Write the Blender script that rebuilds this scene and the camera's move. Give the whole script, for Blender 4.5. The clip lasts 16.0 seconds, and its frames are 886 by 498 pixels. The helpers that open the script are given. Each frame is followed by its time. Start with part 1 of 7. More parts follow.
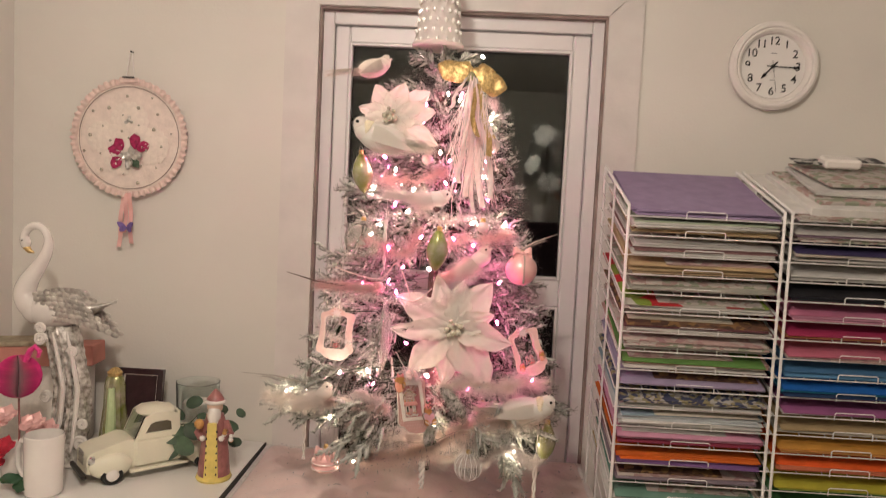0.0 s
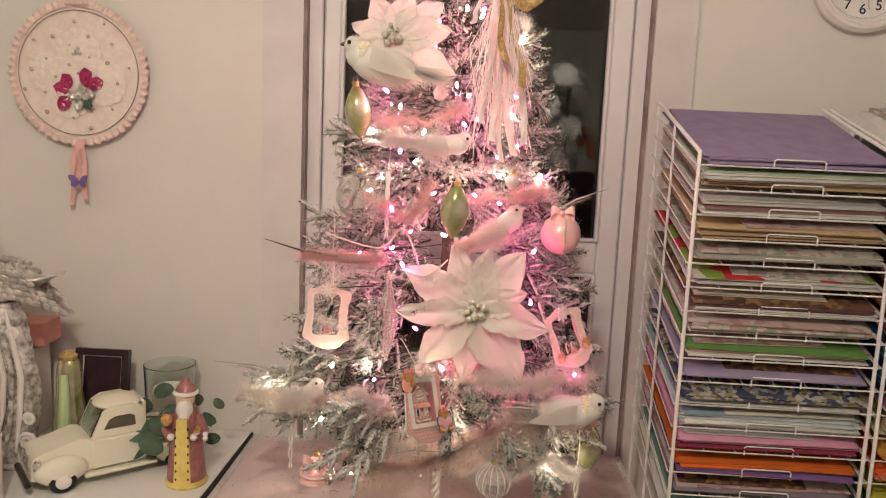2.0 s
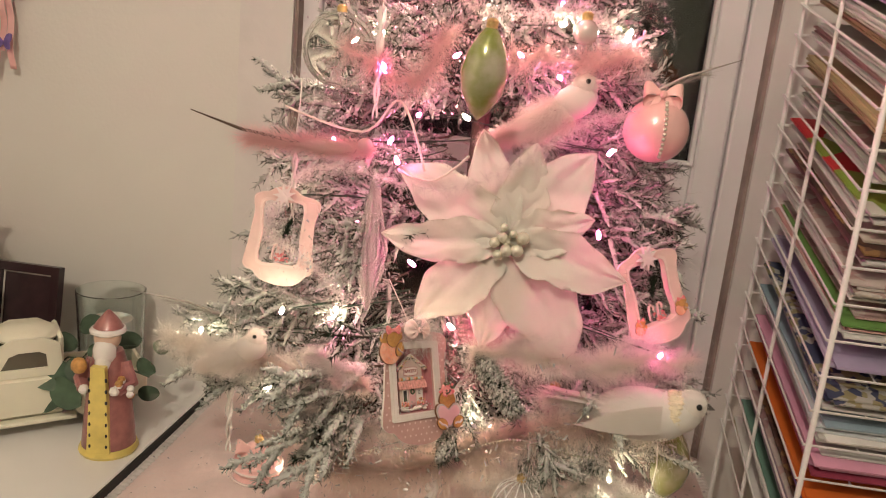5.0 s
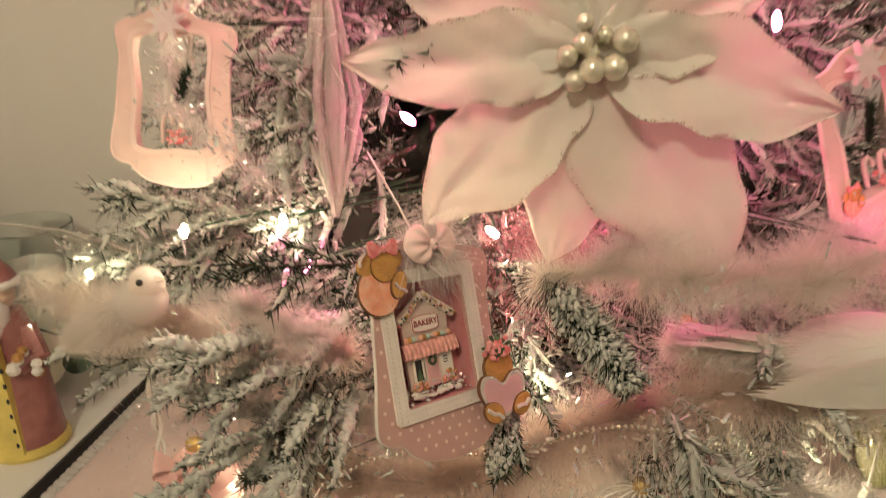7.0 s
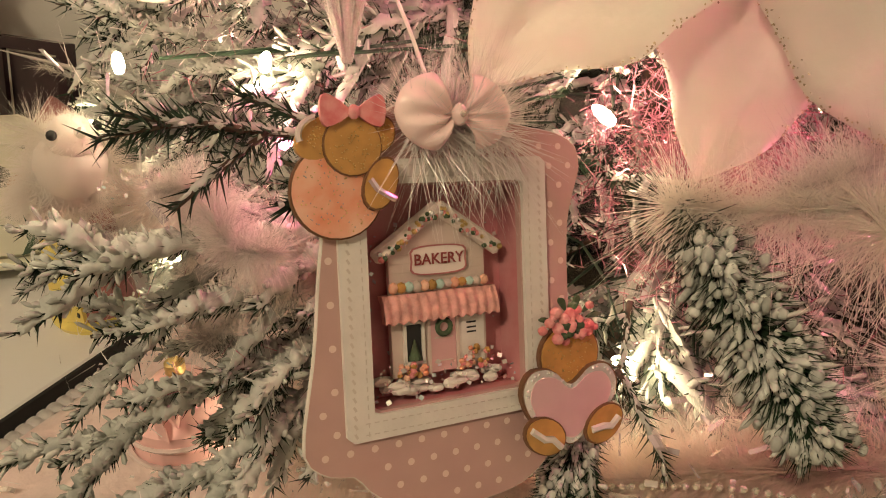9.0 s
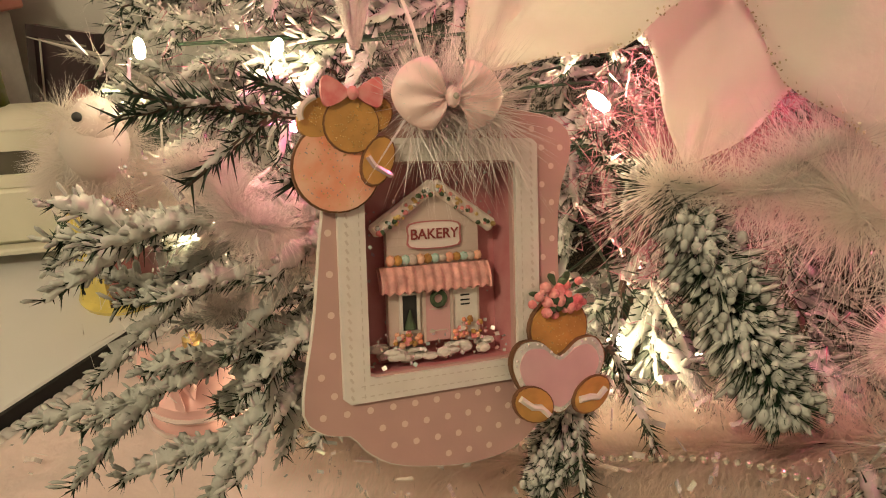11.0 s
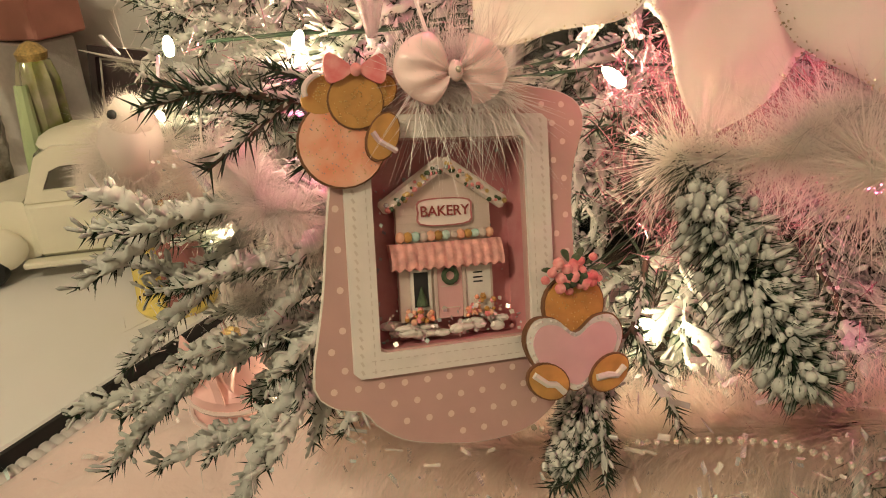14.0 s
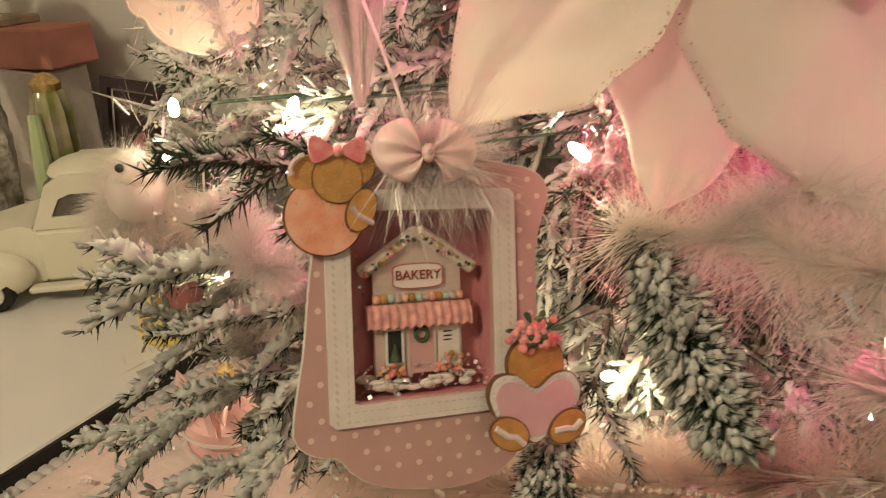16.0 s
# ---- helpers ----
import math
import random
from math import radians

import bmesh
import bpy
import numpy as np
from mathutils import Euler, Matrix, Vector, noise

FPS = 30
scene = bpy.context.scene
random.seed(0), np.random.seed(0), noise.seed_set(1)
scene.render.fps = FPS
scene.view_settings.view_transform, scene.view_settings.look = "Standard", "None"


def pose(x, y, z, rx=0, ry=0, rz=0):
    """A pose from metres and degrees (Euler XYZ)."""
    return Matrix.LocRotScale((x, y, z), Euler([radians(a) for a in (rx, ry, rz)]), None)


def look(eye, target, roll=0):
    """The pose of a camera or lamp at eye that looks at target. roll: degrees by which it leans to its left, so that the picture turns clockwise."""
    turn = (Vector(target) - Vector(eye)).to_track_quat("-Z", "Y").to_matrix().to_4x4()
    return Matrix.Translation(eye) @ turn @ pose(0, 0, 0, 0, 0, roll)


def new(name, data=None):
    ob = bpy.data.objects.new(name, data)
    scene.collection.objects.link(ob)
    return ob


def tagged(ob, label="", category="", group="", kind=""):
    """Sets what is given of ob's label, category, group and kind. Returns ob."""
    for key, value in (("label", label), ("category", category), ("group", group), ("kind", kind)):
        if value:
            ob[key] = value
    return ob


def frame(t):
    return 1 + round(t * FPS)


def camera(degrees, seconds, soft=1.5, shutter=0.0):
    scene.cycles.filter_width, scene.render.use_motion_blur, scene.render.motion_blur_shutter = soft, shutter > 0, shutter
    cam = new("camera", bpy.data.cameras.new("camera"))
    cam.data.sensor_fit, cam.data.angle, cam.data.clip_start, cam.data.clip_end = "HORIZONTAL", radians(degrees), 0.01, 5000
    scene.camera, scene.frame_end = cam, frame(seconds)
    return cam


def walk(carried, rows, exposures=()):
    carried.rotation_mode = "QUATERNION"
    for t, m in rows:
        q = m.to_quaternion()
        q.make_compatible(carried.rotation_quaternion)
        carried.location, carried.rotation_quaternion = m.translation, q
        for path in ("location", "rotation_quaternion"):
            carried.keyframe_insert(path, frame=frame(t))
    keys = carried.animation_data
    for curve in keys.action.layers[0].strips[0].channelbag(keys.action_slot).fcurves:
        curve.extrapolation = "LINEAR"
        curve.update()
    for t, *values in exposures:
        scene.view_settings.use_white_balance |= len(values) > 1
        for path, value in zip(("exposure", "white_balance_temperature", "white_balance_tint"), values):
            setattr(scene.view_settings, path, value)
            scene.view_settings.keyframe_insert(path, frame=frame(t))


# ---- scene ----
cam = camera(61.4, 16.0, soft=1.0, shutter=0.4)
PATH = [
    (0, (0.163, 0.397, 1.526), (0.097, 2.391, 1.382), 2.8),
    (0.5, (0.185, 0.469, 1.511), (0.082, 2.452, 1.277), 2.9),
    (1, (0.199, 0.534, 1.502), (0.111, 2.517, 1.251), 3.1),
    (1.5, (0.174, 0.631, 1.521), (0.085, 2.612, 1.258), 2.9),
    (2, (0.132, 0.734, 1.520), (0.054, 2.712, 1.238), 2.5),
    (2.5, (0.107, 0.811, 1.521), (0.080, 2.780, 1.172), 1.9),
    (3, (0.091, 0.876, 1.499), (0.095, 2.836, 1.102), 2.1),
    (3.2, (0.086, 0.899, 1.493), (0.099, 2.859, 1.095), 2.2),
    (5.3, (0.163, 1.240, 1.400), (-0.084, 3.172, 0.943), 5.1),
    (5.5, (0.164, 1.280, 1.400), (-0.097, 3.193, 0.879), 3.5),
    (6, (0.134, 1.358, 1.344), (-0.127, 3.282, 0.863), 1.1),
    (6.5, (0.119, 1.438, 1.309), (-0.129, 3.354, 0.790), 0.1),
    (7, (0.121, 1.529, 1.286), (-0.146, 3.393, 0.610), -0.2),
    (7.5, (0.138, 1.594, 1.261), (-0.195, 3.371, 0.405), 1.4),
    (8, (0.144, 1.654, 1.232), (-0.291, 3.390, 0.339), 1.8),
    (8.5, (0.152, 1.695, 1.218), (-0.481, 3.354, 0.299), 0.1),
    (9, (0.138, 1.709, 1.217), (-0.561, 3.346, 0.304), 1.3),
    (11.5, (0.155, 1.694, 1.218), (-0.603, 3.294, 0.289), 1.0),
    (12, (0.156, 1.689, 1.218), (-0.588, 3.299, 0.293), 0.4),
    (12.5, (0.152, 1.696, 1.211), (-0.627, 3.278, 0.266), -0.8),
    (13, (0.156, 1.702, 1.211), (-0.671, 3.270, 0.285), -1.8),
    (13.5, (0.163, 1.705, 1.212), (-0.709, 3.262, 0.309), -1.8),
    (14, (0.168, 1.702, 1.208), (-0.733, 3.246, 0.311), -2.2),
    (14.5, (0.170, 1.702, 1.207), (-0.745, 3.242, 0.318), -1.9),
    (15, (0.167, 1.704, 1.215), (-0.761, 3.266, 0.379), -1.2),
    (15.5, (0.169, 1.699, 1.216), (-0.774, 3.245, 0.367), -1.3),
    (16, (0.185, 1.695, 1.230), (-0.738, 3.256, 0.388), -1.0),
]
walk(cam, [(t, look(eye, target, roll)) for t, eye, target, roll in PATH],
     exposures=((0, 0.0, 6450, 7), (3.2, 0.0, 6500, 4), (5.5, 0.0, 6800, 0), (6.2, 0.0, 7000, -4), (7.0, -0.15, 7400, -4), (7.5, -0.3, 7800, 4), (8.0, -0.3, 8000, 4), (8.5, -0.2, 8000, -2), (9.0, -0.22, 8000, -2), (12.0, -0.15, 7900, -6), (14.0, -0.08, 7700, -6), (16.0, -0.2, 7600, -5)))

# ---- world and lights ----
world = bpy.data.worlds.new("night")
scene.world = world
world.use_nodes = True
world.node_tree.nodes["Background"].inputs[0].default_value = (0.012, 0.014, 0.02, 1)
world.node_tree.nodes["Background"].inputs[1].default_value = 0.3


def round_lamp(name, place, radius, watts, color):
    lamp = bpy.data.lights.new(name, "POINT")
    lamp.shadow_soft_size, lamp.energy, lamp.color = radius, watts, color
    ob = new(name, lamp)
    ob.location = place
    return ob


WARM = (1.0, 0.86, 0.745)

# the domed ceiling lamp sends its light to all sides
round_lamp("ceiling_lamp_light", (-0.10, 0.68, 2.285), 0.05, 49, WARM)


# ---- materials ----
def mat(name, color, rough=0.6, metal=0.0, vary=0.10, scale=18.0, bump=0.0, bscale=60.0, color2=None, sheen=0.0,
        transmission=0.0, ior=1.45, coat=0.0, island=0.0, per_object=0.0, alpha=1.0, sub=0.0, spec=0.5):
    m = bpy.data.materials.new(name)
    m.use_nodes = True
    t = m.node_tree
    b = t.nodes["Principled BSDF"]
    ins = b.inputs
    ins["Roughness"].default_value, ins["Metallic"].default_value = rough, metal
    ins["Transmission Weight"].default_value, ins["IOR"].default_value = transmission, ior
    ins["Coat Weight"].default_value, ins["Sheen Weight"].default_value = coat, sheen
    ins["Alpha"].default_value = alpha
    ins["Specular IOR Level"].default_value = spec
    if sub:
        ins["Subsurface Weight"].default_value = sub
        ins["Subsurface Radius"].default_value = (0.02, 0.012, 0.01)
        ins["Subsurface Scale"].default_value = 0.3
    co = t.nodes.new("ShaderNodeTexCoord")
    n1 = t.nodes.new("ShaderNodeTexNoise")
    n1.inputs["Scale"].default_value, n1.inputs["Detail"].default_value = scale, 6
    t.links.new(co.outputs["Object"], n1.inputs["Vector"])
    ramp = t.nodes.new("ShaderNodeMapRange")
    ramp.inputs[1].default_value, ramp.inputs[2].default_value = 0.32, 0.68
    t.links.new(n1.outputs["Fac"], ramp.inputs[0])
    mix = t.nodes.new("ShaderNodeMix")
    mix.data_type = "RGBA"
    c2 = color2 or tuple(c * (1 - vary * 2) for c in color)
    mix.inputs["A"].default_value, mix.inputs["B"].default_value = (*color, 1), (*c2, 1)
    t.links.new(ramp.outputs[0], mix.inputs["Factor"])
    out = mix.outputs["Result"]
    if island or per_object:
        if island:
            r = t.nodes.new("ShaderNodeNewGeometry").outputs["Random Per Island"]
        else:
            r = t.nodes.new("ShaderNodeObjectInfo").outputs["Random"]
        amount = island or per_object
        mr = t.nodes.new("ShaderNodeMapRange")
        mr.inputs[3].default_value, mr.inputs[4].default_value = 1 - amount, 1 + amount * 0.5
        t.links.new(r, mr.inputs[0])
        hs = t.nodes.new("ShaderNodeHueSaturation")
        t.links.new(mr.outputs[0], hs.inputs["Value"])
        t.links.new(out, hs.inputs["Color"])
        out = hs.outputs["Color"]
    t.links.new(out, ins["Base Color"])
    if bump:
        n2 = t.nodes.new("ShaderNodeTexNoise")
        n2.inputs["Scale"].default_value, n2.inputs["Detail"].default_value = bscale, 4
        t.links.new(co.outputs["Object"], n2.inputs["Vector"])
        bp = t.nodes.new("ShaderNodeBump")
        bp.inputs["Strength"].default_value, bp.inputs["Distance"].default_value = bump, 0.4 / bscale
        t.links.new(n2.outputs["Fac"], bp.inputs["Height"])
        t.links.new(bp.outputs[0], ins["Normal"])
    return m


def glow(name, color, strength):
    m = mat(name, color, 0.3)
    b = m.node_tree.nodes["Principled BSDF"]
    b.inputs["Emission Color"].default_value, b.inputs["Emission Strength"].default_value = (*color, 1), strength
    return m


def iridescent(name):
    """Clear film that shows pale pastel colours, one for each flake."""
    m = mat(name, (0.9, 0.9, 0.9), 0.12, 0.55, coat=1.0)
    t = m.node_tree
    b = t.nodes["Principled BSDF"]
    g = t.nodes.new("ShaderNodeNewGeometry")
    cr = t.nodes.new("ShaderNodeValToRGB")
    el = cr.color_ramp.elements
    el[0].color, el[1].color = (0.95, 0.72, 0.75, 1), (0.7, 0.9, 0.85, 1)
    for p, c in ((0.25, (0.95, 0.9, 0.8)), (0.5, (0.95, 0.93, 0.9)), (0.75, (0.93, 0.78, 0.9))):
        el.new(p).color = (*c, 1)
    t.links.new(g.outputs["Random Per Island"], cr.inputs[0])
    t.links.new(cr.outputs[0], b.inputs["Base Color"])
    return m


def see_through(m, amount):
    """Lets light from behind show softly through thin cloth or feather."""
    t = m.node_tree
    b, out = t.nodes["Principled BSDF"], t.nodes["Material Output"]
    tr, mx = t.nodes.new("ShaderNodeBsdfTranslucent"), t.nodes.new("ShaderNodeMixShader")
    tr.inputs["Color"].default_value = (0.85, 0.78, 0.72, 1)
    mx.inputs[0].default_value = amount
    t.links.new(b.outputs[0], mx.inputs[1])
    t.links.new(tr.outputs[0], mx.inputs[2])
    t.links.new(mx.outputs[0], out.inputs["Surface"])
    return m


PAINT = mat("wall_paint", (0.735, 0.71, 0.655), 0.75, vary=0.035, scale=2.2, bump=0.15, bscale=140)
CEIL = mat("ceiling_paint", (0.78, 0.76, 0.73), 0.85, vary=0.03, scale=3)
TRIM = mat("trim_paint", (0.72, 0.68, 0.65), 0.45, vary=0.06, scale=9, bump=0.1, bscale=50)
SEAL = mat("aged_trim_edge", (0.36, 0.27, 0.24), 0.6, vary=0.25, scale=14)
UPVC = mat("door_plastic", (0.80, 0.77, 0.77), 0.35, vary=0.03, scale=8)
GLASS = mat("pane_glass", (0.9, 0.95, 0.93), 0.02, transmission=1.0, ior=1.5, vary=0.0)
FLOOR = mat("floor_laminate", (0.30, 0.21, 0.15), 0.45, vary=0.2, scale=5, bump=0.1)
DESK = mat("desk_laminate", (0.78, 0.76, 0.73), 0.35, vary=0.03, scale=6, bump=0.05, bscale=200)
BLACK = mat("black_rubber", (0.015, 0.014, 0.014), 0.6, vary=0.2)
WIRE = mat("white_wire", (0.82, 0.80, 0.78), 0.35, vary=0.04)
NEEDLE = mat("pine_needle", (0.020, 0.045, 0.022), 0.55, vary=0.3, scale=40, island=0.45, spec=0.3)
FLOCK = mat("snow_flock", (0.60, 0.595, 0.56), 0.95, scale=45, bump=0.8, bscale=1100, island=0.30, spec=0.1, color2=(0.40, 0.41, 0.37))
BARK = mat("stem_brown", (0.10, 0.065, 0.045), 0.8, vary=0.25, scale=40)
TINSEL = mat("clear_tinsel", (0.95, 0.89, 0.87), 0.2, 0.12, vary=0.04, island=0.12, coat=0.6)
GARLAND = mat("blush_tinsel", (0.95, 0.80, 0.74), 0.3, 0.05, vary=0.05, island=0.14, coat=0.5)
PINKTIN = mat("pink_tinsel", (0.72, 0.30, 0.38), 0.25, 0.3, vary=0.1, island=0.25, coat=0.6)
FILM = iridescent("iridescent_film")
FLUFF = mat("white_feather", (0.97, 0.94, 0.91), 0.9, vary=0.02, island=0.06, sheen=0.3)
PINKFLUFF = mat("pink_feather", (0.85, 0.50, 0.52), 0.9, vary=0.08, island=0.1, sheen=0.3)
PETAL = mat("cream_velvet", (0.93, 0.91, 0.85), 0.7, vary=0.03, scale=40, bump=0.3, bscale=320, sheen=0.3)
PEARL = mat("pearl", (0.70, 0.66, 0.55), 0.14, 0.5, vary=0.03, coat=1.0)
PINKPEARL = mat("pink_pearl", (0.87, 0.70, 0.67), 0.18, 0.25, vary=0.05, coat=1.0)
PINKSATIN = mat("pink_satin", (0.85, 0.50, 0.48), 0.3, 0.15, vary=0.08, scale=30, coat=0.5)
TULLE = mat("pink_tulle", (0.97, 0.75, 0.71), 0.85, vary=0.07, scale=7, bump=0.5, bscale=60, sheen=0.5)
LACE = mat("white_lace", (0.85, 0.80, 0.77), 0.85, vary=0.08, scale=90, bump=0.4, bscale=300)
PINKLACE = mat("pink_lace", (0.84, 0.66, 0.60), 0.85, vary=0.10, scale=70, bump=0.6, bscale=240)
GOLD = mat("gold_glitter", (0.74, 0.52, 0.22), 0.4, 0.6, vary=0.25, scale=220, bump=0.6, bscale=700)
SILVER = mat("antique_silver", (0.76, 0.73, 0.69), 0.28, 0.8, vary=0.25, scale=40, bump=0.8, bscale=120)
SWANWHITE = mat("pearl_white_glaze", (0.80, 0.76, 0.72), 0.18, vary=0.04, coat=0.8)
CREAM = mat("cream_enamel", (0.80, 0.77, 0.62), 0.35, vary=0.05, scale=12, coat=0.2)
CHROME = mat("chrome", (0.75, 0.75, 0.75), 0.15, 1.0, vary=0.05)
LEAF = mat("eucalyptus_leaf", (0.075, 0.125, 0.075), 0.6, vary=0.2, scale=30, per_object=0.3)
GREENGLASS = mat("green_glass", (0.24, 0.27, 0.05), 0.12, 0.35, scale=34, coat=1.0, color2=(0.50, 0.44, 0.34))
CLEARBALL = mat("clear_plastic", (0.95, 0.92, 0.90), 0.05, transmission=0.95, ior=1.2, vary=0.0)
ACRYL = mat("pink_clear_acrylic", (0.96, 0.91, 0.88), 0.08, transmission=0.75, ior=1.35, vary=0.03)
CARDPINK = mat("pink_card", (0.50, 0.31, 0.285), 0.7, vary=0.05, scale=60, bump=0.1, bscale=500)
CARDWHITE = mat("white_card", (0.70, 0.65, 0.60), 0.75, vary=0.05, scale=120, bump=0.35, bscale=420)
DOTWHITE = mat("dot_white", (0.70, 0.53, 0.49), 0.7, vary=0.03)
BURGUNDY = mat("rose_backing_card", (0.46, 0.15, 0.17), 0.6, vary=0.18, scale=90, color2=(0.54, 0.24, 0.25))
SIDING = mat("house_siding_card", (0.58, 0.46, 0.41), 0.7, vary=0.06, scale=80)
AWNING = mat("coral_glitter", (0.80, 0.39, 0.35), 0.5, vary=0.2, scale=300, bump=0.8, bscale=900)
GINGER = mat("ginger_card", (0.58, 0.30, 0.09), 0.45, vary=0.2, scale=120, coat=0.3)
COOKIE = mat("coral_cookie_card", (0.72, 0.22, 0.12), 0.45, vary=0.1, scale=90, color2=(0.76, 0.46, 0.34), coat=0.3)
PINKHEART = mat("mauve_heart_card", (0.64, 0.40, 0.42), 0.5, vary=0.06, scale=80, coat=0.3)
OUTLINE = mat("dark_outline", (0.22, 0.10, 0.05), 0.6, vary=0.2)
ROSE = mat("rose_red_card", (0.62, 0.13, 0.15), 0.45, vary=0.2, scale=200, color2=(0.75, 0.35, 0.34))
DKGREEN = mat("wreath_green", (0.08, 0.12, 0.06), 0.7, vary=0.3, scale=200)
GLITTER = iridescent("glitter_flake")
HOTPINK = mat("hot_pink_tissue", (0.80, 0.04, 0.26), 0.7, vary=0.15, scale=60, sheen=0.3)
RED = mat("red_silk", (0.55, 0.02, 0.05), 0.6, vary=0.2, scale=50)
PURPLE = mat("purple_butterfly", (0.22, 0.14, 0.42), 0.4, vary=0.2, scale=150)
MAUVE = mat("mauve_glaze", (0.38, 0.15, 0.14), 0.35, vary=0.2, scale=50, coat=0.4)
YELLOW = mat("yellow_glaze", (0.78, 0.62, 0.17), 0.35, vary=0.12, scale=40, coat=0.5)
SKINNY = mat("plain_clay", (0.72, 0.52, 0.40), 0.5, vary=0.05)
DARKWOOD = mat("dark_frame", (0.035, 0.012, 0.018), 0.35, vary=0.2, scale=20, coat=0.4)
PHOTO = mat("dark_picture", (0.05, 0.025, 0.03), 0.3, vary=0.3, scale=30)
CORALBOX = mat("coral_box_card", (0.62, 0.27, 0.22), 0.65, vary=0.1, scale=20)
WAX = mat("white_wax", (0.82, 0.78, 0.73), 0.5, vary=0.03, sub=0.3)
CERAMIC = mat("white_ceramic", (0.82, 0.78, 0.74), 0.25, vary=0.03, coat=0.5)
DIAL = mat("clock_dial", (0.80, 0.78, 0.75), 0.5, vary=0.02)
INK = mat("black_ink", (0.02, 0.02, 0.02), 0.5, vary=0.1)
SHADE = glow("lamp_diffuser", (1.0, 0.84, 0.66), 4.0)
BULBW = glow("white_bulb", (1.0, 0.86, 0.66), 330.0)
BULBP = glow("pink_bulb", (1.0, 0.12, 0.42), 260.0)
PEACH = mat("peach_silk", (0.80, 0.33, 0.20), 0.7, vary=0.15, scale=60)


for m_, k_ in ((PETAL, 0.48), (FLUFF, 0.6), (LACE, 0.3), (PINKFLUFF, 0.4), (TULLE, 0.2), (GARLAND, 0.6), (TINSEL, 0.3)):
    see_through(m_, k_)


# ---- mesh building ----
class Shape:
    """Gathers vertices and faces of one mesh; k is the material slot."""

    def __init__(self):
        self.v, self.f, self.k = [], [], []

    def add(self, verts, faces, k=0, m=None):
        o = len(self.v)
        self.v += [tuple(m @ Vector(p)) if m else tuple(p) for p in verts]
        self.f += [tuple(i + o for i in f) for f in faces]
        self.k += [k] * len(faces)
        return self

    def box(self, c, s, k=0, m=None, bevel=0.0):
        x, y, z = (d / 2 for d in s)
        b = min(bevel, x * 0.9, y * 0.9, z * 0.9)
        M = (m or Matrix()) @ Matrix.Translation(c)
        sg = [(i, j, l) for i in (-1, 1) for j in (-1, 1) for l in (-1, 1)]
        if b <= 0:
            v = [(i * x, j * y, l * z) for i, j, l in sg]
            return self.add(v, [(0, 1, 3, 2), (4, 6, 7, 5), (0, 4, 5, 1), (2, 3, 7, 6), (0, 2, 6, 4), (1, 5, 7, 3)], k, M)
        v, at = [], {}
        for n, (i, j, l) in enumerate(sg):
            for ax, p in enumerate(((i * x, j * (y - b), l * (z - b)), (i * (x - b), j * y, l * (z - b)), (i * (x - b), j * (y - b), l * z))):
                at[(i, j, l), ax] = len(v)
                v.append(p)
        f = []
        for ax in range(3):
            for sgn in (-1, 1):
                o1, o2 = [a for a in range(3) if a != ax]
                loop = []
                for d1, d2 in ((-1, -1), (1, -1), (1, 1), (-1, 1)):
                    g = [0, 0, 0]
                    g[ax], g[o1], g[o2] = sgn, d1, d2
                    loop.append(at[tuple(g), ax])
                f.append(tuple(loop))
        for ax in range(3):
            o1, o2 = [a for a in range(3) if a != ax]
            for d1 in (-1, 1):
                for d2 in (-1, 1):
                    g, h = [0, 0, 0], [0, 0, 0]
                    g[ax], g[o1], g[o2] = -1, d1, d2
                    h[ax], h[o1], h[o2] = 1, d1, d2
                    g, h = tuple(g), tuple(h)
                    f.append((at[g, o1], at[h, o1], at[h, o2], at[g, o2]))
        for g in sg:
            f.append((at[g, 0], at[g, 1], at[g, 2]))
        return self.add(v, f, k, M)

    def lathe(self, prof, n=24, k=0, m=None, ripple=0.0, lobes=0):
        v, f = [], []
        for r, z in prof:
            for i in range(n):
                a = 2 * math.pi * i / n
                q = r * (1 + ripple * math.cos(lobes * a))
                v.append((q * math.cos(a), q * math.sin(a), z))
        for j in range(len(prof) - 1):
            for i in range(n):
                i2 = (i + 1) % n
                f.append((j * n + i, j * n + i2, (j + 1) * n + i2, (j + 1) * n + i))
        if prof[0][0] > 1e-6:
            f.append(tuple(reversed(range(n))))
        if prof[-1][0] > 1e-6:
            f.append(tuple((len(prof) - 1) * n + i for i in range(n)))
        return self.add(v, f, k, m)

    def ball(self, c, r, n=14, k=0, m=None):
        r = (r, r, r) if isinstance(r, (int, float)) else r
        M = (m or Matrix()) @ Matrix.Translation(c) @ Matrix.Diagonal((*r, 1))
        h = max(4, n // 2)
        return self.lathe([(max(1e-7, math.sin(math.pi * j / h)), -math.cos(math.pi * j / h)) for j in range(h + 1)], n, k, M)

    def tube(self, pts, r, n=6, k=0, m=None, closed=False):
        pts = [Vector(p) for p in pts]
        rs = r if isinstance(r, (list, tuple)) else [r] * len(pts)
        v, f = [], []
        side = None
        for i, p in enumerate(pts):
            a = pts[i - 1] if i or closed else p
            b = pts[(i + 1) % len(pts)] if i < len(pts) - 1 or closed else p
            d = (b - a).normalized()
            if side is None:
                side = d.orthogonal().normalized()
            side = (side - d * side.dot(d))
            side = side.normalized() if side.length > 1e-6 else d.orthogonal().normalized()
            up = d.cross(side)
            for j in range(n):
                t = 2 * math.pi * j / n
                v.append(p + (side * math.cos(t) + up * math.sin(t)) * rs[i])
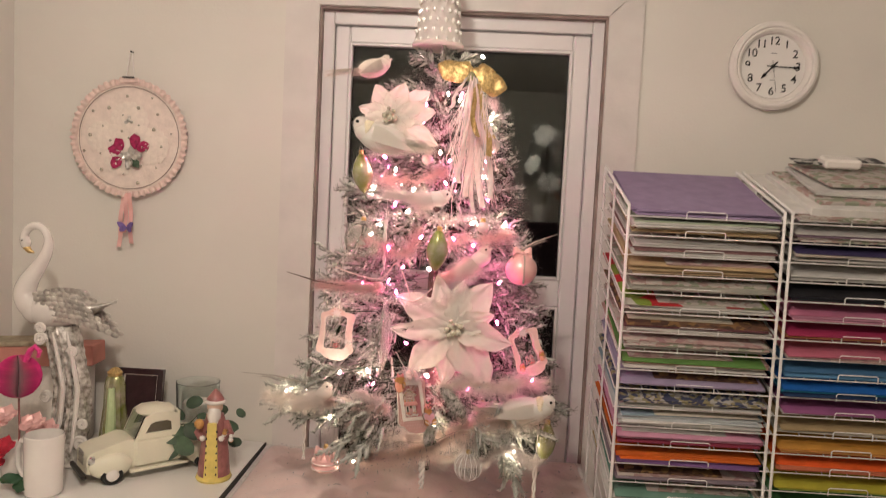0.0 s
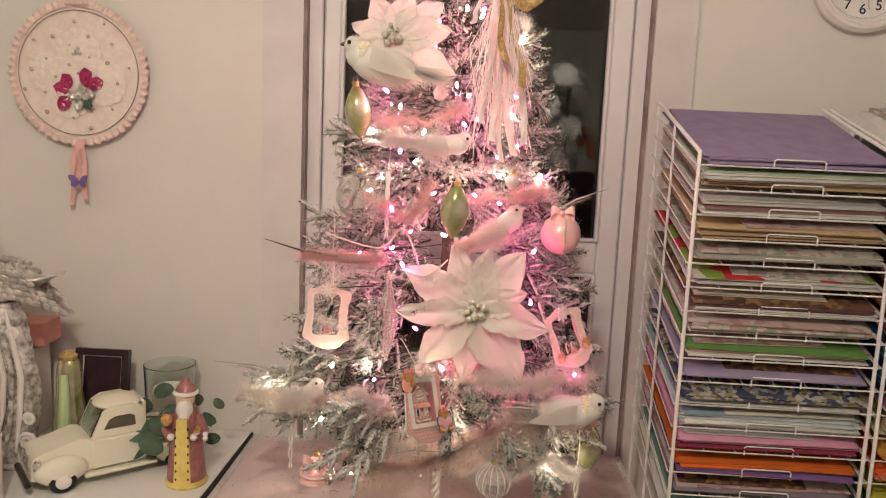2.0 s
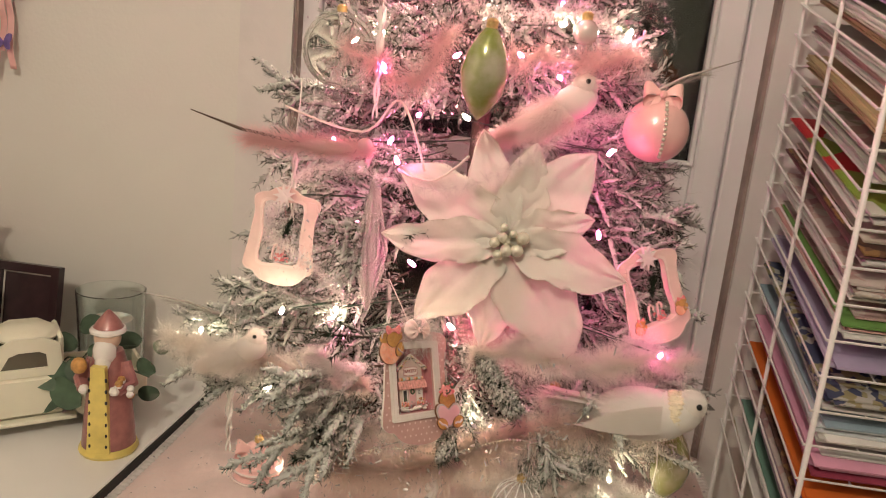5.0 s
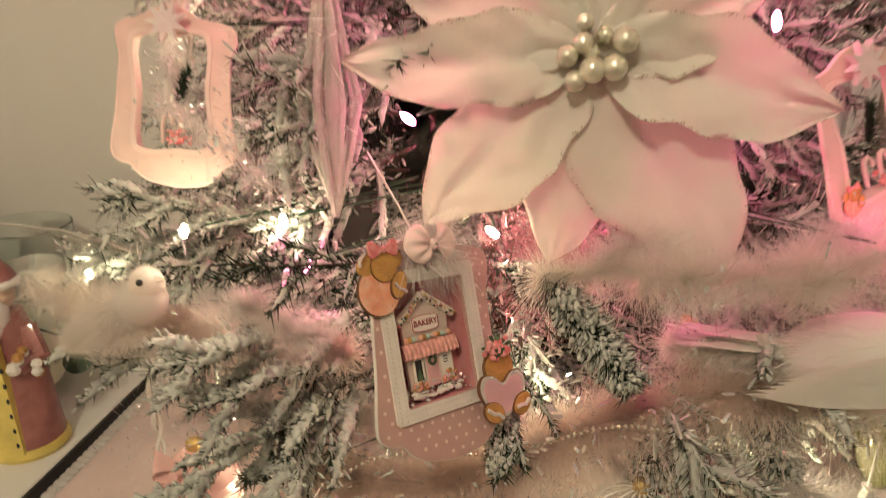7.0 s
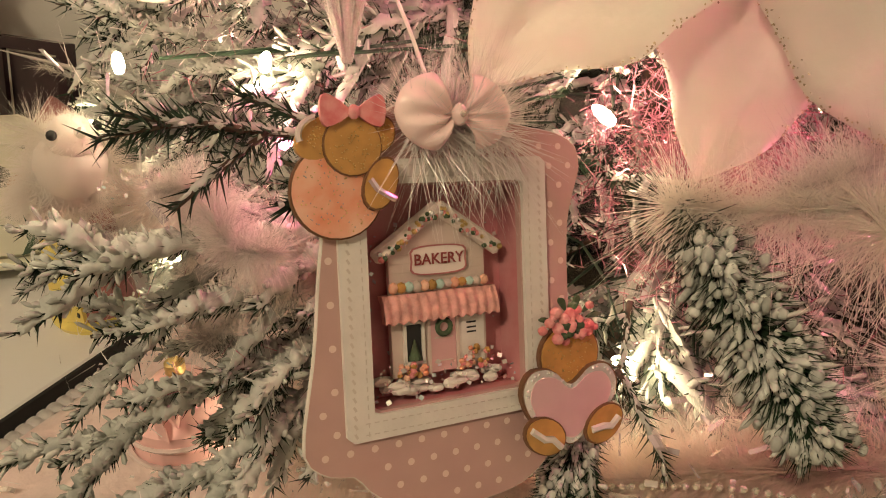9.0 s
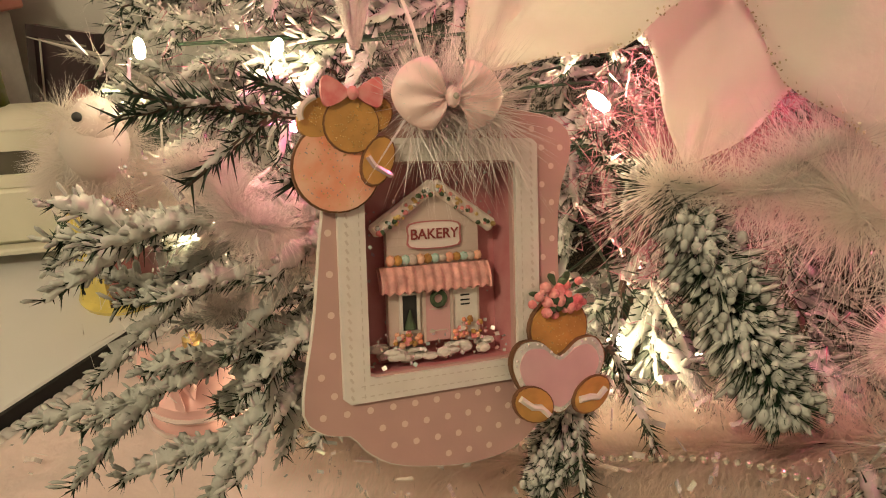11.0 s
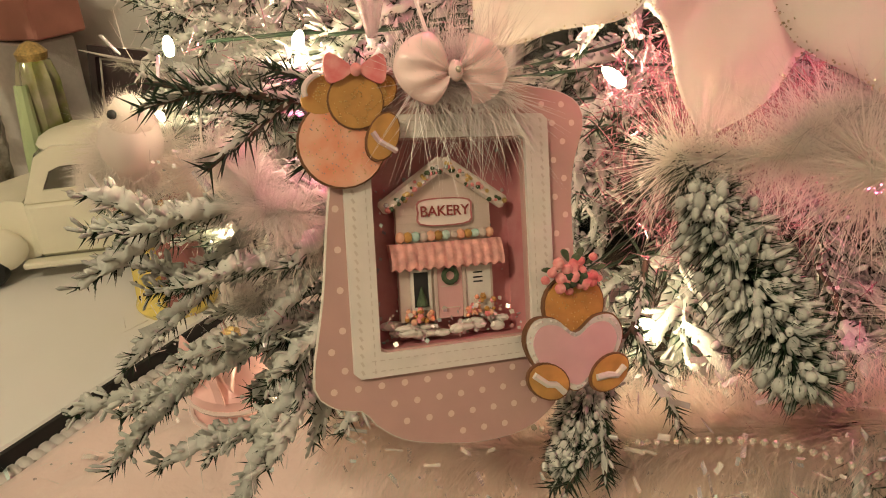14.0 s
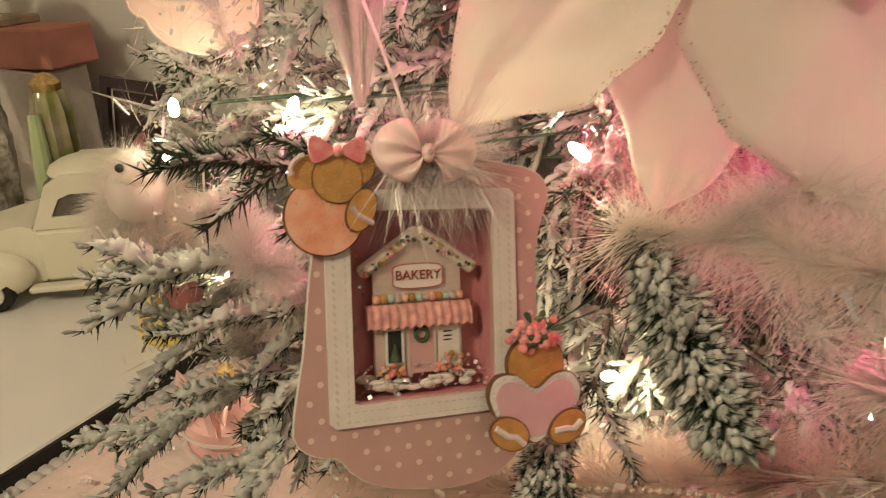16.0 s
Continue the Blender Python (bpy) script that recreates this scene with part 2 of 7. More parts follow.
        for i in range(len(pts) if closed else len(pts) - 1):
            i2 = (i + 1) % len(pts)
            for j in range(n):
                j2 = (j + 1) % n
                f.append((i * n + j, i * n + j2, i2 * n + j2, i2 * n + j))
        if not closed:
            f += [tuple(reversed(range(n))), tuple((len(pts) - 1) * n + j for j in range(n))]
        return self.add(v, f, k, m)

    def prism(self, outline, z0, z1, k=0, m=None):
        n = len(outline)
        v = [(x, y, z0) for x, y in outline] + [(x, y, z1) for x, y in outline]
        f = [tuple(reversed(range(n))), tuple(range(n, 2 * n))]
        f += [(i, (i + 1) % n, n + (i + 1) % n, n + i) for i in range(n)]
        return self.add(v, f, k, m)

    def ring(self, outer, inner, z0, z1, k=0, m=None):
        """A flat frame between two outlines of the same number of corners."""
        n = len(outer)
        v = [(*p, z) for z in (z0, z1) for q in (outer, inner) for p in q]
        f = []
        for i in range(n):
            j = (i + 1) % n
            f += [(i, n + i, n + j, j), (2 * n + i, 2 * n + j, 3 * n + j, 3 * n + i), (i, j, 2 * n + j, 2 * n + i), (n + i, 3 * n + i, 3 * n + j, n + j)]
        return self.add(v, f, k, m)

    def sheet(self, fn, nu, nv, thick=0.0, k=0, m=None):
        """A surface fn(u, v) with u, v from 0 to 1, and its underside thick below."""
        top = [fn(i / nu, j / nv) for j in range(nv + 1) for i in range(nu + 1)]
        w = nu + 1
        f = [(j * w + i, j * w + i + 1, (j + 1) * w + i + 1, (j + 1) * w + i) for j in range(nv) for i in range(nu)]
        if not thick:
            return self.add(top, f, k, m)
        n = len(top)
        v = [Vector(p) for p in top] + [Vector(p) - Vector((0, 0, thick)) for p in top]
        f += [tuple(reversed([q + n for q in g])) for g in f]
        edge = [i for i in range(w)] + [j * w + nu for j in range(1, nv + 1)] + [nv * w + i for i in range(nu - 1, -1, -1)] + [j * w for j in range(nv - 1, 0, -1)]
        f += [(b, a, a + n, b + n) for a, b in zip(edge, edge[1:] + edge[:1])]
        return self.add(v, f, k, m)

    def spikes(self, base, tip, r, k=0):
        """Thin three-sided spikes from base to tip (arrays)."""
        base, tip = np.asarray(base, float), np.asarray(tip, float)
        d = tip - base
        d /= np.linalg.norm(d, axis=1)[:, None] + 1e-12
        s = np.cross(d, np.where(np.abs(d[:, 2:3]) < 0.9, [[0, 0, 1.0]], [[1.0, 0, 0]]))
        s /= np.linalg.norm(s, axis=1)[:, None] + 1e-12
        u = np.cross(d, s)
        r = np.broadcast_to(np.asarray(r, float), (len(base),))[:, None]
        v = np.stack([base + s * r, base + (-0.5 * s + 0.87 * u) * r, base + (-0.5 * s - 0.87 * u) * r, tip], 1).reshape(-1, 3)
        o = len(self.v)
        self.v += [tuple(p) for p in v.tolist()]
        for n in range(len(base)):
            q = o + 4 * n
            self.f += [(q, q + 1, q + 3), (q + 1, q + 2, q + 3), (q + 2, q, q + 3)]
        self.k += [k] * (3 * len(base))
        return self

    def clumps(self, a, b, r, k=0):
        """Plump spindles from a to b (arrays)."""
        a, b = np.asarray(a, float), np.asarray(b, float)
        d = b - a
        d /= np.linalg.norm(d, axis=1)[:, None] + 1e-12
        s = np.cross(d, np.where(np.abs(d[:, 2:3]) < 0.9, [[0, 0, 1.0]], [[1.0, 0, 0]]))
        s /= np.linalg.norm(s, axis=1)[:, None] + 1e-12
        u = np.cross(d, s)
        r = np.broadcast_to(np.asarray(r, float), (len(a),))[:, None]
        v = [a]
        for t, w in ((0.30, 0.85), (0.78, 1.0)):
            c = a + (b - a) * t
            v += [c + s * r * w, c + u * r * w, c - s * r * w, c - u * r * w]
        v = np.stack(v + [b], 1).reshape(-1, 3)
        o = len(self.v)
        self.v += [tuple(p) for p in v.tolist()]
        for n in range(len(a)):
            q = o + 10 * n
            for i in range(4):
                i1, i2 = 1 + i, 1 + (i + 1) % 4
                self.f += [(q, q + i2, q + i1), (q + i1, q + i2, q + i2 + 4, q + i1 + 4), (q + 9, q + i1 + 4, q + i2 + 4)]
        self.k += [k] * (12 * len(a))
        return self

    def mesh(self, name, mats, smooth=35):
        me = bpy.data.meshes.new(name)
        me.from_pydata([tuple(p) for p in self.v], [], self.f)
        for m in (mats if isinstance(mats, (list, tuple)) else [mats]):
            me.materials.append(m)
        if any(self.k):
            me.polygons.foreach_set("material_index", self.k)
        if smooth:
            me.polygons.foreach_set("use_smooth", [True] * len(self.f))
            me.set_sharp_from_angle(angle=radians(smooth))
        me.update()
        return me


def part(name, shape, mats, parent, label="", m=None, smooth=35):
    ob = new(name, shape if isinstance(shape, bpy.types.Mesh) else shape.mesh(name, mats, smooth))
    ob.parent = parent
    if m is not None:
        ob.matrix_basis = m
    return tagged(ob, label)


def thing(name, m, label, category, group="", kind=""):
    ob = new(name)
    ob.empty_display_size = 0.02
    ob.matrix_basis = m
    return tagged(ob, label, category, group, kind)


def solid(name, shape, mats, label, category, m=None, group="", kind="", smooth=35):
    ob = new(name, shape.mesh(name, mats, smooth))
    if m is not None:
        ob.matrix_basis = m
    return tagged(ob, label, category, group, kind)


rng = np.random.default_rng(7)


def unit(n):
    d = rng.normal(size=(n, 3))
    return d / np.linalg.norm(d, axis=1)[:, None]


def fuzz(s, pts, n, length, r, k=0, along=None, spread=1.0):
    """n fine hairs round the polyline pts; along: a direction that they lie towards."""
    p = np.asarray(pts, float)
    t = rng.random(n) * (len(p) - 1)
    i = np.minimum(t.astype(int), len(p) - 2)
    base = p[i] + (p[i + 1] - p[i]) * (t - i)[:, None]
    d = unit(n) * spread
    if along is not None:
        d = d + np.asarray(along, float)
    return s.spikes(base, base + d * (length * (0.5 + 0.5 * rng.random(n)))[:, None], r, k)


def frame_of(c, n, up=(0, 0, 1), roll=0.0):
    """A pose at c whose z axis is n and whose y axis is near up."""
    n = Vector(n).normalized()
    x = Vector(up).cross(n).normalized()
    y = n.cross(x)
    m = Matrix((x, y, n)).transposed().to_4x4()
    return Matrix.Translation(c) @ m @ Matrix.Rotation(radians(roll), 4, "Z")


# ---- the room ----
WY = 2.449      # face of the wall with the door
X0, X1, Y0, H = -1.117, 1.50, -1.7, 2.42
OX0, OX1, OZ = -0.269, 0.510, 2.022   # door opening
T = 0.12
s = Shape()
s.box(((X0 + OX0) / 2 - 0.06, WY + T / 2, H / 2), (OX0 - X0 + 0.12, T, H))
s.box(((X1 + OX1) / 2 + 0.06, WY + T / 2, H / 2), (X1 - OX1 + 0.12, T, H))
s.box(((OX0 + OX1) / 2, WY + T / 2, (H + OZ) / 2), (OX1 - OX0, T, H - OZ))
solid("wall_north", s, PAINT, "off-white painted wall with a glazed door", "wall", kind="structure")
solid("wall_west", Shape().box((X0 - T / 2, (WY + Y0) / 2, H / 2), (T, WY - Y0, H)), PAINT, "off-white painted side wall", "wall", kind="structure")
# unseen wall, placed close in to bounce lamp light back to the right
solid("wall_east_bounce", Shape().box((X1 + T / 2, (WY + Y0) / 2, H / 2), (T, WY - Y0, H)), PAINT, "off-white painted side wall", "wall", kind="structure")
solid("wall_south", Shape().box(((X0 + X1) / 2, Y0 - T / 2, H / 2), (X1 - X0 + 2 * T, T, H)), PAINT, "off-white painted wall behind", "wall", kind="structure")
solid("ceiling", Shape().box(((X0 + X1) / 2, (Y0 + WY) / 2, H + 0.05), (X1 - X0 + 0.3, WY - Y0 + 0.3, 0.1)), CEIL, "plain white ceiling", "ceiling", kind="structure")
solid("floor", Shape().box(((X0 + X1) / 2, (Y0 + WY) / 2, -0.05), (X1 - X0 + 0.3, WY - Y0 + 0.3, 0.1)), FLOOR, "brown laminate floor", "floor", kind="structure")

# casing round the door opening
CW = 0.092
s = Shape()
s.prism([(OX0 - CW, 0.0), (OX0, 0.0), (OX0, OZ), (OX0 - CW, OZ + CW)], 0, 0.009)
casing = thing("trim_door_casing", pose(0, WY, 0), "wide white painted wooden door casing with mitred corners", "trim", kind="structure")
turn = Matrix(((1, 0, 0, 0), (0, 0, -1, 0), (0, 1, 0, 0), (0, 0, 0, 1)))
part("casing_board", s, TRIM, casing, m=turn)
part("casing_board", Shape().prism([(OX1, 0.0), (OX1 + CW, 0.0), (OX1 + CW, OZ + CW), (OX1, OZ)], 0, 0.009), TRIM, casing, m=turn)
part("casing_board", Shape().prism([(OX0 - CW + 0.002, OZ + CW), (OX0 + 0.001, OZ + 0.001), (OX1 - 0.001, OZ + 0.001), (OX1 + CW - 0.002, OZ + CW)], 0, 0.0095), TRIM, casing, m=turn)

# glazed door, set back in the opening
door = thing("door_1", pose(0, WY + 0.028, 0), "white plastic glazed door with two dark panes at night", "door", kind="structure")
JW = 0.036
s = Shape()
for x in (OX0 + JW / 2, OX1 - JW / 2):
    s.box((x, 0.03, OZ / 2), (JW, 0.06, OZ), bevel=0.003)
s.box(((OX0 + OX1) / 2, 0.03, OZ - JW / 2 - 0.004), (OX1 - OX0 - 2 * JW, 0.058, JW), bevel=0.003)
part("door_jamb", s, UPVC, door)
s = Shape()
for x in (OX0 + 0.003, OX1 - 0.003):
    s.box((x, -0.013, OZ / 2), (0.006, 0.026, OZ))
s.box(((OX0 + OX1) / 2, -0.013, OZ - 0.003), (OX1 - OX0 - 0.012, 0.026, 0.006))
part("reveal_strip", s, SEAL, door, "brownish worn reveal strip")
LX0, LX1, LZ = OX0 + JW + 0.002, OX1 - JW - 0.002, OZ - JW - 0.008
GX0, GX1 = -0.190, 0.424
s = Shape()
s.box(((LX0 + GX0) / 2, 0.03, LZ / 2), (GX0 - LX0, 0.045, LZ), bevel=0.005)
s.box(((LX1 + GX1) / 2, 0.03, LZ / 2), (LX1 - GX1, 0.045, LZ), bevel=0.005)
for z0, z1 in ((1.934, LZ), (1.228, 1.304), (0.01, 0.14)):
    s.box(((GX0 + GX1) / 2, 0.03, (z0 + z1) / 2), (GX1 - GX0, 0.045, z1 - z0), bevel=0.004)
part("door_leaf", s, UPVC, door)
s = Shape()
for z0, z1 in ((1.304, 1.934), (0.14, 1.228)):
    w = 0.008
    s.box((GX0 + w / 2, 0.012, (z0 + z1) / 2), (w, 0.02, z1 - z0), bevel=0.002)
    s.box((GX1 - w / 2, 0.012, (z0 + z1) / 2), (w, 0.02, z1 - z0), bevel=0.002)
    s.box(((GX0 + GX1) / 2, 0.012, z0 + w / 2), (GX1 - GX0 - 2 * w, 0.02, w), bevel=0.002)
    s.box(((GX0 + GX1) / 2, 0.012, z1 - w / 2), (GX1 - GX0 - 2 * w, 0.02, w), bevel=0.002)
part("glazing_bead", s, UPVC, door)
for z0, z1 in ((1.304, 1.934), (0.14, 1.228)):
    part("pane", Shape().box(((GX0 + GX1) / 2, 0.022, (z0 + z1) / 2), (GX1 - GX0, 0.004, z1 - z0)), GLASS, door)
    part("pane", Shape().box(((GX0 + GX1) / 2, 0.042, (z0 + z1) / 2), (GX1 - GX0, 0.004, z1 - z0)), GLASS, door)
solid("backdrop", Shape().box((0.13, 5.5, 1.5), (9, 0.05, 6)), mat("night_outside", (0.01, 0.011, 0.013), 0.9), "dark night outside the door", "backdrop", kind="structure")

# ceiling lamps behind and beside the camera
for x, y in ((-0.10, 0.68),):
    lamp = thing("ceiling_lamp", pose(x, y, H), "round white flush ceiling lamp, switched on", "lamp")
    part("lamp_base", Shape().lathe([(0.19, 0.0), (0.19, -0.025), (0.182, -0.03), (0.182, 0.0)], 32), CERAMIC, lamp)
    part("diffuser", Shape().lathe([(0.178, -0.02), (0.17, -0.05), (0.13, -0.07), (0.0001, -0.078)], 32), SHADE, lamp)

# ---- desk and small table ----
DZ = 0.808
desk = thing("desk", pose(-0.725, 1.985, 0), "white laminate desk against the wall", "desk")
part("desktop", Shape().box((0, 0.005, DZ - 0.0125), (0.69, 0.90, 0.025), bevel=0.002), DESK, desk)
part("edge_band", Shape().box((0.347, 0.005, DZ - 0.0135), (0.004, 0.90, 0.023)), BLACK, desk, "dark edge band")
for x in (-0.32, 0.32):
    for y in (-0.40, 0.42):
        part("leg", Shape().box((x, y, (DZ - 0.025) / 2), (0.04, 0.04, DZ - 0.025), bevel=0.004), DESK, desk)
TZ = 0.782
TX0, TX1, TY0, TY1 = -0.352, 0.468, 1.80, 2.43
table = thing("side_table", pose((TX0 + TX1) / 2, (TY0 + TY1) / 2, 0), "small dark table under a pink tulle cover", "table")
part("tabletop", Shape().box((0, 0, TZ - 0.0125), (TX1 - TX0, TY1 - TY0, 0.025), bevel=0.003), BLACK, table)
for x in (-0.37, 0.37):
    for y in (-0.28, 0.28):
        part("leg", Shape().box((x, y, (TZ - 0.025) / 2), (0.035, 0.035, TZ - 0.025), bevel=0.003), BLACK, table)


AX, AY = 0.085, 2.15   # the trunk


def tulle_top(u, v):
    x = TX0 - 0.015 + (TX1 + 0.045 - TX0) * u
    y = TY0 - 0.01 + (TY1 - TY0 + 0.02) * v
    e = min(1.0, 9 * min(u, 1 - u), 9 * min(v, 1 - v))
    n = noise.noise((x * 7, y * 7, 3.1)) * 0.014 + noise.noise((x * 19, y * 23, 1.7)) * 0.006
    ruck = 0.010 * abs(math.sin(x * 26 + 4 * y + 3 * noise.noise((x * 5, y * 5, 0))))
    return (x, y, TZ + 0.006 + (0.022 + n + ruck) * e ** 0.6 + 0.012 * max(0, v - 0.6) + 0.05 * math.exp(-(((x - AX) ** 2 + (y - AY) ** 2) / 0.009)))


cover = thing("table_cover", pose(0, 0, 0), "pale pink gathered tulle cover with a white lace edge", "tablecloth")
part("tulle", Shape().sheet(tulle_top, 90, 70, thick=0.004), TULLE, cover)
s = Shape()
for a in range(64):
    y = TY0 + (TY1 - TY0) * a / 63
    p = tulle_top(0, a / 63)
    s.ball((p[0] - 0.004, p[1], p[2] + 0.003), (0.009, 0.0065, 0.003), 8)
    p = tulle_top(1, a / 63)
    s.ball((p[0] + 0.004, p[1], p[2] + 0.003), (0.009, 0.0065, 0.003), 8)
for a in range(80):
    p = tulle_top(a / 79, 1)
    s.ball((p[0], p[1] - 0.003, p[2] + 0.004), (0.0065, 0.008, 0.004), 8)
part("lace_edge", s, LACE, cover, "scalloped white lace edge")
s = Shape()
fz = [tulle_top(u, v) for u, v in rng.random((500, 2))]
b = np.array(fz)
s.spikes(b, b + unit(500) * 0.02 * np.array([1, 1, 0.4]) + np.array([0, 0, 0.004]), 0.00025)
tagged(part("loose_thread", s, FLUFF, cover), kind="stuff")

s = Shape()
for u, v in rng.random((30, 2)):
    q = tulle_top(u, v)
    w, h = rng.uniform(0.001, 0.002), rng.uniform(0.006, 0.013)
    s.sheet(lambda a, b: ((a - 0.5) * 2 * h, (b - 0.5) * 2 * w, 0.0022 * math.sin(4 * a)), 5, 1, 0, 0, Matrix.Translation((q[0], q[1], q[2] + 0.006)) @ Euler((rng.uniform(-0.4, 0.4), rng.uniform(-0.3, 0.3), rng.uniform(0, 6))).to_matrix().to_4x4())
for u, v in rng.random((420, 2)):
    q = tulle_top(u, v)
    w = rng.uniform(0.0008, 0.0022)
    s.add([(-w, -w * 0.6, 0), (w, -w * 0.6, 0), (w, w * 0.6, 0.0004), (-w, w * 0.6, 0)], [(0, 1, 2, 3)], 0, Matrix.Translation((q[0], q[1], q[2] + 0.006)) @ Euler(rng.uniform(-0.5, 0.5, 3)).to_matrix().to_4x4())
tagged(part("film_flake", s, FILM, cover, smooth=0), kind="stuff")

# ---- the tree ----


def tree_r(z):
    return 0.335 - (z - 1.06) * 0.255 if z < 1.72 else 0.167 - (z - 1.72) * 0.62


def branch_shape(seed, length, twigs, green=0.0, fine=False):
    """One flocked branch along +x, with its side twigs; green: share of bare needles."""
    g = np.random.default_rng(seed)
    s = Shape()
    lines = []
    bend = g.uniform(-0.10, 0.02)
    stem = [np.array((length * t, g.normal(0, 0.002), bend * length * t * t)) for t in np.linspace(0, 1, 9)]
    lines.append(stem)
    for n in range(twigs):
        t = 0.22 + 0.70 * (n + g.random() * 0.6) / twigs
        i = t * 8
        p = stem[int(i)] + (stem[min(8, int(i) + 1)] - stem[int(i)]) * (i - int(i))
        a = g.uniform(0.5, 1.0)
        turn_ = n * 2.4 + g.uniform(-0.5, 0.5)
        lean = 0.8 if fine else 1.0
        d = np.array((math.cos(a), math.sin(a) * math.cos(turn_), math.sin(a) * math.sin(turn_) * lean))
        tl = length * (g.uniform(0.26, 0.40) if fine else g.uniform(0.24, 0.36)) * (1.15 - 0.5 * t)
        lines.append([p + d * tl * q + np.array((0.2 * tl * q * q, 0, -0.25 * tl * q * q)) for q in np.linspace(0, 1, 6)])
    for line in lines:
        s.tube(line, [0.0016 - 0.0009 * i / len(line) for i in range(len(line))], 5, 2)
        line = np.array(line)
        seg = np.linalg.norm(np.diff(line, axis=0), axis=1).sum()
        n = int(seg / (0.00044 if fine else 0.00088))
        t = np.sort(g.random(n)) * (len(line) - 1)
        if line is lines[0]:
            t = t * 0.8 + 0.2 * (len(line) - 1)
        i = np.minimum(t.astype(int), len(line) - 2)
        p = line[i] + (line[i + 1] - line[i]) * (t - i)[:, None]
        d = line[i + 1] - line[i]
        d /= np.linalg.norm(d, axis=1)[:, None]
        r = g.normal(size=(n, 3))
        r -= d * (r * d).sum(1)[:, None]
        r /= np.linalg.norm(r, axis=1)[:, None]
        w = g.uniform(0.4, 1.25, n)[:, None]
        way = d * np.cos(w) + r * np.sin(w)
        tip = p + way * ((0.0050 if fine else 0.0075) + (0.0065 if fine else 0.0090) * g.random(n))[:, None]
        bare = np.where(g.random(n) < (0.15 if green < 0.2 else 0.9), 1.05, 0.82)[:, None]
        s.spikes(p, p + (tip - p) * bare, 0.0006, 0)
        ring_n, nn = (11, max(10, int(seg / 0.0015))) if fine else (5, max(8, int(seg / 0.0034)))
        tt = np.linspace(0.22 if seg > 0.12 else 0.06, 0.985, nn) * (len(line) - 1)
        ii = np.minimum(tt.astype(int), len(line) - 2)
        cc = line[ii] + (line[ii + 1] - line[ii]) * (tt - ii)[:, None]
        dd = line[ii + 1] - line[ii]
        dd /= np.linalg.norm(dd, axis=1)[:, None]
        sx = np.cross(dd, [0, 0, 1.0])
        sx /= np.linalg.norm(sx, axis=1)[:, None]
        sy = np.cross(sx, dd)
        vv = []
        for q in range(nn):
            end = min(1.0, 3.2 * (nn - 1 - q) / nn + 0.25)
            for j in range(ring_n):
                aj = 2 * math.pi * j / ring_n
                out = sx[q] * math.cos(aj) + sy[q] * math.sin(aj)
                spot = Vector(cc[q] + out * 0.0045) / 0.0048
                f1 = noise.voronoi(spot)[0][0]
                lump = max(0.0, 1 - 1.5 * f1 * f1)
                rad = (0.0032 + 0.0017 * math.sin(aj)) * (0.25 + 1.20 * lump + 0.70 * g.random()) * end * (0.8 if fine else 0.7) * (0.35 if green > 0.2 else 1.0)
                vv.append(cc[q] + out * rad + dd[q] * (g.normal(0, 0.0006) + 0.0015 * lump))
        s.add(vv, [(q * ring_n + j, q * ring_n + (j + 1) % ring_n, (q + 1) * ring_n + (j + 1) % ring_n, (q + 1) * ring_n + j) for q in range(nn - 1) for j in range(ring_n)], 1)
        snow = (way[:, 2] + g.normal(0, 0.45, n) > -0.30 + 1.2 * green) & (g.random(n) < ((0.62 if fine else 0.48) if green < 0.2 else 0.10))
        fat = g.uniform(0.0007, 0.0013, n) * np.where(g.random(n) < 0.15, 1.6, 1.0)
        a = p + (tip - p) * 0.28
        far = tip + way * 0.0008 + g.normal(0, 0.0008, (n, 3))
        near = g.random(n) < 0.3
        far[near] = (p + (tip - p) * 0.62)[near]
        s.clumps(a[snow], far[snow], fat[snow], 1)
    return s.mesh("branch", [NEEDLE, FLOCK, BARK], 100)


tree = thing("christmas_tree", pose(AX, AY, TZ + 0.004), "tabletop snow-flocked artificial Christmas tree hung with pink and white ornaments", "tree")
BR = [branch_shape(20 + i, 0.15, 12, 0.04 * (i % 3)) for i in range(7)] + [branch_shape(50 + i, 0.10, 5, 0.25 * i, True) for i in range(2)]
NEAR = [branch_shape(70 + i, 0.15, 7, 0.04 * (i % 3), True) for i in range(7)] + BR[7:]
s = Shape().tube([(0, 0, 0.03), (0, 0, 0.5), (0, 0, 1.06)], [0.014, 0.012, 0.005], 10)
part("trunk", s, BARK, tree)
for i in range(3):
    a = 2 * math.pi * i / 3 + 0.4
    s = Shape().tube([(0, 0, 0.035), (0.06 * math.cos(a), 0.06 * math.sin(a), 0.025), (0.10 * math.cos(a), 0.10 * math.sin(a), 0.010)], 0.007, 8)
    part("stand_leg", s, BLACK, tree)


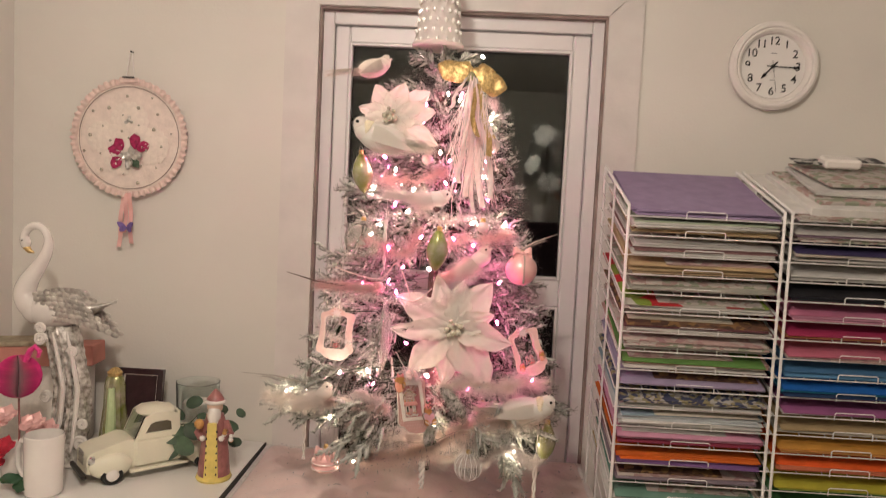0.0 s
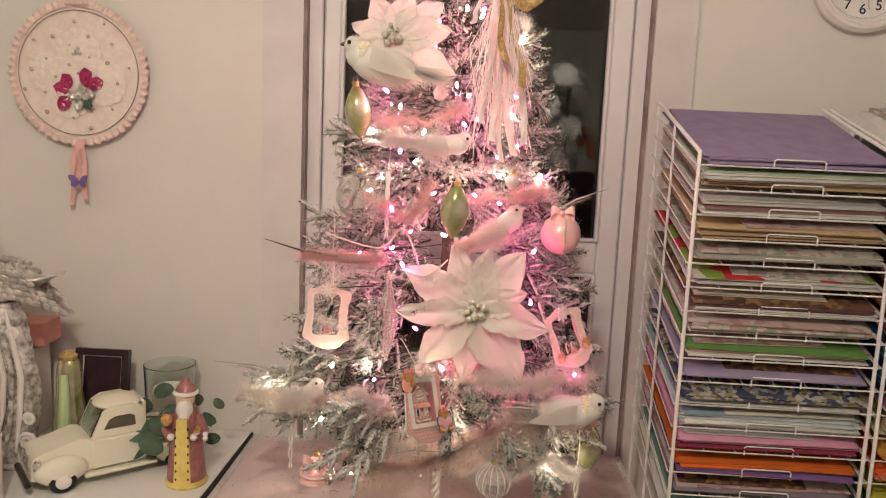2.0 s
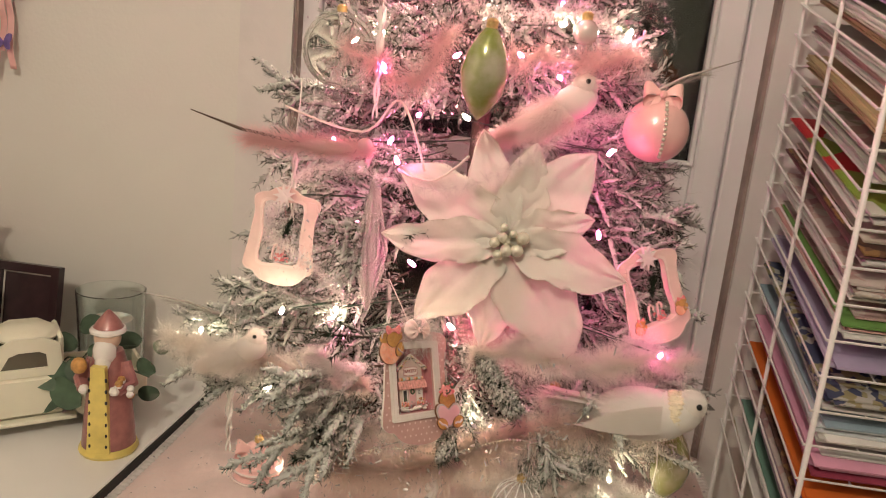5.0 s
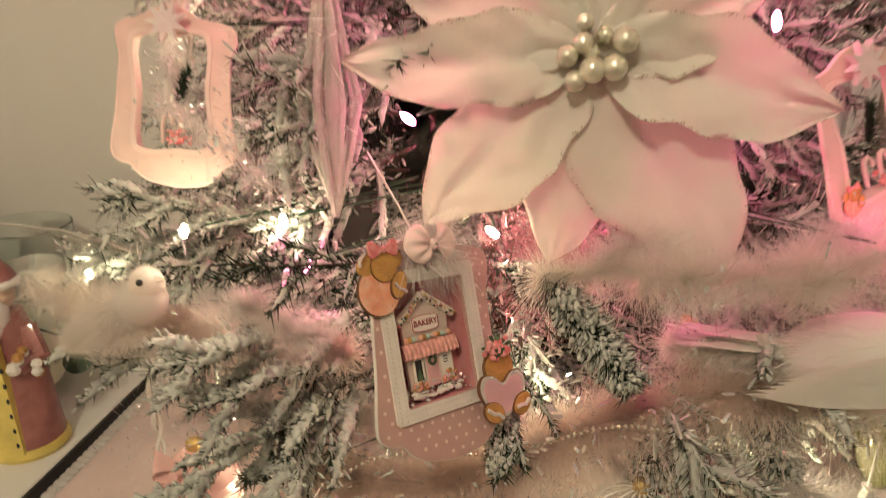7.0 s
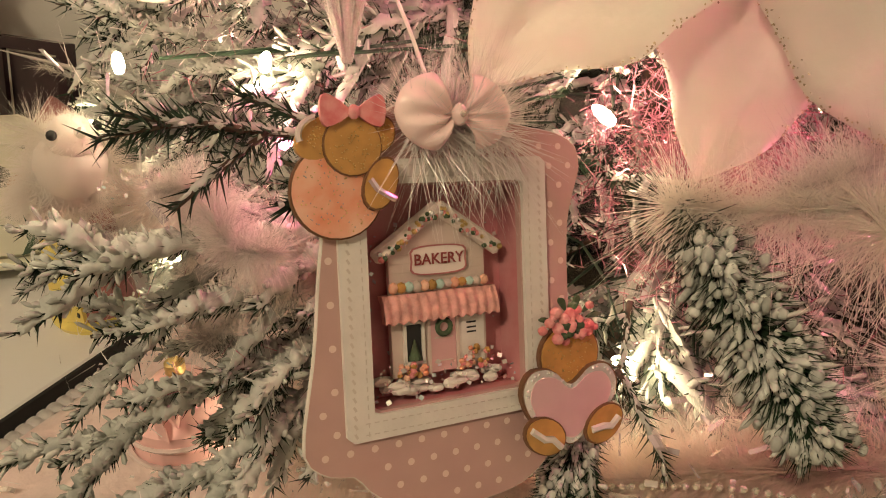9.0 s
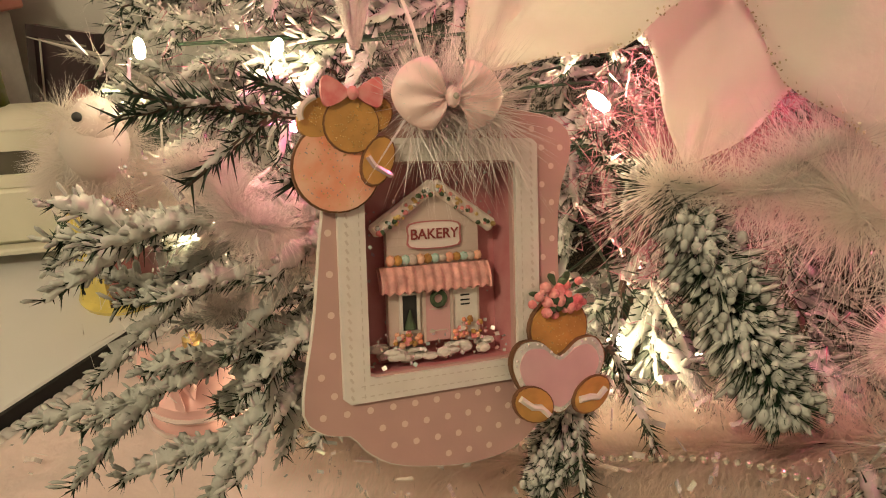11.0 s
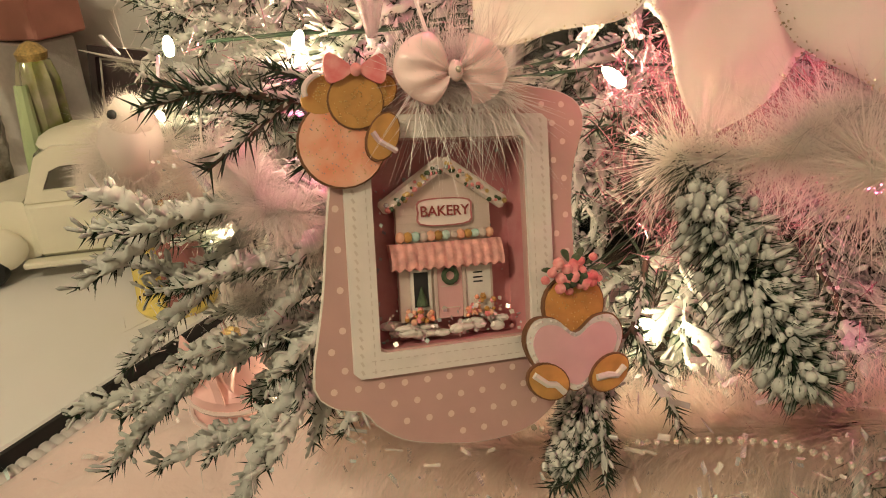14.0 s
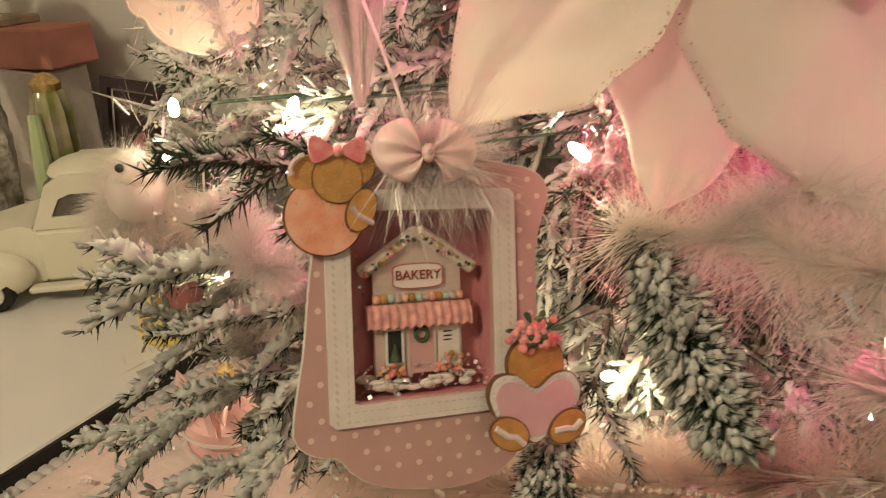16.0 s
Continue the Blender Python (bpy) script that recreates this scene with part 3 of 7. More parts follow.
def lay_branch(base, tip, mesh, spin=0.0, scale=None):
    """A branch from base to tip, in world places, as a part of the tree."""
    d = Vector(tip) - Vector(base)
    full = 0.10 if mesh in BR[7:] else 0.15
    if d.length > full * 1.1:
        d = d.normalized() * full * 1.1
        base = Vector(tip) - d
    k = scale or d.length / full
    x = d.normalized()
    y = Vector((0, 0, 1)).cross(x)
    y = y.normalized() if y.length > 1e-3 else Vector((0, 1, 0))
    m = Matrix((x, y, x.cross(y))).transposed().to_4x4()
    m = Matrix.Translation(Vector(base) - Vector((AX, AY, TZ + 0.004))) @ m @ Matrix.Rotation(spin, 4, "X") @ Matrix.Diagonal((k, k, k, 1))
    ob = new("branch", mesh)
    ob.parent, ob.matrix_basis = tree, m
    return ob


count = 0
z = 1.02
while z < 1.86:
    r = max(0.05, tree_r(max(z, 1.0)))
    n = max(5, int(2 * math.pi * r / (0.115 if z < 1.2 else 0.082)))
    for i in range(n):
        a = 2 * math.pi * (i + 0.5 * (count % 2) + rng.uniform(-0.2, 0.2)) / n
        if math.sin(a) > 0.5 and i % 2:
            continue
        ra = r * (rng.uniform(0.72, 1.02) if math.sin(a) > -0.6 else rng.uniform(0.66, 0.90))
        if math.sin(a) > 0:
            ra = min(ra, (WY - 0.05 - AY) / max(0.2, math.sin(a)))
        drop = (-0.32 if z < 1.1 else -0.12 if z < 1.4 else 0.10 if z < 1.7 else 0.35) + rng.uniform(-0.25, 0.25)
        dirv = Vector((math.cos(a), math.sin(a), drop)).normalized()
        tip = Vector((AX + ra * math.cos(a), AY + ra * math.sin(a), z + rng.uniform(-0.015, 0.015)))
        L = min(0.14, ra * 0.95)
        if (tip - Vector((0.075, 1.86, 1.13))).length < 0.105 or (tip - Vector((0.14, 1.91, 1.25))).length < 0.15 or (z < 1.09 and -0.02 < tip.x < 0.20 and tip.y < 2.05):
            continue
        lay_branch(tip - dirv * L, tip, BR[int(rng.integers(7))], rng.uniform(-0.5, 0.5))
    count += 1
    z += 0.058
for x, y, z1 in ((0.02, 0.0, 1.87), (0.0, -0.03, 1.865), (-0.04, -0.02, 1.855), (0.06, -0.02, 1.855), (0.0, 0.04, 1.86)):
    lay_branch((AX, AY, 1.76), (AX + x, AY + y, z1), BR[7], 1.0)
# branches round the hanging shadow box
for b0, t0, n, sp in (
    ((0.04, 1.965, 1.118), (-0.034, 1.865, 1.149), 8, 0.2),
    ((0.03, 1.960, 1.090), (-0.088, 1.863, 1.094), 0, 0.0),
    ((0.03, 1.965, 1.070), (-0.072, 1.870, 1.058), 4, 0.3),
    ((0.01, 1.950, 1.045), (-0.098, 1.860, 1.000), 3, 0.1),
    ((0.03, 1.970, 1.045), (-0.060, 1.872, 0.975), 2, -0.2),
    ((0.02, 1.99, 1.060), (-0.060, 1.905, 0.985), 8, 0.2),
    ((0.11, 1.955, 1.075), (0.107, 1.890, 1.015), 8, 0.0),
    ((0.20, 2.02, 1.080), (0.238, 1.910, 1.015), 6, 0.2),
    ((-0.02, 2.03, 1.20), (-0.045, 1.930, 1.175), 2, 0.4),
    ((0.06, 2.05, 1.10), (0.115, 1.945, 1.118), 8, 0.3),
    ((0.06, 2.08, 1.16), (0.090, 1.965, 1.175), 1, 0.2),
    ((0.22, 2.02, 1.14), (0.275, 1.900, 1.075), 3, -0.2),
    ((-0.10, 2.05, 1.06), (-0.265, 2.060, 1.075), 5, 0.1),
    ((-0.05, 2.06, 1.35), (-0.165, 2.04, 1.395), 6, 0.0),
    ((0.0, 2.06, 1.50), (-0.13, 2.05, 1.54), 0, 0.3),
    ((0.26, 2.05, 1.02), (0.30, 1.95, 0.90), 1, 0.0),
    ((-0.10, 2.06, 1.10), (-0.245, 2.03, 1.092), 1, 0.3),
    ((-0.10, 2.05, 1.03), (-0.262, 2.03, 1.030), 2, -0.2),
    ((-0.06, 2.02, 1.03), (-0.185, 1.95, 1.035), 4, 0.4),
    ((-0.06, 2.02, 1.12), (-0.160, 1.985, 1.150), 6, 0.0),
    ((0.25, 2.06, 1.09), (0.385, 2.01, 1.075), 0, 0.2),
    ((0.24, 2.04, 1.05), (0.355, 1.95, 1.030), 3, 0.0),
    ((0.23, 2.06, 1.17), (0.350, 2.01, 1.185), 5, 0.4),
    ((0.22, 2.07, 1.26), (0.335, 2.02, 1.285), 4, 0.1),
    ((0.20, 2.03, 1.04), (0.285, 1.93, 0.955), 6, 0.5),
    ((0.06, 2.02, 1.30), (0.045, 1.915, 1.245), 8, 0.3),
):
    lay_branch(b0, t0, NEAR[n], sp)


def flocked_twig(base, tip, radius, seed):
    """One thick twig all but buried in lumps of snow flock, with needles at its root."""
    g = np.random.default_rng(seed)
    a, b = np.array(base), np.array(tip)
    d = (b - a) / np.linalg.norm(b - a)
    n = 1500
    t = g.random(n) ** 0.8
    p = a + (b - a) * t[:, None]
    r = g.normal(size=(n, 3))
    r -= d * (r @ d)[:, None]
    r /= np.linalg.norm(r, axis=1)[:, None]
    wide = radius * (0.65 + 0.5 * np.sin(math.pi * np.clip(t * 0.8 + 0.15, 0, 1))) * g.uniform(0.7, 1.25, n)
    way = r * 0.8 + d * g.uniform(0.2, 1.0, n)[:, None]
    way /= np.linalg.norm(way, axis=1)[:, None]
    end = p + way * wide[:, None]
    s = Shape().tube([tuple(a), tuple((a + b) / 2), tuple(b)], [0.0018, 0.0015, 0.001], 6, 2)
    s.spikes(p, end + way * 0.002, 0.00055, 0)
    for q in range(620):
        u = 0.14 + 0.88 * g.random()
        r_ = g.normal(size=3)
        r_ -= d * (r_ @ d)
        r_ /= np.linalg.norm(r_)
        reach = radius * (0.60 + 0.40 * math.sin(math.pi * min(1.0, u * 0.8 + 0.15))) * g.uniform(0.25, 0.95)
        c_ = a + (b - a) * u + r_ * reach + d * reach * 0.5 + g.normal(0, 0.001, 3)
        k_ = g.uniform(0.0008, 0.0020)
        s.ball(tuple(c_), (k_, k_ * g.uniform(0.6, 1.1), k_ * g.uniform(0.8, 1.9)), 6, 1)
    snow = (g.random(n) < 0.22) & (t > 0.16)
    s.clumps(p[snow] + way[snow] * (wide[snow] * 0.3)[:, None], end[snow] + g.normal(0, 0.0012, (snow.sum(), 3)), g.uniform(0.0006, 0.0014, snow.sum()), 1)
    ob = new("branch", s.mesh("branch", [NEEDLE, FLOCK, BARK], 100))
    ob.parent, ob.matrix_basis = tree, Matrix.Translation((-AX, -AY, -TZ - 0.004))
    return ob


flocked_twig((0.122, 1.930, 1.128), (0.169, 1.886, 1.086), 0.014, 3)
flocked_twig((0.104, 1.925, 1.052), (0.100, 1.899, 1.016), 0.009, 4)
flocked_twig((0.190, 1.960, 1.052), (0.197, 1.925, 0.985), 0.016, 5)
flocked_twig((0.245, 1.955, 1.085), (0.262, 1.915, 1.020), 0.018, 6)


def clear_of(q):
    """True close to the large flower, the bird and the picture box, which stay free of flakes."""
    w = Vector(q) + Vector((AX, AY, 1.0))
    return any((w - Vector(c)).length < r for c, r in (((0.14, 1.89, 1.262), 0.13), ((0.07, 1.87, 1.11), 0.12), ((0.30, 1.91, 1.10), 0.08)))


# short inner branches that fill the foot of the tree
for i in range(13):
    a = math.pi * (1.12 + 0.76 * (i + rng.uniform(-0.3, 0.3)) / 12)
    ra = rng.uniform(0.13, 0.19)
    zt = (0.975, 1.03, 1.085)[i % 3]
    lay_branch((AX + 0.03 * math.cos(a), AY + 0.03 * math.sin(a), zt + 0.05), (AX + ra * math.cos(a), AY + ra * math.sin(a), zt), BR[i % 7], rng.uniform(-0.5, 0.5))

# tinsel and film strands laid through the branches in loops
for n, (m1, k, cnt, rr) in enumerate(((TINSEL, "tinsel", 6500, 0.0002), (PINKTIN, "pink_tinsel", 10000, 0.00024))):
    s = Shape()
    zz = rng.uniform(1.0, 1.80, cnt) if n == 0 else rng.uniform(1.02, 1.75, cnt)
    aa = rng.uniform(math.pi * 0.9, math.pi * 2.1, cnt)
    rr_ = np.array([tree_r(q) for q in zz]) * (rng.uniform(0.72, 0.98, cnt) if n == 0 else rng.uniform(0.40, 0.92, cnt))
    b = np.stack([rr_ * np.cos(aa), rr_ * np.sin(aa), zz - TZ - 0.004], 1)
    far = np.array([not clear_of(q + np.array((0, 0, TZ + 0.004 - 1.0))) for q in b])
    b = b[far]
    cnt = len(b)
    s.spikes(b, b + unit(cnt) * rng.uniform(*((0.010, 0.020) if n == 0 else (0.005, 0.013)), cnt)[:, None], rr)
    part(k, s, m1, tree, "shiny thin tinsel strands")
s = Shape()
b = unit(3200) * rng.uniform(0.2, 1.0, 3200)[:, None] * np.array([0.055, 0.035, 0.06]) + np.array([0.125 - AX, 1.990 - AY, 1.115 - TZ - 0.004])
s.spikes(b, b + unit(3200) * rng.uniform(0.006, 0.016, 3200)[:, None], 0.00025)
tagged(part("pink_tinsel", s, PINKTIN, tree, "shiny thin tinsel strands"), kind="stuff")
garland = thing("tinsel_garland", pose(AX, AY, 1.0), "fluffy clear iridescent tinsel garland wound through the tree", "garland")
s, fl = Shape(), Shape()
turns = 260
path = []
for i in range(turns):
    t = i / (turns - 1)
    z = 1.06 + 0.70 * t
    a = math.pi * (1.06 + 0.88 * abs(((t * 4.0) % 2) - 1))
    r = tree_r(z) * 0.90
    path.append((r * math.cos(a), r * math.sin(a), z - 1.0 + 0.02 * math.sin(a * 5)))
path = [q for q in path if (Vector(q) + Vector((AX, AY, 1.0)) - Vector((0.07, 1.87, 1.11))).length > 0.11]
turns = len(path)
for q in path:
    fuzz(s, [q, (q[0] * 0.99, q[1] * 0.99, q[2])], 62, 0.022, 0.00014)
for q in range(120):   # loose low sweeps of the same garland
    t = q / 119
    for c_ in ((-0.01 + 0.36 * t, 1.965 + 0.02 * math.sin(9 * t), 0.985 + 0.03 * math.sin(12 * t)), (0.15 + 0.18 * t, 1.925 + 0.04 * t, 1.135 + 0.015 * math.sin(10 * t)), (-0.13 + 0.13 * t, 1.93 + 0.02 * math.sin(8 * t), 1.055 + 0.02 * math.sin(9 * t)),
               (0.11 + 0.22 * t, 1.925 + 0.02 * math.sin(7 * t), 0.992 + 0.02 * math.sin(11 * t)), (-0.055 + 0.055 * t, 1.893 + 0.01 * math.sin(6 * t), 1.112 - 0.012 * t)):
        w = (c_[0] - AX, c_[1] - AY, c_[2] - 1.0)
        fuzz(s, [w, (w[0], w[1] + 0.003, w[2])], 52 if c_[0] > 0.1 else 24, 0.030 if c_[0] > 0.1 else 0.022, 0.00014)
tagged(part("tinsel_fringe", s, TINSEL, garland), kind="stuff")
s = Shape()
swag = [Vector(q) - Vector((AX, AY, 1.0)) for q in ((-0.055, 1.955, 0.965), (0.0, 1.945, 0.965), (0.05, 1.938, 0.972), (0.11, 1.938, 1.000), (0.155, 1.935, 1.028), (0.21, 1.93, 1.055), (0.27, 1.925, 1.070), (0.34, 1.935, 1.090))]
fuzz(s, swag, 17000, 0.036, 0.00022, spread=1.0)
fuzz(s, swag, 5000, 0.050, 0.00018, 0, (0, -0.2, -0.7))
fuzz(s, [Vector(q) - Vector((AX, AY, 1.0)) for q in ((-0.13, 1.95, 1.075), (-0.07, 1.935, 1.075), (-0.02, 1.925, 1.085), (0.01, 1.915, 1.075))], 6000, 0.024, 0.00018)
tagged(part("blush_fringe", s, GARLAND, garland, "dense pale pink iridescent fringe below the picture box", smooth=0), kind="stuff")
s = Shape()
for q in range(420):
    t = rng.random() * (len(swag) - 1)
    p0 = swag[int(t)].lerp(swag[min(int(t) + 1, len(swag) - 1)], t - int(t)) + Vector(unit(1)[0]) * rng.uniform(0.015, 0.040)
    w, h = rng.uniform(0.0006, 0.0012), rng.uniform(0.0012, 0.0045)
    s.add([(-w, -h, 0), (w, -h, 0), (w, h, 0.0004), (-w, h, 0)], [(0, 1, 2, 3)], 0, Matrix.Translation(p0) @ Euler(rng.uniform(0, 6, 3)).to_matrix().to_4x4())
tagged(part("film_strip", s, FILM, garland, "iridescent film strips", smooth=0), kind="stuff")
# strings of tiny clear beads wound with the garland
s = Shape()
for i in range(95):
    t = i / 94
    s.ball((-0.01 + 0.33 * t - AX, 1.905 + 0.02 * math.sin(5 * t) - AY, 0.988 + 0.085 * t + 0.008 * math.sin(14 * t) - 1.0), 0.0013, 6)
tagged(part("bead_string", s, PEARL, garland, "string of tiny clear beads"), kind="stuff")

p = np.array(path)[rng.integers(0, turns, 1500)] + unit(1500) * rng.uniform(0.0, 0.03, 1500)[:, None]
for q in p:
    m = Matrix.Translation(q) @ Euler(rng.uniform(0, 6, 3)).to_matrix().to_4x4()
    if clear_of(q):
        continue
    w = rng.uniform(0.0007, 0.0018)
    fl.add([(-w, -w * 0.6, 0), (w, -w * 0.6, 0), (w, w * 0.6, 0.0004), (-w, w * 0.6, 0)], [(0, 1, 2, 3)], 0, m)
for q in range(700):
    z = rng.uniform(1.0, 1.75)
    a = rng.uniform(math.pi, 2 * math.pi)
    r = tree_r(z) * rng.uniform(0.75, 1.0)
    w = rng.uniform(0.0007, 0.0017)
    if clear_of((r * math.cos(a), r * math.sin(a), z - 1.0)):
        continue
    m = Matrix.Translation((r * math.cos(a), r * math.sin(a), z - 1.0)) @ Euler(rng.uniform(0, 6, 3)).to_matrix().to_4x4()
    fl.add([(-w, -w * 0.6, 0), (w, -w * 0.6, 0), (w, w * 0.6, 0.0004), (-w, w * 0.6, 0)], [(0, 1, 2, 3)], 0, m)
for q in range(2400):
    c_ = Vector((rng.uniform(-0.17, 0.37), rng.uniform(1.89, 1.97), rng.uniform(0.965, 1.205))) - Vector((AX, AY, 1.0))
    if clear_of(c_) or math.hypot(c_.x, c_.y) > 0.93 * tree_r(c_.z + 1.0):
        continue
    w = rng.uniform(0.0004, 0.0011)
    fl.add([(-w, -w * 0.6, 0), (w, -w * 0.6, 0), (w, w * 0.6, 0.0002), (-w, w * 0.6, 0)], [(0, 1, 2, 3)], 0, Matrix.Translation(c_) @ Euler(rng.uniform(0, 6, 3)).to_matrix().to_4x4())
for x, y, z in ((-0.105, 1.905, 1.150), (-0.085, 1.91, 1.142), (-0.06, 1.90, 1.10), (-0.10, 1.90, 1.085), (0.20, 1.90, 1.122), (0.235, 1.895, 1.112), (0.16, 1.905, 1.105), (0.13, 1.905, 1.055), (0.19, 1.89, 1.135), (0.05, 1.915, 0.99), (0.16, 1.905, 1.02), (0.26, 1.90, 1.16)):
    w, h = rng.uniform(0.0016, 0.0028), rng.uniform(0.003, 0.005)
    fl.sheet(lambda u, v: ((u - 0.5) * 2 * w, (v - 0.5) * 2 * h, 0.0012 * math.sin(3 * u)), 3, 3, 0, 0, Matrix.Translation((x - AX, y - AY, z - 1.0)) @ Euler((1.2 + rng.uniform(-0.5, 0.5), rng.uniform(-0.6, 0.6), rng.uniform(0, 3))).to_matrix().to_4x4())
tagged(part("film_flake", fl, FILM, garland, "small iridescent film flakes", smooth=0), kind="stuff")

# ---- light string ----
lights = thing("light_string", pose(AX, AY, 1.0), "string of small pink and warm white lights, lit", "string lights")
spots = [((0.025, 1.98, 1.70), 1), ((0.06, 1.985, 1.715), 1), ((0.105, 2.0, 1.74), 0), ((0.175, 2.05, 1.83), 0), ((0.005, 1.955, 1.575), 0), ((0.045, 1.95, 1.535), 0),
         ((-0.045, 1.97, 1.435), 0), ((0.0, 1.93, 1.41), 1), ((0.105, 1.93, 1.455), 0), ((-0.055, 1.955, 1.33), 1), ((0.232, 1.940, 1.266), 1), ((0.232, 1.945, 1.35), 1),
         ((-0.225, 2.02, 1.075), 0), ((-0.035, 1.94, 1.15), 0), ((0.178, 1.948, 1.120), 1), ((0.107, 1.970, 1.038), 0), ((0.090, 1.962, 1.141), 0), ((0.074, 1.985, 1.165), 0)]
spots += [((-0.09, 1.922, 1.147), 0), ((0.045, 1.93, 1.215), 1), ((0.26, 1.945, 1.02), 0), ((-0.02, 1.93, 1.125), 1), ((0.31, 1.93, 1.15), 1), ((0.24, 2.0, 1.47), 0), ((0.02, 1.93, 1.32), 1),
          ((0.13, 1.95, 1.56), 1), ((-0.02, 1.97, 1.60), 1), ((0.17, 1.96, 1.47), 0), ((0.20, 1.99, 1.62), 0), ((-0.11, 2.0, 1.26), 0), ((0.151, 1.96, 0.998), 0), ((0.284, 1.96, 0.988), 0), ((-0.112, 1.96, 1.038), 0), ((-0.06, 1.96, 0.945), 0), ((0.06, 1.99, 1.03), 0)]
# extra bulbs set deep among the branches, added to brighten the interior
for i in range(24):
    z = 1.37 + 0.0165 * i
    a = math.pi * 1.5 + 1.1 * math.sin(i * 2.3)
    r = tree_r(z) * (0.62 if i % 2 else 0.80)
    spots.append(((AX + r * math.cos(a), AY + r * math.sin(a), z), 0 if i % 5 in (0, 2) else 1))
# further unseen pink bulbs near the trunk, added for the inner pink glow
for i in range(16):
    z = 1.16 + 0.034 * i
    a = math.pi * 1.5 + 1.0 * math.sin(i * 1.9 + 0.7)
    r = tree_r(z) * 0.55
    spots.append(((AX + r * math.cos(a), AY + r * math.sin(a), z), 1))
pts = []
bulb = {}
for k, m1 in ((0, BULBW), (1, BULBP)):
    bulb[k] = Shape().lathe([(0.0001, -0.0044), (0.0018, -0.0034), (0.0024, 0.0), (0.0020, 0.0032), (0.0011, 0.005), (0.0001, 0.006)], 10).mesh("bulb", [m1])
for (x, y, z), k in spots:
    pts.append((x - AX, y - AY + 0.006, z - 1.0))
    part("bulb", bulb[k], None, lights, "pink glowing bulb" if k else "warm white glowing bulb", m=pose(x - AX, y - AY, z - 1.0, rng.uniform(-60, 60), rng.uniform(-60, 60), 0))
pts.sort(key=lambda p: p[2])
cord = []
for a, b in zip(pts, pts[1:]):
    for t in (0.0, 0.1, 0.3, 0.5, 0.7, 0.9):
        q = Vector(a).lerp(Vector(b), t)
        k = 0.04 + 0.56 * math.sin(math.pi * t) ** 0.5
        cord.append((q.x * (1 - k), q.y * (1 - k), q.z))
part("cord", Shape().tube(cord, 0.0008, 5), mat("green_cord", (0.03, 0.06, 0.035), 0.5), lights)


# ---- marabou feather boas ----
for n, (pts_, mt, cnt, ln) in enumerate((
    (((0.120, 1.925, 1.124), (0.165, 1.915, 1.138), (0.22, 1.905, 1.143), (0.27, 1.905, 1.14), (0.34, 1.945, 1.155)), FLUFF, 11000, 0.024),
    (((-0.09, 1.925, 1.10), (-0.05, 1.91, 1.085), (-0.01, 1.915, 1.075)), FLUFF, 2200, 0.018),
    (((-0.07, 1.975, 0.995), (0.03, 1.985, 1.005), (0.12, 1.975, 0.995), (0.21, 1.97, 1.02)), FLUFF, 9000, 0.028),
    (((-0.05, 1.95, 1.44), (0.03, 1.925, 1.40), (0.06, 1.93, 1.45)), PINKFLUFF, 4000, 0.026),
    (((0.10, 1.925, 1.44), (0.19, 1.95, 1.43), (0.25, 2.0, 1.45)), PINKFLUFF, 4000, 0.026),
    (((-0.03, 1.96, 1.55), (0.03, 1.94, 1.55), (0.12, 1.95, 1.58)), PINKFLUFF, 3500, 0.024),
    (((-0.27, 2.02, 1.075), (-0.22, 1.99, 1.06), (-0.16, 1.965, 1.085)), FLUFF, 4500, 0.026),
)):
    s = Shape()
    wavy = []
    for q in range(14):
        u = q / 13 * (len(pts_) - 1)
        i = min(int(u), len(pts_) - 2)
        w_ = Vector(pts_[i]).lerp(Vector(pts_[i + 1]), u - i) + Vector(rng.normal(0, 0.007, 3))
        wavy.append(tuple(w_))
    fuzz(s, wavy, cnt // 2, ln * 1.3, 0.00016)
    fuzz(s, wavy, cnt // 10, ln * 1.7, 0.00016, 0, (0, 0, -0.6))
    boa = thing("feather_boa", pose(0, 0, 0), "fluffy marabou feather strip between the branches" if mt is FLUFF else "fluffy pink marabou feather strip between the branches", "garland", "feather boas")
    tagged(part("plumage", s, mt, boa, smooth=0), kind="stuff")
    part("cord", Shape().tube(wavy, 0.0012, 5), mt, boa)


# ---- wire racks with paper ----
RD, RW, SL = 0.31, 0.328, 0.095   # depth, width, fall of a tray from back to front
PITCH = 0.0415


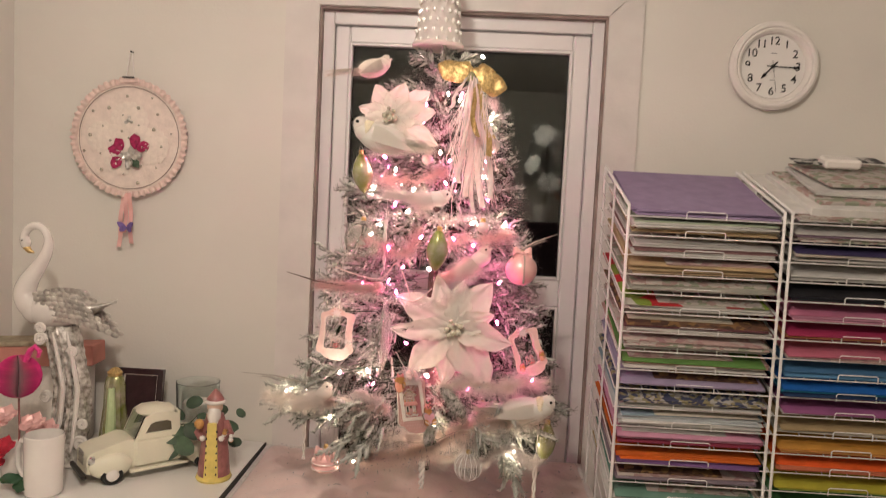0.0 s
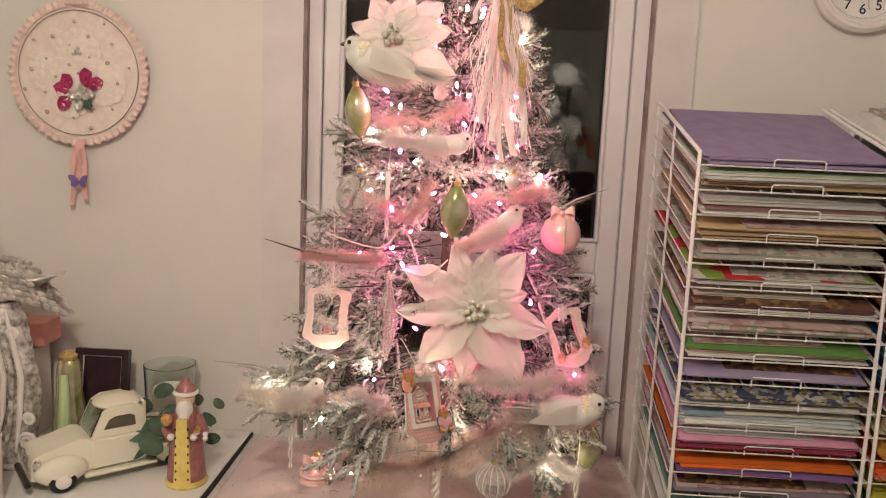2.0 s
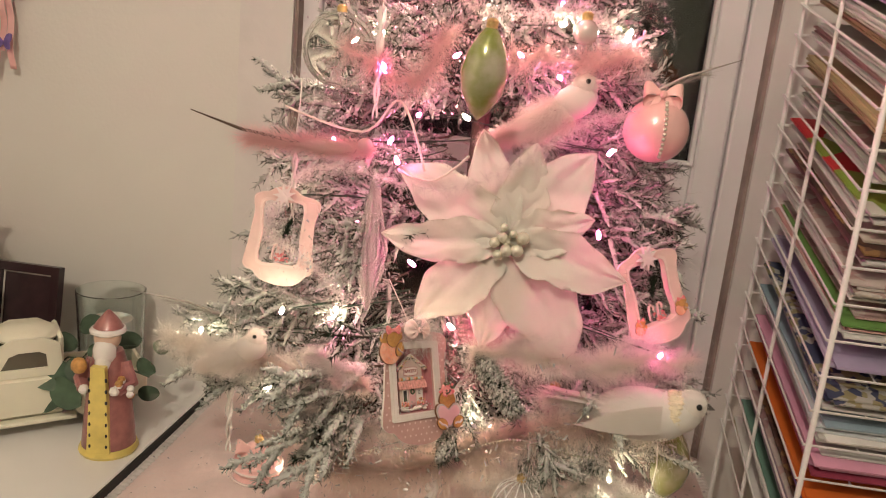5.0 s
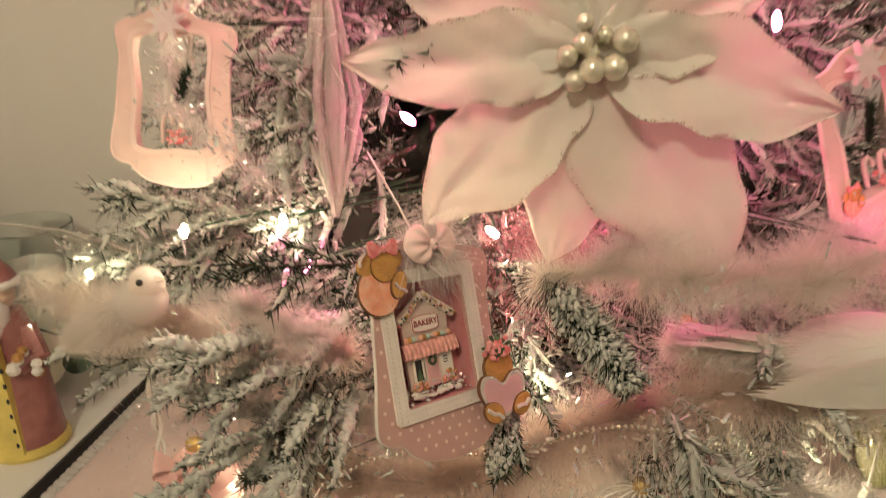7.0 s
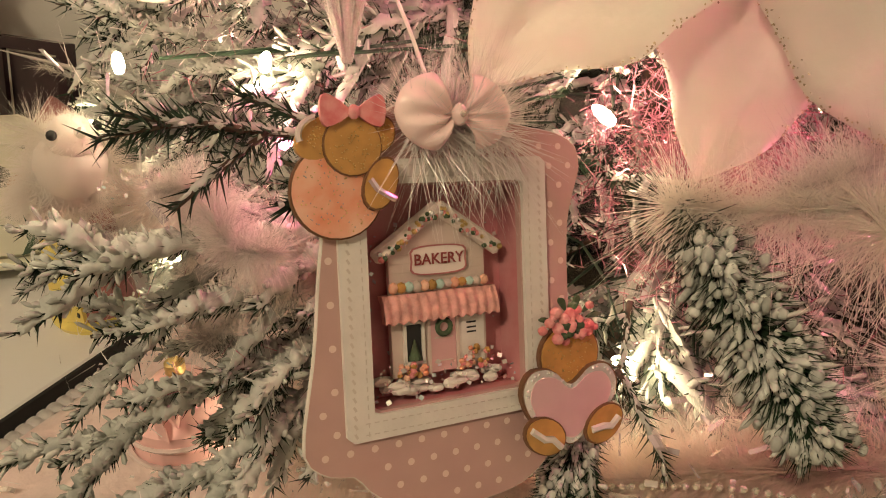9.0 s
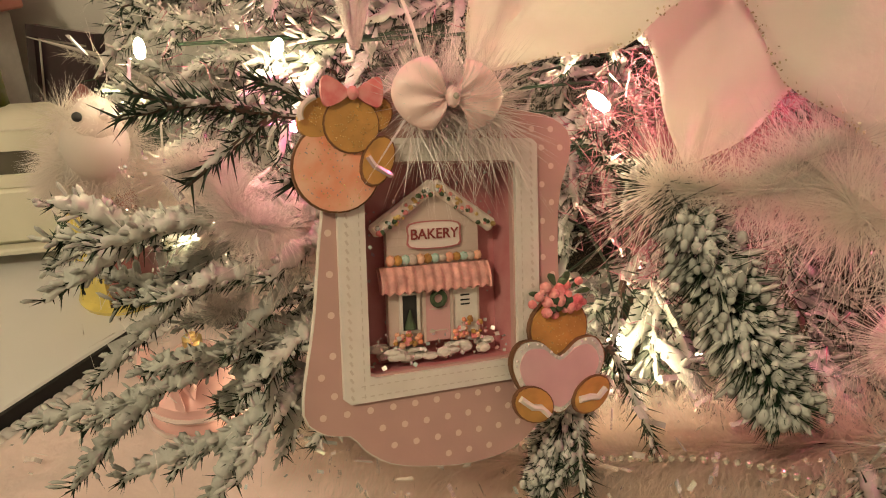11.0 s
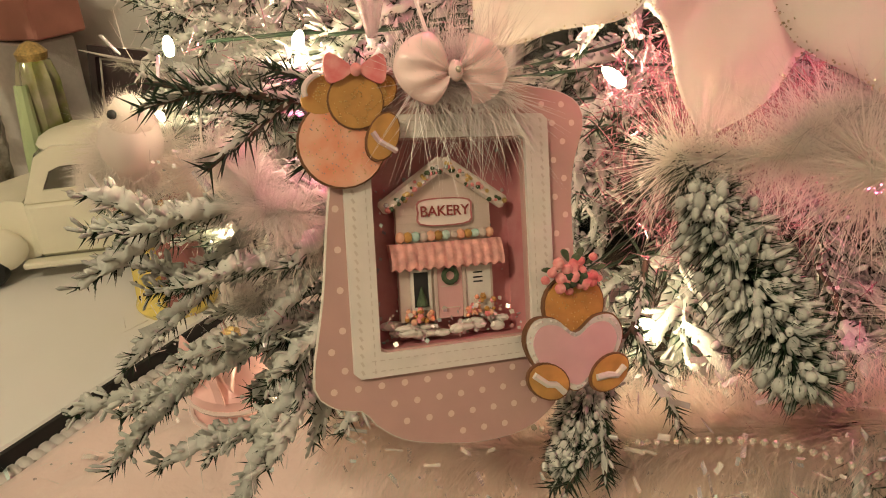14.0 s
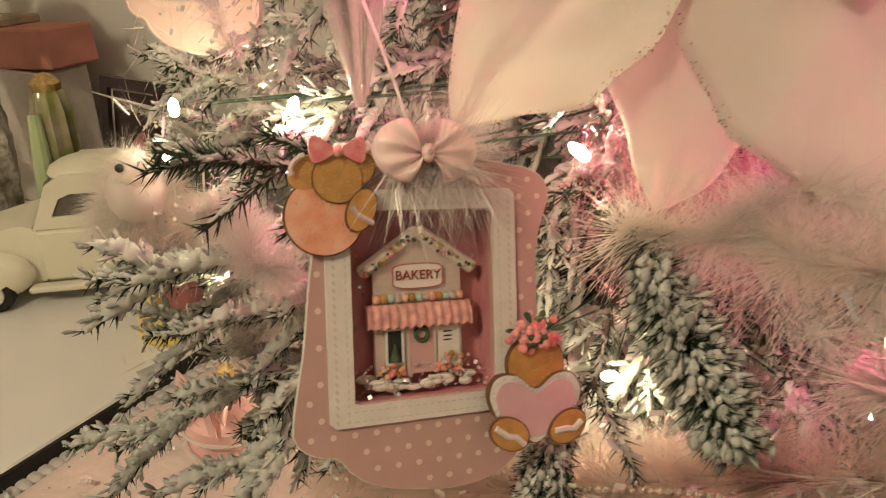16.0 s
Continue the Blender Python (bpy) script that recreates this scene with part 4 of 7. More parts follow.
def rack(x, label):
    """A wire rack whose sloping trays hold card; its front left foot stands at x."""
    r = thing("paper_rack", pose(x, 2.002, 0), label, "rack", "wire paper racks")
    top = 1.524
    for px in (0.0, RW):
        part("post", Shape().tube([(px, 0, 0), (px, 0, top)], 0.0034, 8), WIRE, r)
        part("post", Shape().tube([(px, RD, 0), (px, RD, top + SL)], 0.0034, 8), WIRE, r)
        part("post", Shape().tube([(px, RD * 0.56, 0.0), (px, RD * 0.56, top + SL * 0.56)], 0.0026, 8), WIRE, r)
        part("top_rail", Shape().tube([(px, 0, top), (px, RD, top + SL)], 0.0036, 8), WIRE, r)
    tray = Shape().tube([(-0.006, 0, 0), (RW + 0.006, 0, 0), (RW + 0.006, RD, SL), (-0.006, RD, SL)], 0.0018, 6, closed=True).mesh("tray", [WIRE])
    rod = Shape().tube([(0, 0.002, 0), (0, RD - 0.002, SL)], 0.0012, 5).mesh("rod", [WIRE])
    s = Shape().tube([(RW / 2 - 0.042, -0.003, -0.002), (RW / 2 - 0.042, -0.003, 0.011), (RW / 2 - 0.039, -0.003, 0.014), (RW / 2 + 0.039, -0.003, 0.014), (RW / 2 + 0.042, -0.003, 0.011), (RW / 2 + 0.042, -0.003, -0.002)], 0.0013, 6)
    loop = s.mesh("label_holder", [WIRE])
    for n in range(17):
        z = top - 0.022 - PITCH * n
        t = part("tray", tray, None, r, m=pose(0, 0, z))
        part("label_holder", loop, None, t)
        for i in range(1, 6):
            part("rod", rod, None, t, m=Matrix.Translation((RW * i / 6, 0, 0)))
    return r


rack(0.502, "white wire rack of sloping trays full of craft card")
rack(0.846, "white wire rack of sloping trays sorted by colour")
sheet_mesh = {}


def paper_mat(c):
    if c not in sheet_mesh:
        sheet_mesh[c] = mat("card", tuple(0.95 * k for k in c), 0.75, vary=0.10, scale=25, bump=0.12, bscale=350, per_object=0.22)
    return sheet_mesh[c]


def printed(name, a, b, c3, scale):
    """Card with a small printed pattern."""
    a, b, c3 = (tuple(0.85 * k for k in c) for c in (a, b, c3))
    m = mat(name, a, 0.65, vary=0.1, scale=30)
    t = m.node_tree
    vo = t.nodes.new("ShaderNodeTexVoronoi")
    vo.inputs["Scale"].default_value = scale
    co = t.nodes.new("ShaderNodeTexCoord")
    t.links.new(co.outputs["Object"], vo.inputs["Vector"])
    cr = t.nodes.new("ShaderNodeValToRGB")
    cr.color_ramp.interpolation = "CONSTANT"
    el = cr.color_ramp.elements
    el[0].color, el[1].color, el[1].position = (*a, 1), (*b, 1), 0.45
    el.new(0.72).color = (*c3, 1)
    sp = t.nodes.new("ShaderNodeSeparateColor")
    t.links.new(vo.outputs["Color"], sp.inputs[0])
    t.links.new(sp.outputs[0], cr.inputs[0])
    t.links.new(cr.outputs[0], t.nodes["Principled BSDF"].inputs["Base Color"])
    return m


WHT, CRM, TAN = (0.68, 0.66, 0.63), (0.62, 0.57, 0.48), (0.50, 0.37, 0.21)
FLORAL = printed("floral_print", (0.55, 0.50, 0.46), (0.42, 0.30, 0.27), (0.30, 0.33, 0.24), 70)
DARKPR = printed("dark_print", (0.16, 0.08, 0.05), (0.30, 0.17, 0.07), (0.08, 0.04, 0.03), 60)
CHECK = printed("check_print", (0.05, 0.06, 0.12), (0.45, 0.43, 0.40), (0.30, 0.26, 0.14), 120)
REDPR = printed("festive_print", (0.55, 0.03, 0.04), (0.62, 0.60, 0.55), (0.25, 0.36, 0.06), 16)
ROSEPR = printed("rose_print", (0.50, 0.36, 0.33), (0.40, 0.25, 0.25), (0.55, 0.48, 0.44), 50)
LAV, ORG, PNK = (0.36, 0.27, 0.44), (0.75, 0.16, 0.02), (0.62, 0.30, 0.42)
RACK_A = [[LAV, LAV], [(0.50, 0.58, 0.42), WHT, CRM, TAN], [WHT, (0.28, 0.14, 0.14), WHT], [TAN, TAN, (0.42, 0.30, 0.18)], [FLORAL, (0.45, 0.44, 0.38), WHT], [REDPR, WHT, WHT],
          [DARKPR, (0.16, 0.06, 0.07), WHT], [ROSEPR, FLORAL, WHT], [(0.16, 0.33, 0.08), (0.60, 0.36, 0.33), WHT], [(0.42, 0.35, 0.52), (0.47, 0.42, 0.55)], [CHECK, CHECK, WHT], [(0.27, 0.36, 0.42), (0.55, 0.58, 0.60), WHT],
          [PNK, PNK, (0.30, 0.04, 0.08)], [ORG, ORG, (0.20, 0.10, 0.28)], [ROSEPR, (0.25, 0.20, 0.24)], [(0.15, 0.28, 0.22), WHT], [WHT, TAN]]
RACK_B = [[WHT, FLORAL, WHT], [WHT, (0.20, 0.13, 0.18), FLORAL], [(0.04, 0.03, 0.10), CRM, WHT], [WHT, (0.5, 0.49, 0.47)], [(0.012, 0.012, 0.016), (0.02, 0.02, 0.03)], [(0.55, 0.18, 0.30), PNK],
          [(0.38, 0.03, 0.10), (0.60, 0.24, 0.12)], [(0.58, 0.16, 0.24), ROSEPR], [(0.08, 0.22, 0.42), (0.10, 0.26, 0.46)], [(0.01, 0.12, 0.45), (0.03, 0.25, 0.40), (0.02, 0.05, 0.14)], [(0.38, 0.12, 0.30), WHT], [(0.44, 0.33, 0.18), CRM],
          [(0.55, 0.27, 0.05), (0.50, 0.22, 0.06)], [(0.80, 0.12, 0.02), (0.65, 0.20, 0.10)], [(0.55, 0.50, 0.05), (0.30, 0.36, 0.06)], [(0.10, 0.28, 0.10), WHT], [WHT, CRM]]
sheet_one = Shape().box((0, 0, 0), (0.305, 0.302, 0.0022))
small_one = Shape().box((0, 0, 0), (0.225, 0.298, 0.0016))
slope = math.degrees(math.atan2(SL, RD))
for x, stacks in ((0.502, RACK_A), (0.846, RACK_B)):
    for n, cols in enumerate(stacks):
        z = 1.524 - 0.022 - PITCH * n
        st = thing("paper_stack", pose(x + RW / 2, 2.002 + RD / 2, z + SL / 2 + 0.0035, slope), "stack of coloured and patterned craft card in a rack tray", "paper", "card stacks")
        lay = 0.0
        body = [c for c in reversed(cols)]
        for i, c in enumerate(body):
            copies = 1 if i == len(body) - 1 else int(rng.integers(2, 4))
            for _ in range(copies):
                mt = c if isinstance(c, bpy.types.Material) else paper_mat(c)
                key = mt.name
                if ("m", key) not in sheet_mesh:
                    sheet_mesh["m", key] = sheet_one.mesh("sheet", [mt], 0)
                part("sheet", sheet_mesh["m", key], None, st, m=pose(rng.uniform(-0.006, 0.006), rng.uniform(-0.016, 0.004), lay + 0.0012, rng.uniform(0.0, 0.35), rng.uniform(-0.25, 0.25), rng.uniform(-1.8, 1.8)))
                lay += 0.0030
        if n and n % 3 != 1 and x < 0.8:   # a narrower sheet on top, pushed to one side
            mt = (FLORAL, ROSEPR, paper_mat(CRM), DARKPR, paper_mat(WHT))[(n * 7) % 5]
            if ("s", mt.name) not in sheet_mesh:
                sheet_mesh["s", mt.name] = small_one.mesh("sheet", [mt], 0)
            part("sheet", sheet_mesh["s", mt.name], None, st, m=pose(0.032 * (1 if n % 2 else -1), rng.uniform(-0.004, 0.012), lay + 0.0012, 0, 0, rng.uniform(-2.5, 2.5)))

# ---- ornaments on the tree ----
def smooth_loop(pts, n=4):
    out, k = [], len(pts)
    for i in range(k):
        a, b, c, d = (Vector(pts[(i + j - 1) % k]) for j in range(4))
        for s_ in range(n):
            t = s_ / n
            out.append(tuple(0.5 * ((2 * b) + (c - a) * t + (2 * a - 5 * b + 4 * c - d) * t * t + (3 * b - a - 3 * c + d) * t ** 3)))
    return out


def radial(pts, n=120):
    """The outline's points at n even angles round its middle."""
    out = []
    k = len(pts)
    for j in range(n):
        a = 2 * math.pi * j / n
        d = (math.cos(a), math.sin(a))
        best = 0
        for i in range(k):
            (x0, y0), (x1, y1) = pts[i], pts[(i + 1) % k]
            den = d[0] * (y1 - y0) - d[1] * (x1 - x0)
            if abs(den) < 1e-12:
                continue
            r = (x0 * (y1 - y0) - y0 * (x1 - x0)) / den
            t = (x0 * d[1] - y0 * d[0]) / den
            if r > 0 and -1e-6 <= t <= 1 + 1e-6:
                best = max(best, r)
        out.append((d[0] * best, d[1] * best))
    return out


def disc(x, y, r, n=20, sx=1.0, sy=1.0, turn_=0.0):
    c, q = math.cos(turn_), math.sin(turn_)
    pts = [(r * sx * math.cos(2 * math.pi * i / n), r * sy * math.sin(2 * math.pi * i / n)) for i in range(n)]
    return [(x + c * a - q * b, y + q * a + c * b) for a, b in pts]


def petal_fn(length, width, lift, curl, twist, seed):
    def fn(u, v):
        s_, w = u, v * 2 - 1
        prof = 2.9 * s_ ** 0.7 * max(0.0, 1 - s_) ** 0.78
        prof *= 1 + 0.13 * math.sin(10 * s_ + seed) * (s_ > 0.3)
        ww = width * prof * w
        zz = lift * length * s_ - curl * length * s_ * s_ + 0.30 * width * prof * abs(w) ** 1.6 * math.cos(seed + 3 * s_) - 0.16 * width * prof * (1 - abs(w)) ** 3
        zz += 0.007 * noise.noise((s_ * 4 + seed, w * 2, seed)) + 0.0025 * noise.noise((s_ * 13 + seed, w * 6, seed)) * (0.3 + s_) + twist * ww * s_
        return (length * s_, ww, zz)
    return fn


def velvet_petal(length, width, lift, curl, fold, seed):
    """A pointed, wavy-edged petal along +x; z towards the viewer."""
    def fn(u, v):
        w = v * 2 - 1
        prof = 2.55 * u ** 0.55 * max(0.0, 1 - u) ** 0.85
        prof *= 1 + (0.10 * math.sin(9 * u + seed * 1.3 + (2.0 if w > 0 else 0.0)) + 0.05 * math.sin(23 * u + seed)) * min(1.0, u * 3)
        ww = width * prof * w + 0.05 * length * math.sin(2.6 * u + seed) * u
        zz = lift * length * u - curl * length * u * u + fold * width * prof * abs(w) ** 1.5
        zz -= 0.10 * width * prof * max(0.0, 1 - 3 * abs(w)) ** 2
        zz += 0.0008 * math.sin(34 * (u - 0.30 * abs(w)) + seed) * min(1.0, 4 * prof) * abs(w)
        zz += 0.005 * noise.noise((u * 4 + seed, w * 1.6, seed)) + 0.0035 * noise.noise((u * 9 + seed, w * 4, seed)) * u
        return (length * u, ww, zz)
    return fn


def poinsettia(m, petals, label, pearls=9, pr=0.0060):
    f = thing("poinsettia_ornament", m, label, "ornament", "poinsettia ornaments")
    for n, (ang, ln, wd, lift, curl, fold) in enumerate(petals):
        fn = velvet_petal(ln, wd, lift, curl, fold, n * 1.7)
        at = Matrix.Rotation(radians(ang), 4, "Z") @ Matrix.Translation((0.003, 0, 0.0007 * n))
        pt = part("petal", Shape().sheet(fn, 28, 14, thick=0.0005), PETAL, f, m=at, smooth=80)
        e = Shape()
        for side_ in (0.0, 1.0):
            for u in 0.20 + 0.80 * rng.random(150):
                q = Vector(fn(u, abs(side_ - 0.035 * rng.random() ** 2))) + Vector(rng.normal(0, 0.0004, 3)) + Vector((0, 0, 0.0005))
                w = rng.uniform(0.00012, 0.00036)
                e.add([(-w, -w, 0), (w, -w, 0), (w, w, 0), (-w, w, 0)], [(0, 1, 2, 3)], 0, Matrix.Translation(q) @ Euler(rng.uniform(-0.9, 0.9, 3)).to_matrix().to_4x4())
        tagged(part("glitter_edge", e, EDGEGOLD, pt, "fine champagne glitter along the petal edge", smooth=0), kind="stuff")
    for n in range(pearls):
        a, r = n * 2.4, 0.0060 * math.sqrt(n)
        part("pearl_bead", Shape().ball((0, 0, 0), pr * (0.75 + 0.4 * ((n * 7) % 3) / 2), 16), PEARL, f, m=Matrix.Translation((r * math.cos(a), r * math.sin(a), 0.013 + 0.002 * (n % 3))))
    s = Shape()
    fuzz(s, [(0, 0, 0.006), (0, 0, 0.008)], 70, 0.020, 0.0006, spread=1.0)
    part("stamen", s, GOLDSTAMEN, f)
    return f


EDGEGOLD = mat("champagne_glitter", (0.72, 0.62, 0.44), 0.3, 0.5, vary=0.2, island=0.5)
GOLDSTAMEN = mat("champagne_stamen", (0.70, 0.62, 0.45), 0.4, 0.3, vary=0.15)
poinsettia(frame_of((0.140, 1.932, 1.252), (0.02, -0.995, 0.05)),
           [(107, 0.112, 0.024, 0.00, 0.08, 0.10), (53, 0.122, 0.037, 0.02, 0.10, 0.06), (80, 0.100, 0.026, 0.06, 0.10, 0.12), (225, 0.126, 0.033, 0.02, 0.06, 0.10), (263, 0.122, 0.031, 0.02, 0.26, -0.08), (-54, 0.146, 0.042, 0.04, 0.10, -0.06),
            (152, 0.132, 0.032, 0.06, 0.14, 0.06), (17, 0.088, 0.024, 0.10, 0.10, 0.2), (184, 0.126, 0.024, 0.14, 0.10, 0.12), (-10, 0.124, 0.029, 0.18, 0.14, 0.20)],
           "large cream velvet poinsettia with a pearl centre on the tree")
poinsettia(frame_of((-0.008, 1.945, 1.682), (-0.10, -0.96, 0.2)),
           [(118, 0.076, 0.022, 0.1, 0.1, 0.1), (75, 0.075, 0.024, 0.10, 0.1, 0.1), (38, 0.092, 0.028, 0.05, 0.1, 0.1), (5, 0.090, 0.028, 0.1, 0.15, 0.1), (165, 0.070, 0.020, 0.1, 0.15, 0.1), (205, 0.078, 0.022, 0.1, 0.1, 0.1),
            (-30, 0.115, 0.024, 0.05, 0.1, 0.0), (-75, 0.075, 0.024, 0.1, 0.2, 0.1), (-115, 0.078, 0.024, 0.1, 0.2, 0.1)],
           "cream velvet poinsettia near the top of the tree", 8, 0.0055)


def dove(m, label, body=FLUFF, size=1.0, tail=0.09, fluff=0, spread=0.5):
    """A small feather bird ornament; x ahead, z up."""
    d = thing("dove_ornament", m @ Matrix.Diagonal((size, size, size, 1)), label, "ornament", "feather bird ornaments")
    s = Shape()
    slim = 0.72 if fluff >= 1000 else 1.0
    s.ball((0, 0, 0), (0.046 * slim, 0.026 * slim, 0.026 * slim), 18)
    s.ball((0.028, 0, 0.006), (0.027, 0.019, 0.020), 14)
    part("body", s, body, d, smooth=60)
    part("head", Shape().ball((0.044, 0, 0.017), (0.0155, 0.0135, 0.0145), 16), body, d, smooth=60)
    part("beak", Shape().lathe([(0.0040, 0), (0.0028, 0.004), (0.0003, 0.009)], 8, 0, pose(0.057, 0, 0.018, 0, 105, 0)), BEAK if body is CREAMF else body, d)
    for y in (-1, 1):
        part("eye", Shape().ball((0.052, y * 0.0122, 0.0205), 0.0029, 10), BLACK, d, "black bead eye")
        if fluff < 1000:
            for i in range(7):
                a = -0.25 + 0.10 * i
                part("wing_feather", Shape().sheet(lambda u, v, y=y, i=i, a=a: (0.020 - u * (0.050 + 0.005 * i), y * (0.0225 + 0.006 * math.sin(math.pi * u * 0.8) + 0.0006 * i), 0.017 - 0.0035 * i + (v - 0.5) * 0.009 * math.sin(math.pi * min(1, u * 0.8 + 0.2)) - 0.010 * u + a * 0.010 * u), 7, 3, 0.0004, 0), body, d, smooth=60)
    if fluff < 1000:
        for i in range(9):
            a = (i - 4) * 0.055 * spread * 2
            part("tail_feather", Shape().sheet(lambda u, v, a=a, i=i: (-0.030 - u * tail * math.cos(a) * (1 - 0.03 * abs(i - 4)), u * tail * math.sin(a) * 0.8 + (v - 0.5) * 0.011 * math.sin(math.pi * min(1.0, 0.2 + 0.8 * u)), 0.004 + 0.004 * u + 0.003 * math.sin(a * 30) + 0.006 * u * math.sin(i * 2.2)), 6, 2, 0.0005, 0), body, d, smooth=60)
    if body is CREAMF:
        s = Shape()
        for i in range(46):
            a = 2 * math.pi * i / 46
            s.ball((0.031 + 0.004 * math.sin(3 * i), 0.0168 * math.cos(a), 0.009 + 0.0168 * math.sin(a)), (0.0055, 0.0028, 0.0028), 6)
        tagged(part("collar", s, COLLAR, d, "cream feather collar"), kind="stuff")
    if fluff:
        s = Shape()
        b = unit(fluff * 2) * np.array([0.046, 0.026, 0.026]) * 0.95 * slim
        b = b[b[:, 0] < 0.022][:fluff]
        fluff = len(b)
        s.spikes(b, b * 1.15 + unit(fluff) * (0.008 if fluff < 1000 else 0.020) + np.array([-0.014, 0, -0.004]), 0.0002)
        fuzz(s, [(-0.03, 0, 0), (-0.04 - tail * 0.8, 0, 0.0)], fluff * 2, 0.024, 0.00018, 0, (-0.5, 0, -0.1))
        if fluff >= 900:
            h = unit(900) * np.array([0.0155, 0.0135, 0.0145])
            h = h[np.linalg.norm(h - np.array([0.008, -0.0122, 0.0035]), axis=1) > 0.0045][:700]
            h = h[np.linalg.norm(h - np.array([0.008, 0.0122, 0.0035]), axis=1) > 0.0045]
            s.spikes(h + np.array([0.044, 0, 0.017]), h * 1.22 + np.array([0.042, 0, 0.017]) + unit(len(h)) * 0.0015, 0.0002)
        tagged(part("plumage", s, body, d, smooth=0), kind="stuff")
    return d


COLLAR = mat("tan_collar", (0.84, 0.74, 0.55), 0.85, vary=0.12, scale=120)
BEAK = mat("grey_beak", (0.10, 0.09, 0.08), 0.5, vary=0.15)
CREAMF = see_through(mat("cream_feather", (0.93, 0.91, 0.86), 0.9, vary=0.04, island=0.06, sheen=0.4), 0.4)
dove(pose(0.299, 1.915, 1.092, 0, -4, -14), "white feather dove ornament with a cream collar on the branch", CREAMF, 1.05, 0.075, 900)
dove(pose(-0.136, 1.921, 1.090, 0, -26, -18), "fluffy white feather bird ornament on a lower branch", FLUFF, 0.74, 0.045, 3000)
dove(pose(-0.018, 1.905, 1.632, 0, -10, 186), "white feather dove ornament under a poinsettia", CREAMF, 1.1, 0.06, 900)
dove(pose(0.172, 1.960, 1.380, 0, -28, -12), "fluffy pink-white feather bird ornament", mat("blush_feather", (0.86, 0.66, 0.64), 0.9, vary=0.05, island=0.08, sheen=0.4), 0.88, 0.05, 4200)
dove(pose(-0.055, 1.985, 1.785, 0, -15, 30), "small blush bird ornament with long tail feathers", mat("buff_feather", (0.78, 0.68, 0.60), 0.9, vary=0.1), 0.75, 0.12, 250, 0.2)
dove(pose(0.075, 1.915, 1.515, 0, 5, -6), "slim pink-white feather bird ornament", mat("pale_pink_feather", (0.86, 0.72, 0.70), 0.9, vary=0.05, island=0.08, sheen=0.4), 0.80, 0.08, 2600)
# pink bird with one long dark tail quill
s = Shape()
s.ball((0, 0, 0), (0.036, 0.008, 0.008), 14)
s.ball((0.038, 0, 0.006), 0.008, 12)
fuzz(s, [(0.05, 0, 0), (-0.09, 0, 0.0)], 4200, 0.024, 0.00022, 0, (-0.7, 0, 0))
s.tube([(-0.03, 0, 0), (-0.10, 0, 0.008), (-0.165, 0.01, 0.022)], [0.003, 0.002, 0.0006], 6, 1)
solid("feather_bird_ornament", s, [PINKFLUFF, BARK], "rose pink feather bird ornament with a long dark tail quill", "ornament", pose(-0.055, 1.945, 1.325, 0, 0, -4), "feather bird ornaments")
# loose quill feathers that stick out of the tree
for n, (a, b) in enumerate((((-0.17, 2.02, 1.092), (-0.335, 2.05, 1.103)), ((0.255, 2.03, 1.40), (0.36, 2.02, 1.455)))):
    s = Shape().tube([a, Vector(a).lerp(Vector(b), 0.5) + Vector((0, 0, 0.006)), b], [0.0022, 0.0016, 0.0004], 6)
    fuzz(s, [a, Vector(a).lerp(Vector(b), 0.7)], 260, 0.012, 0.0002, 0, (Vector(b) - Vector(a)).normalized())
    solid("quill_feather", s, [mat("grey_quill", (0.42, 0.38, 0.34), 0.7, vary=0.2)], "thin grey-white quill feather in the tree", "feather", group="quill feathers")


def bauble(name, m, prof, material, label, cap=GOLD, n=24, ripple=0.0, lobes=0):
    b = thing(name, m, label, "ornament", "glass ornaments")
    part("globe", Shape().lathe(prof, n, 0, None, ripple, lobes), material, b)
    top = prof[-1][1]
    part("cap", Shape().lathe([(0.0055, top - 0.003), (0.0055, top + 0.005), (0.003, top + 0.007)], 12), cap, b)
    part("hanger", Shape().tube([(0.004 * math.cos(t), 0, top + 0.01 + 0.004 * math.sin(t)) for t in np.linspace(0, 6.2, 12)], 0.0005, 5), CHROME, b)
    return b


def round_prof(r, squash=1.0, n=14):
    return [(max(0.0002, r * math.sin(math.pi * j / n)), -r * squash * math.cos(math.pi * j / n)) for j in range(n)] + [(0.003, r * squash)]


DROP = [(0.0002, -0.045), (0.010, -0.036), (0.020, -0.018), (0.023, 0.0), (0.019, 0.018), (0.011, 0.034), (0.004, 0.042)]
bauble("drop_ornament", pose(0.102, 1.893, 1.415, 6, 4, 0), DROP, GREENGLASS, "green and clear glittered glass drop ornament")
bauble("drop_ornament", pose(-0.068, 1.985, 1.565, 4, -6, 0), DROP, GREENGLASS, "green glass drop ornament beside the white flower")
bauble("drop_ornament", pose(0.352, 1.985, 1.005, 0, 4, 0), DROP, GREENGLASS, "green glass drop ornament on a low branch")
bauble("ball_ornament", pose(-0.062, 1.985, 1.425), round_prof(0.040), CLEARBALL, "clear glass ball ornament with sparkling filling")
bauble("ball_ornament", pose(0.192, 1.945, 1.463), round_prof(0.0125), PINKPEARL, "small pearly pink ball ornament")
bauble("ball_ornament", pose(0.211, 1.960, 1.071), round_prof(0.0165), PINKPEARL, "small pearly pink ball ornament")
bauble("ball_ornament", pose(0.205, 2.0, 1.635), round_prof(0.016), PINKPEARL, "small pearly pink ball ornament")
bauble("ball_ornament", pose(0.068, 1.975, 1.60), round_prof(0.012), PINKPEARL, "small pearly pink ball ornament")
wb = bauble("ball_ornament", pose(0.187, 1.925, 0.962), round_prof(0.029), ACRYL, "clear ball ornament with white loops inside")
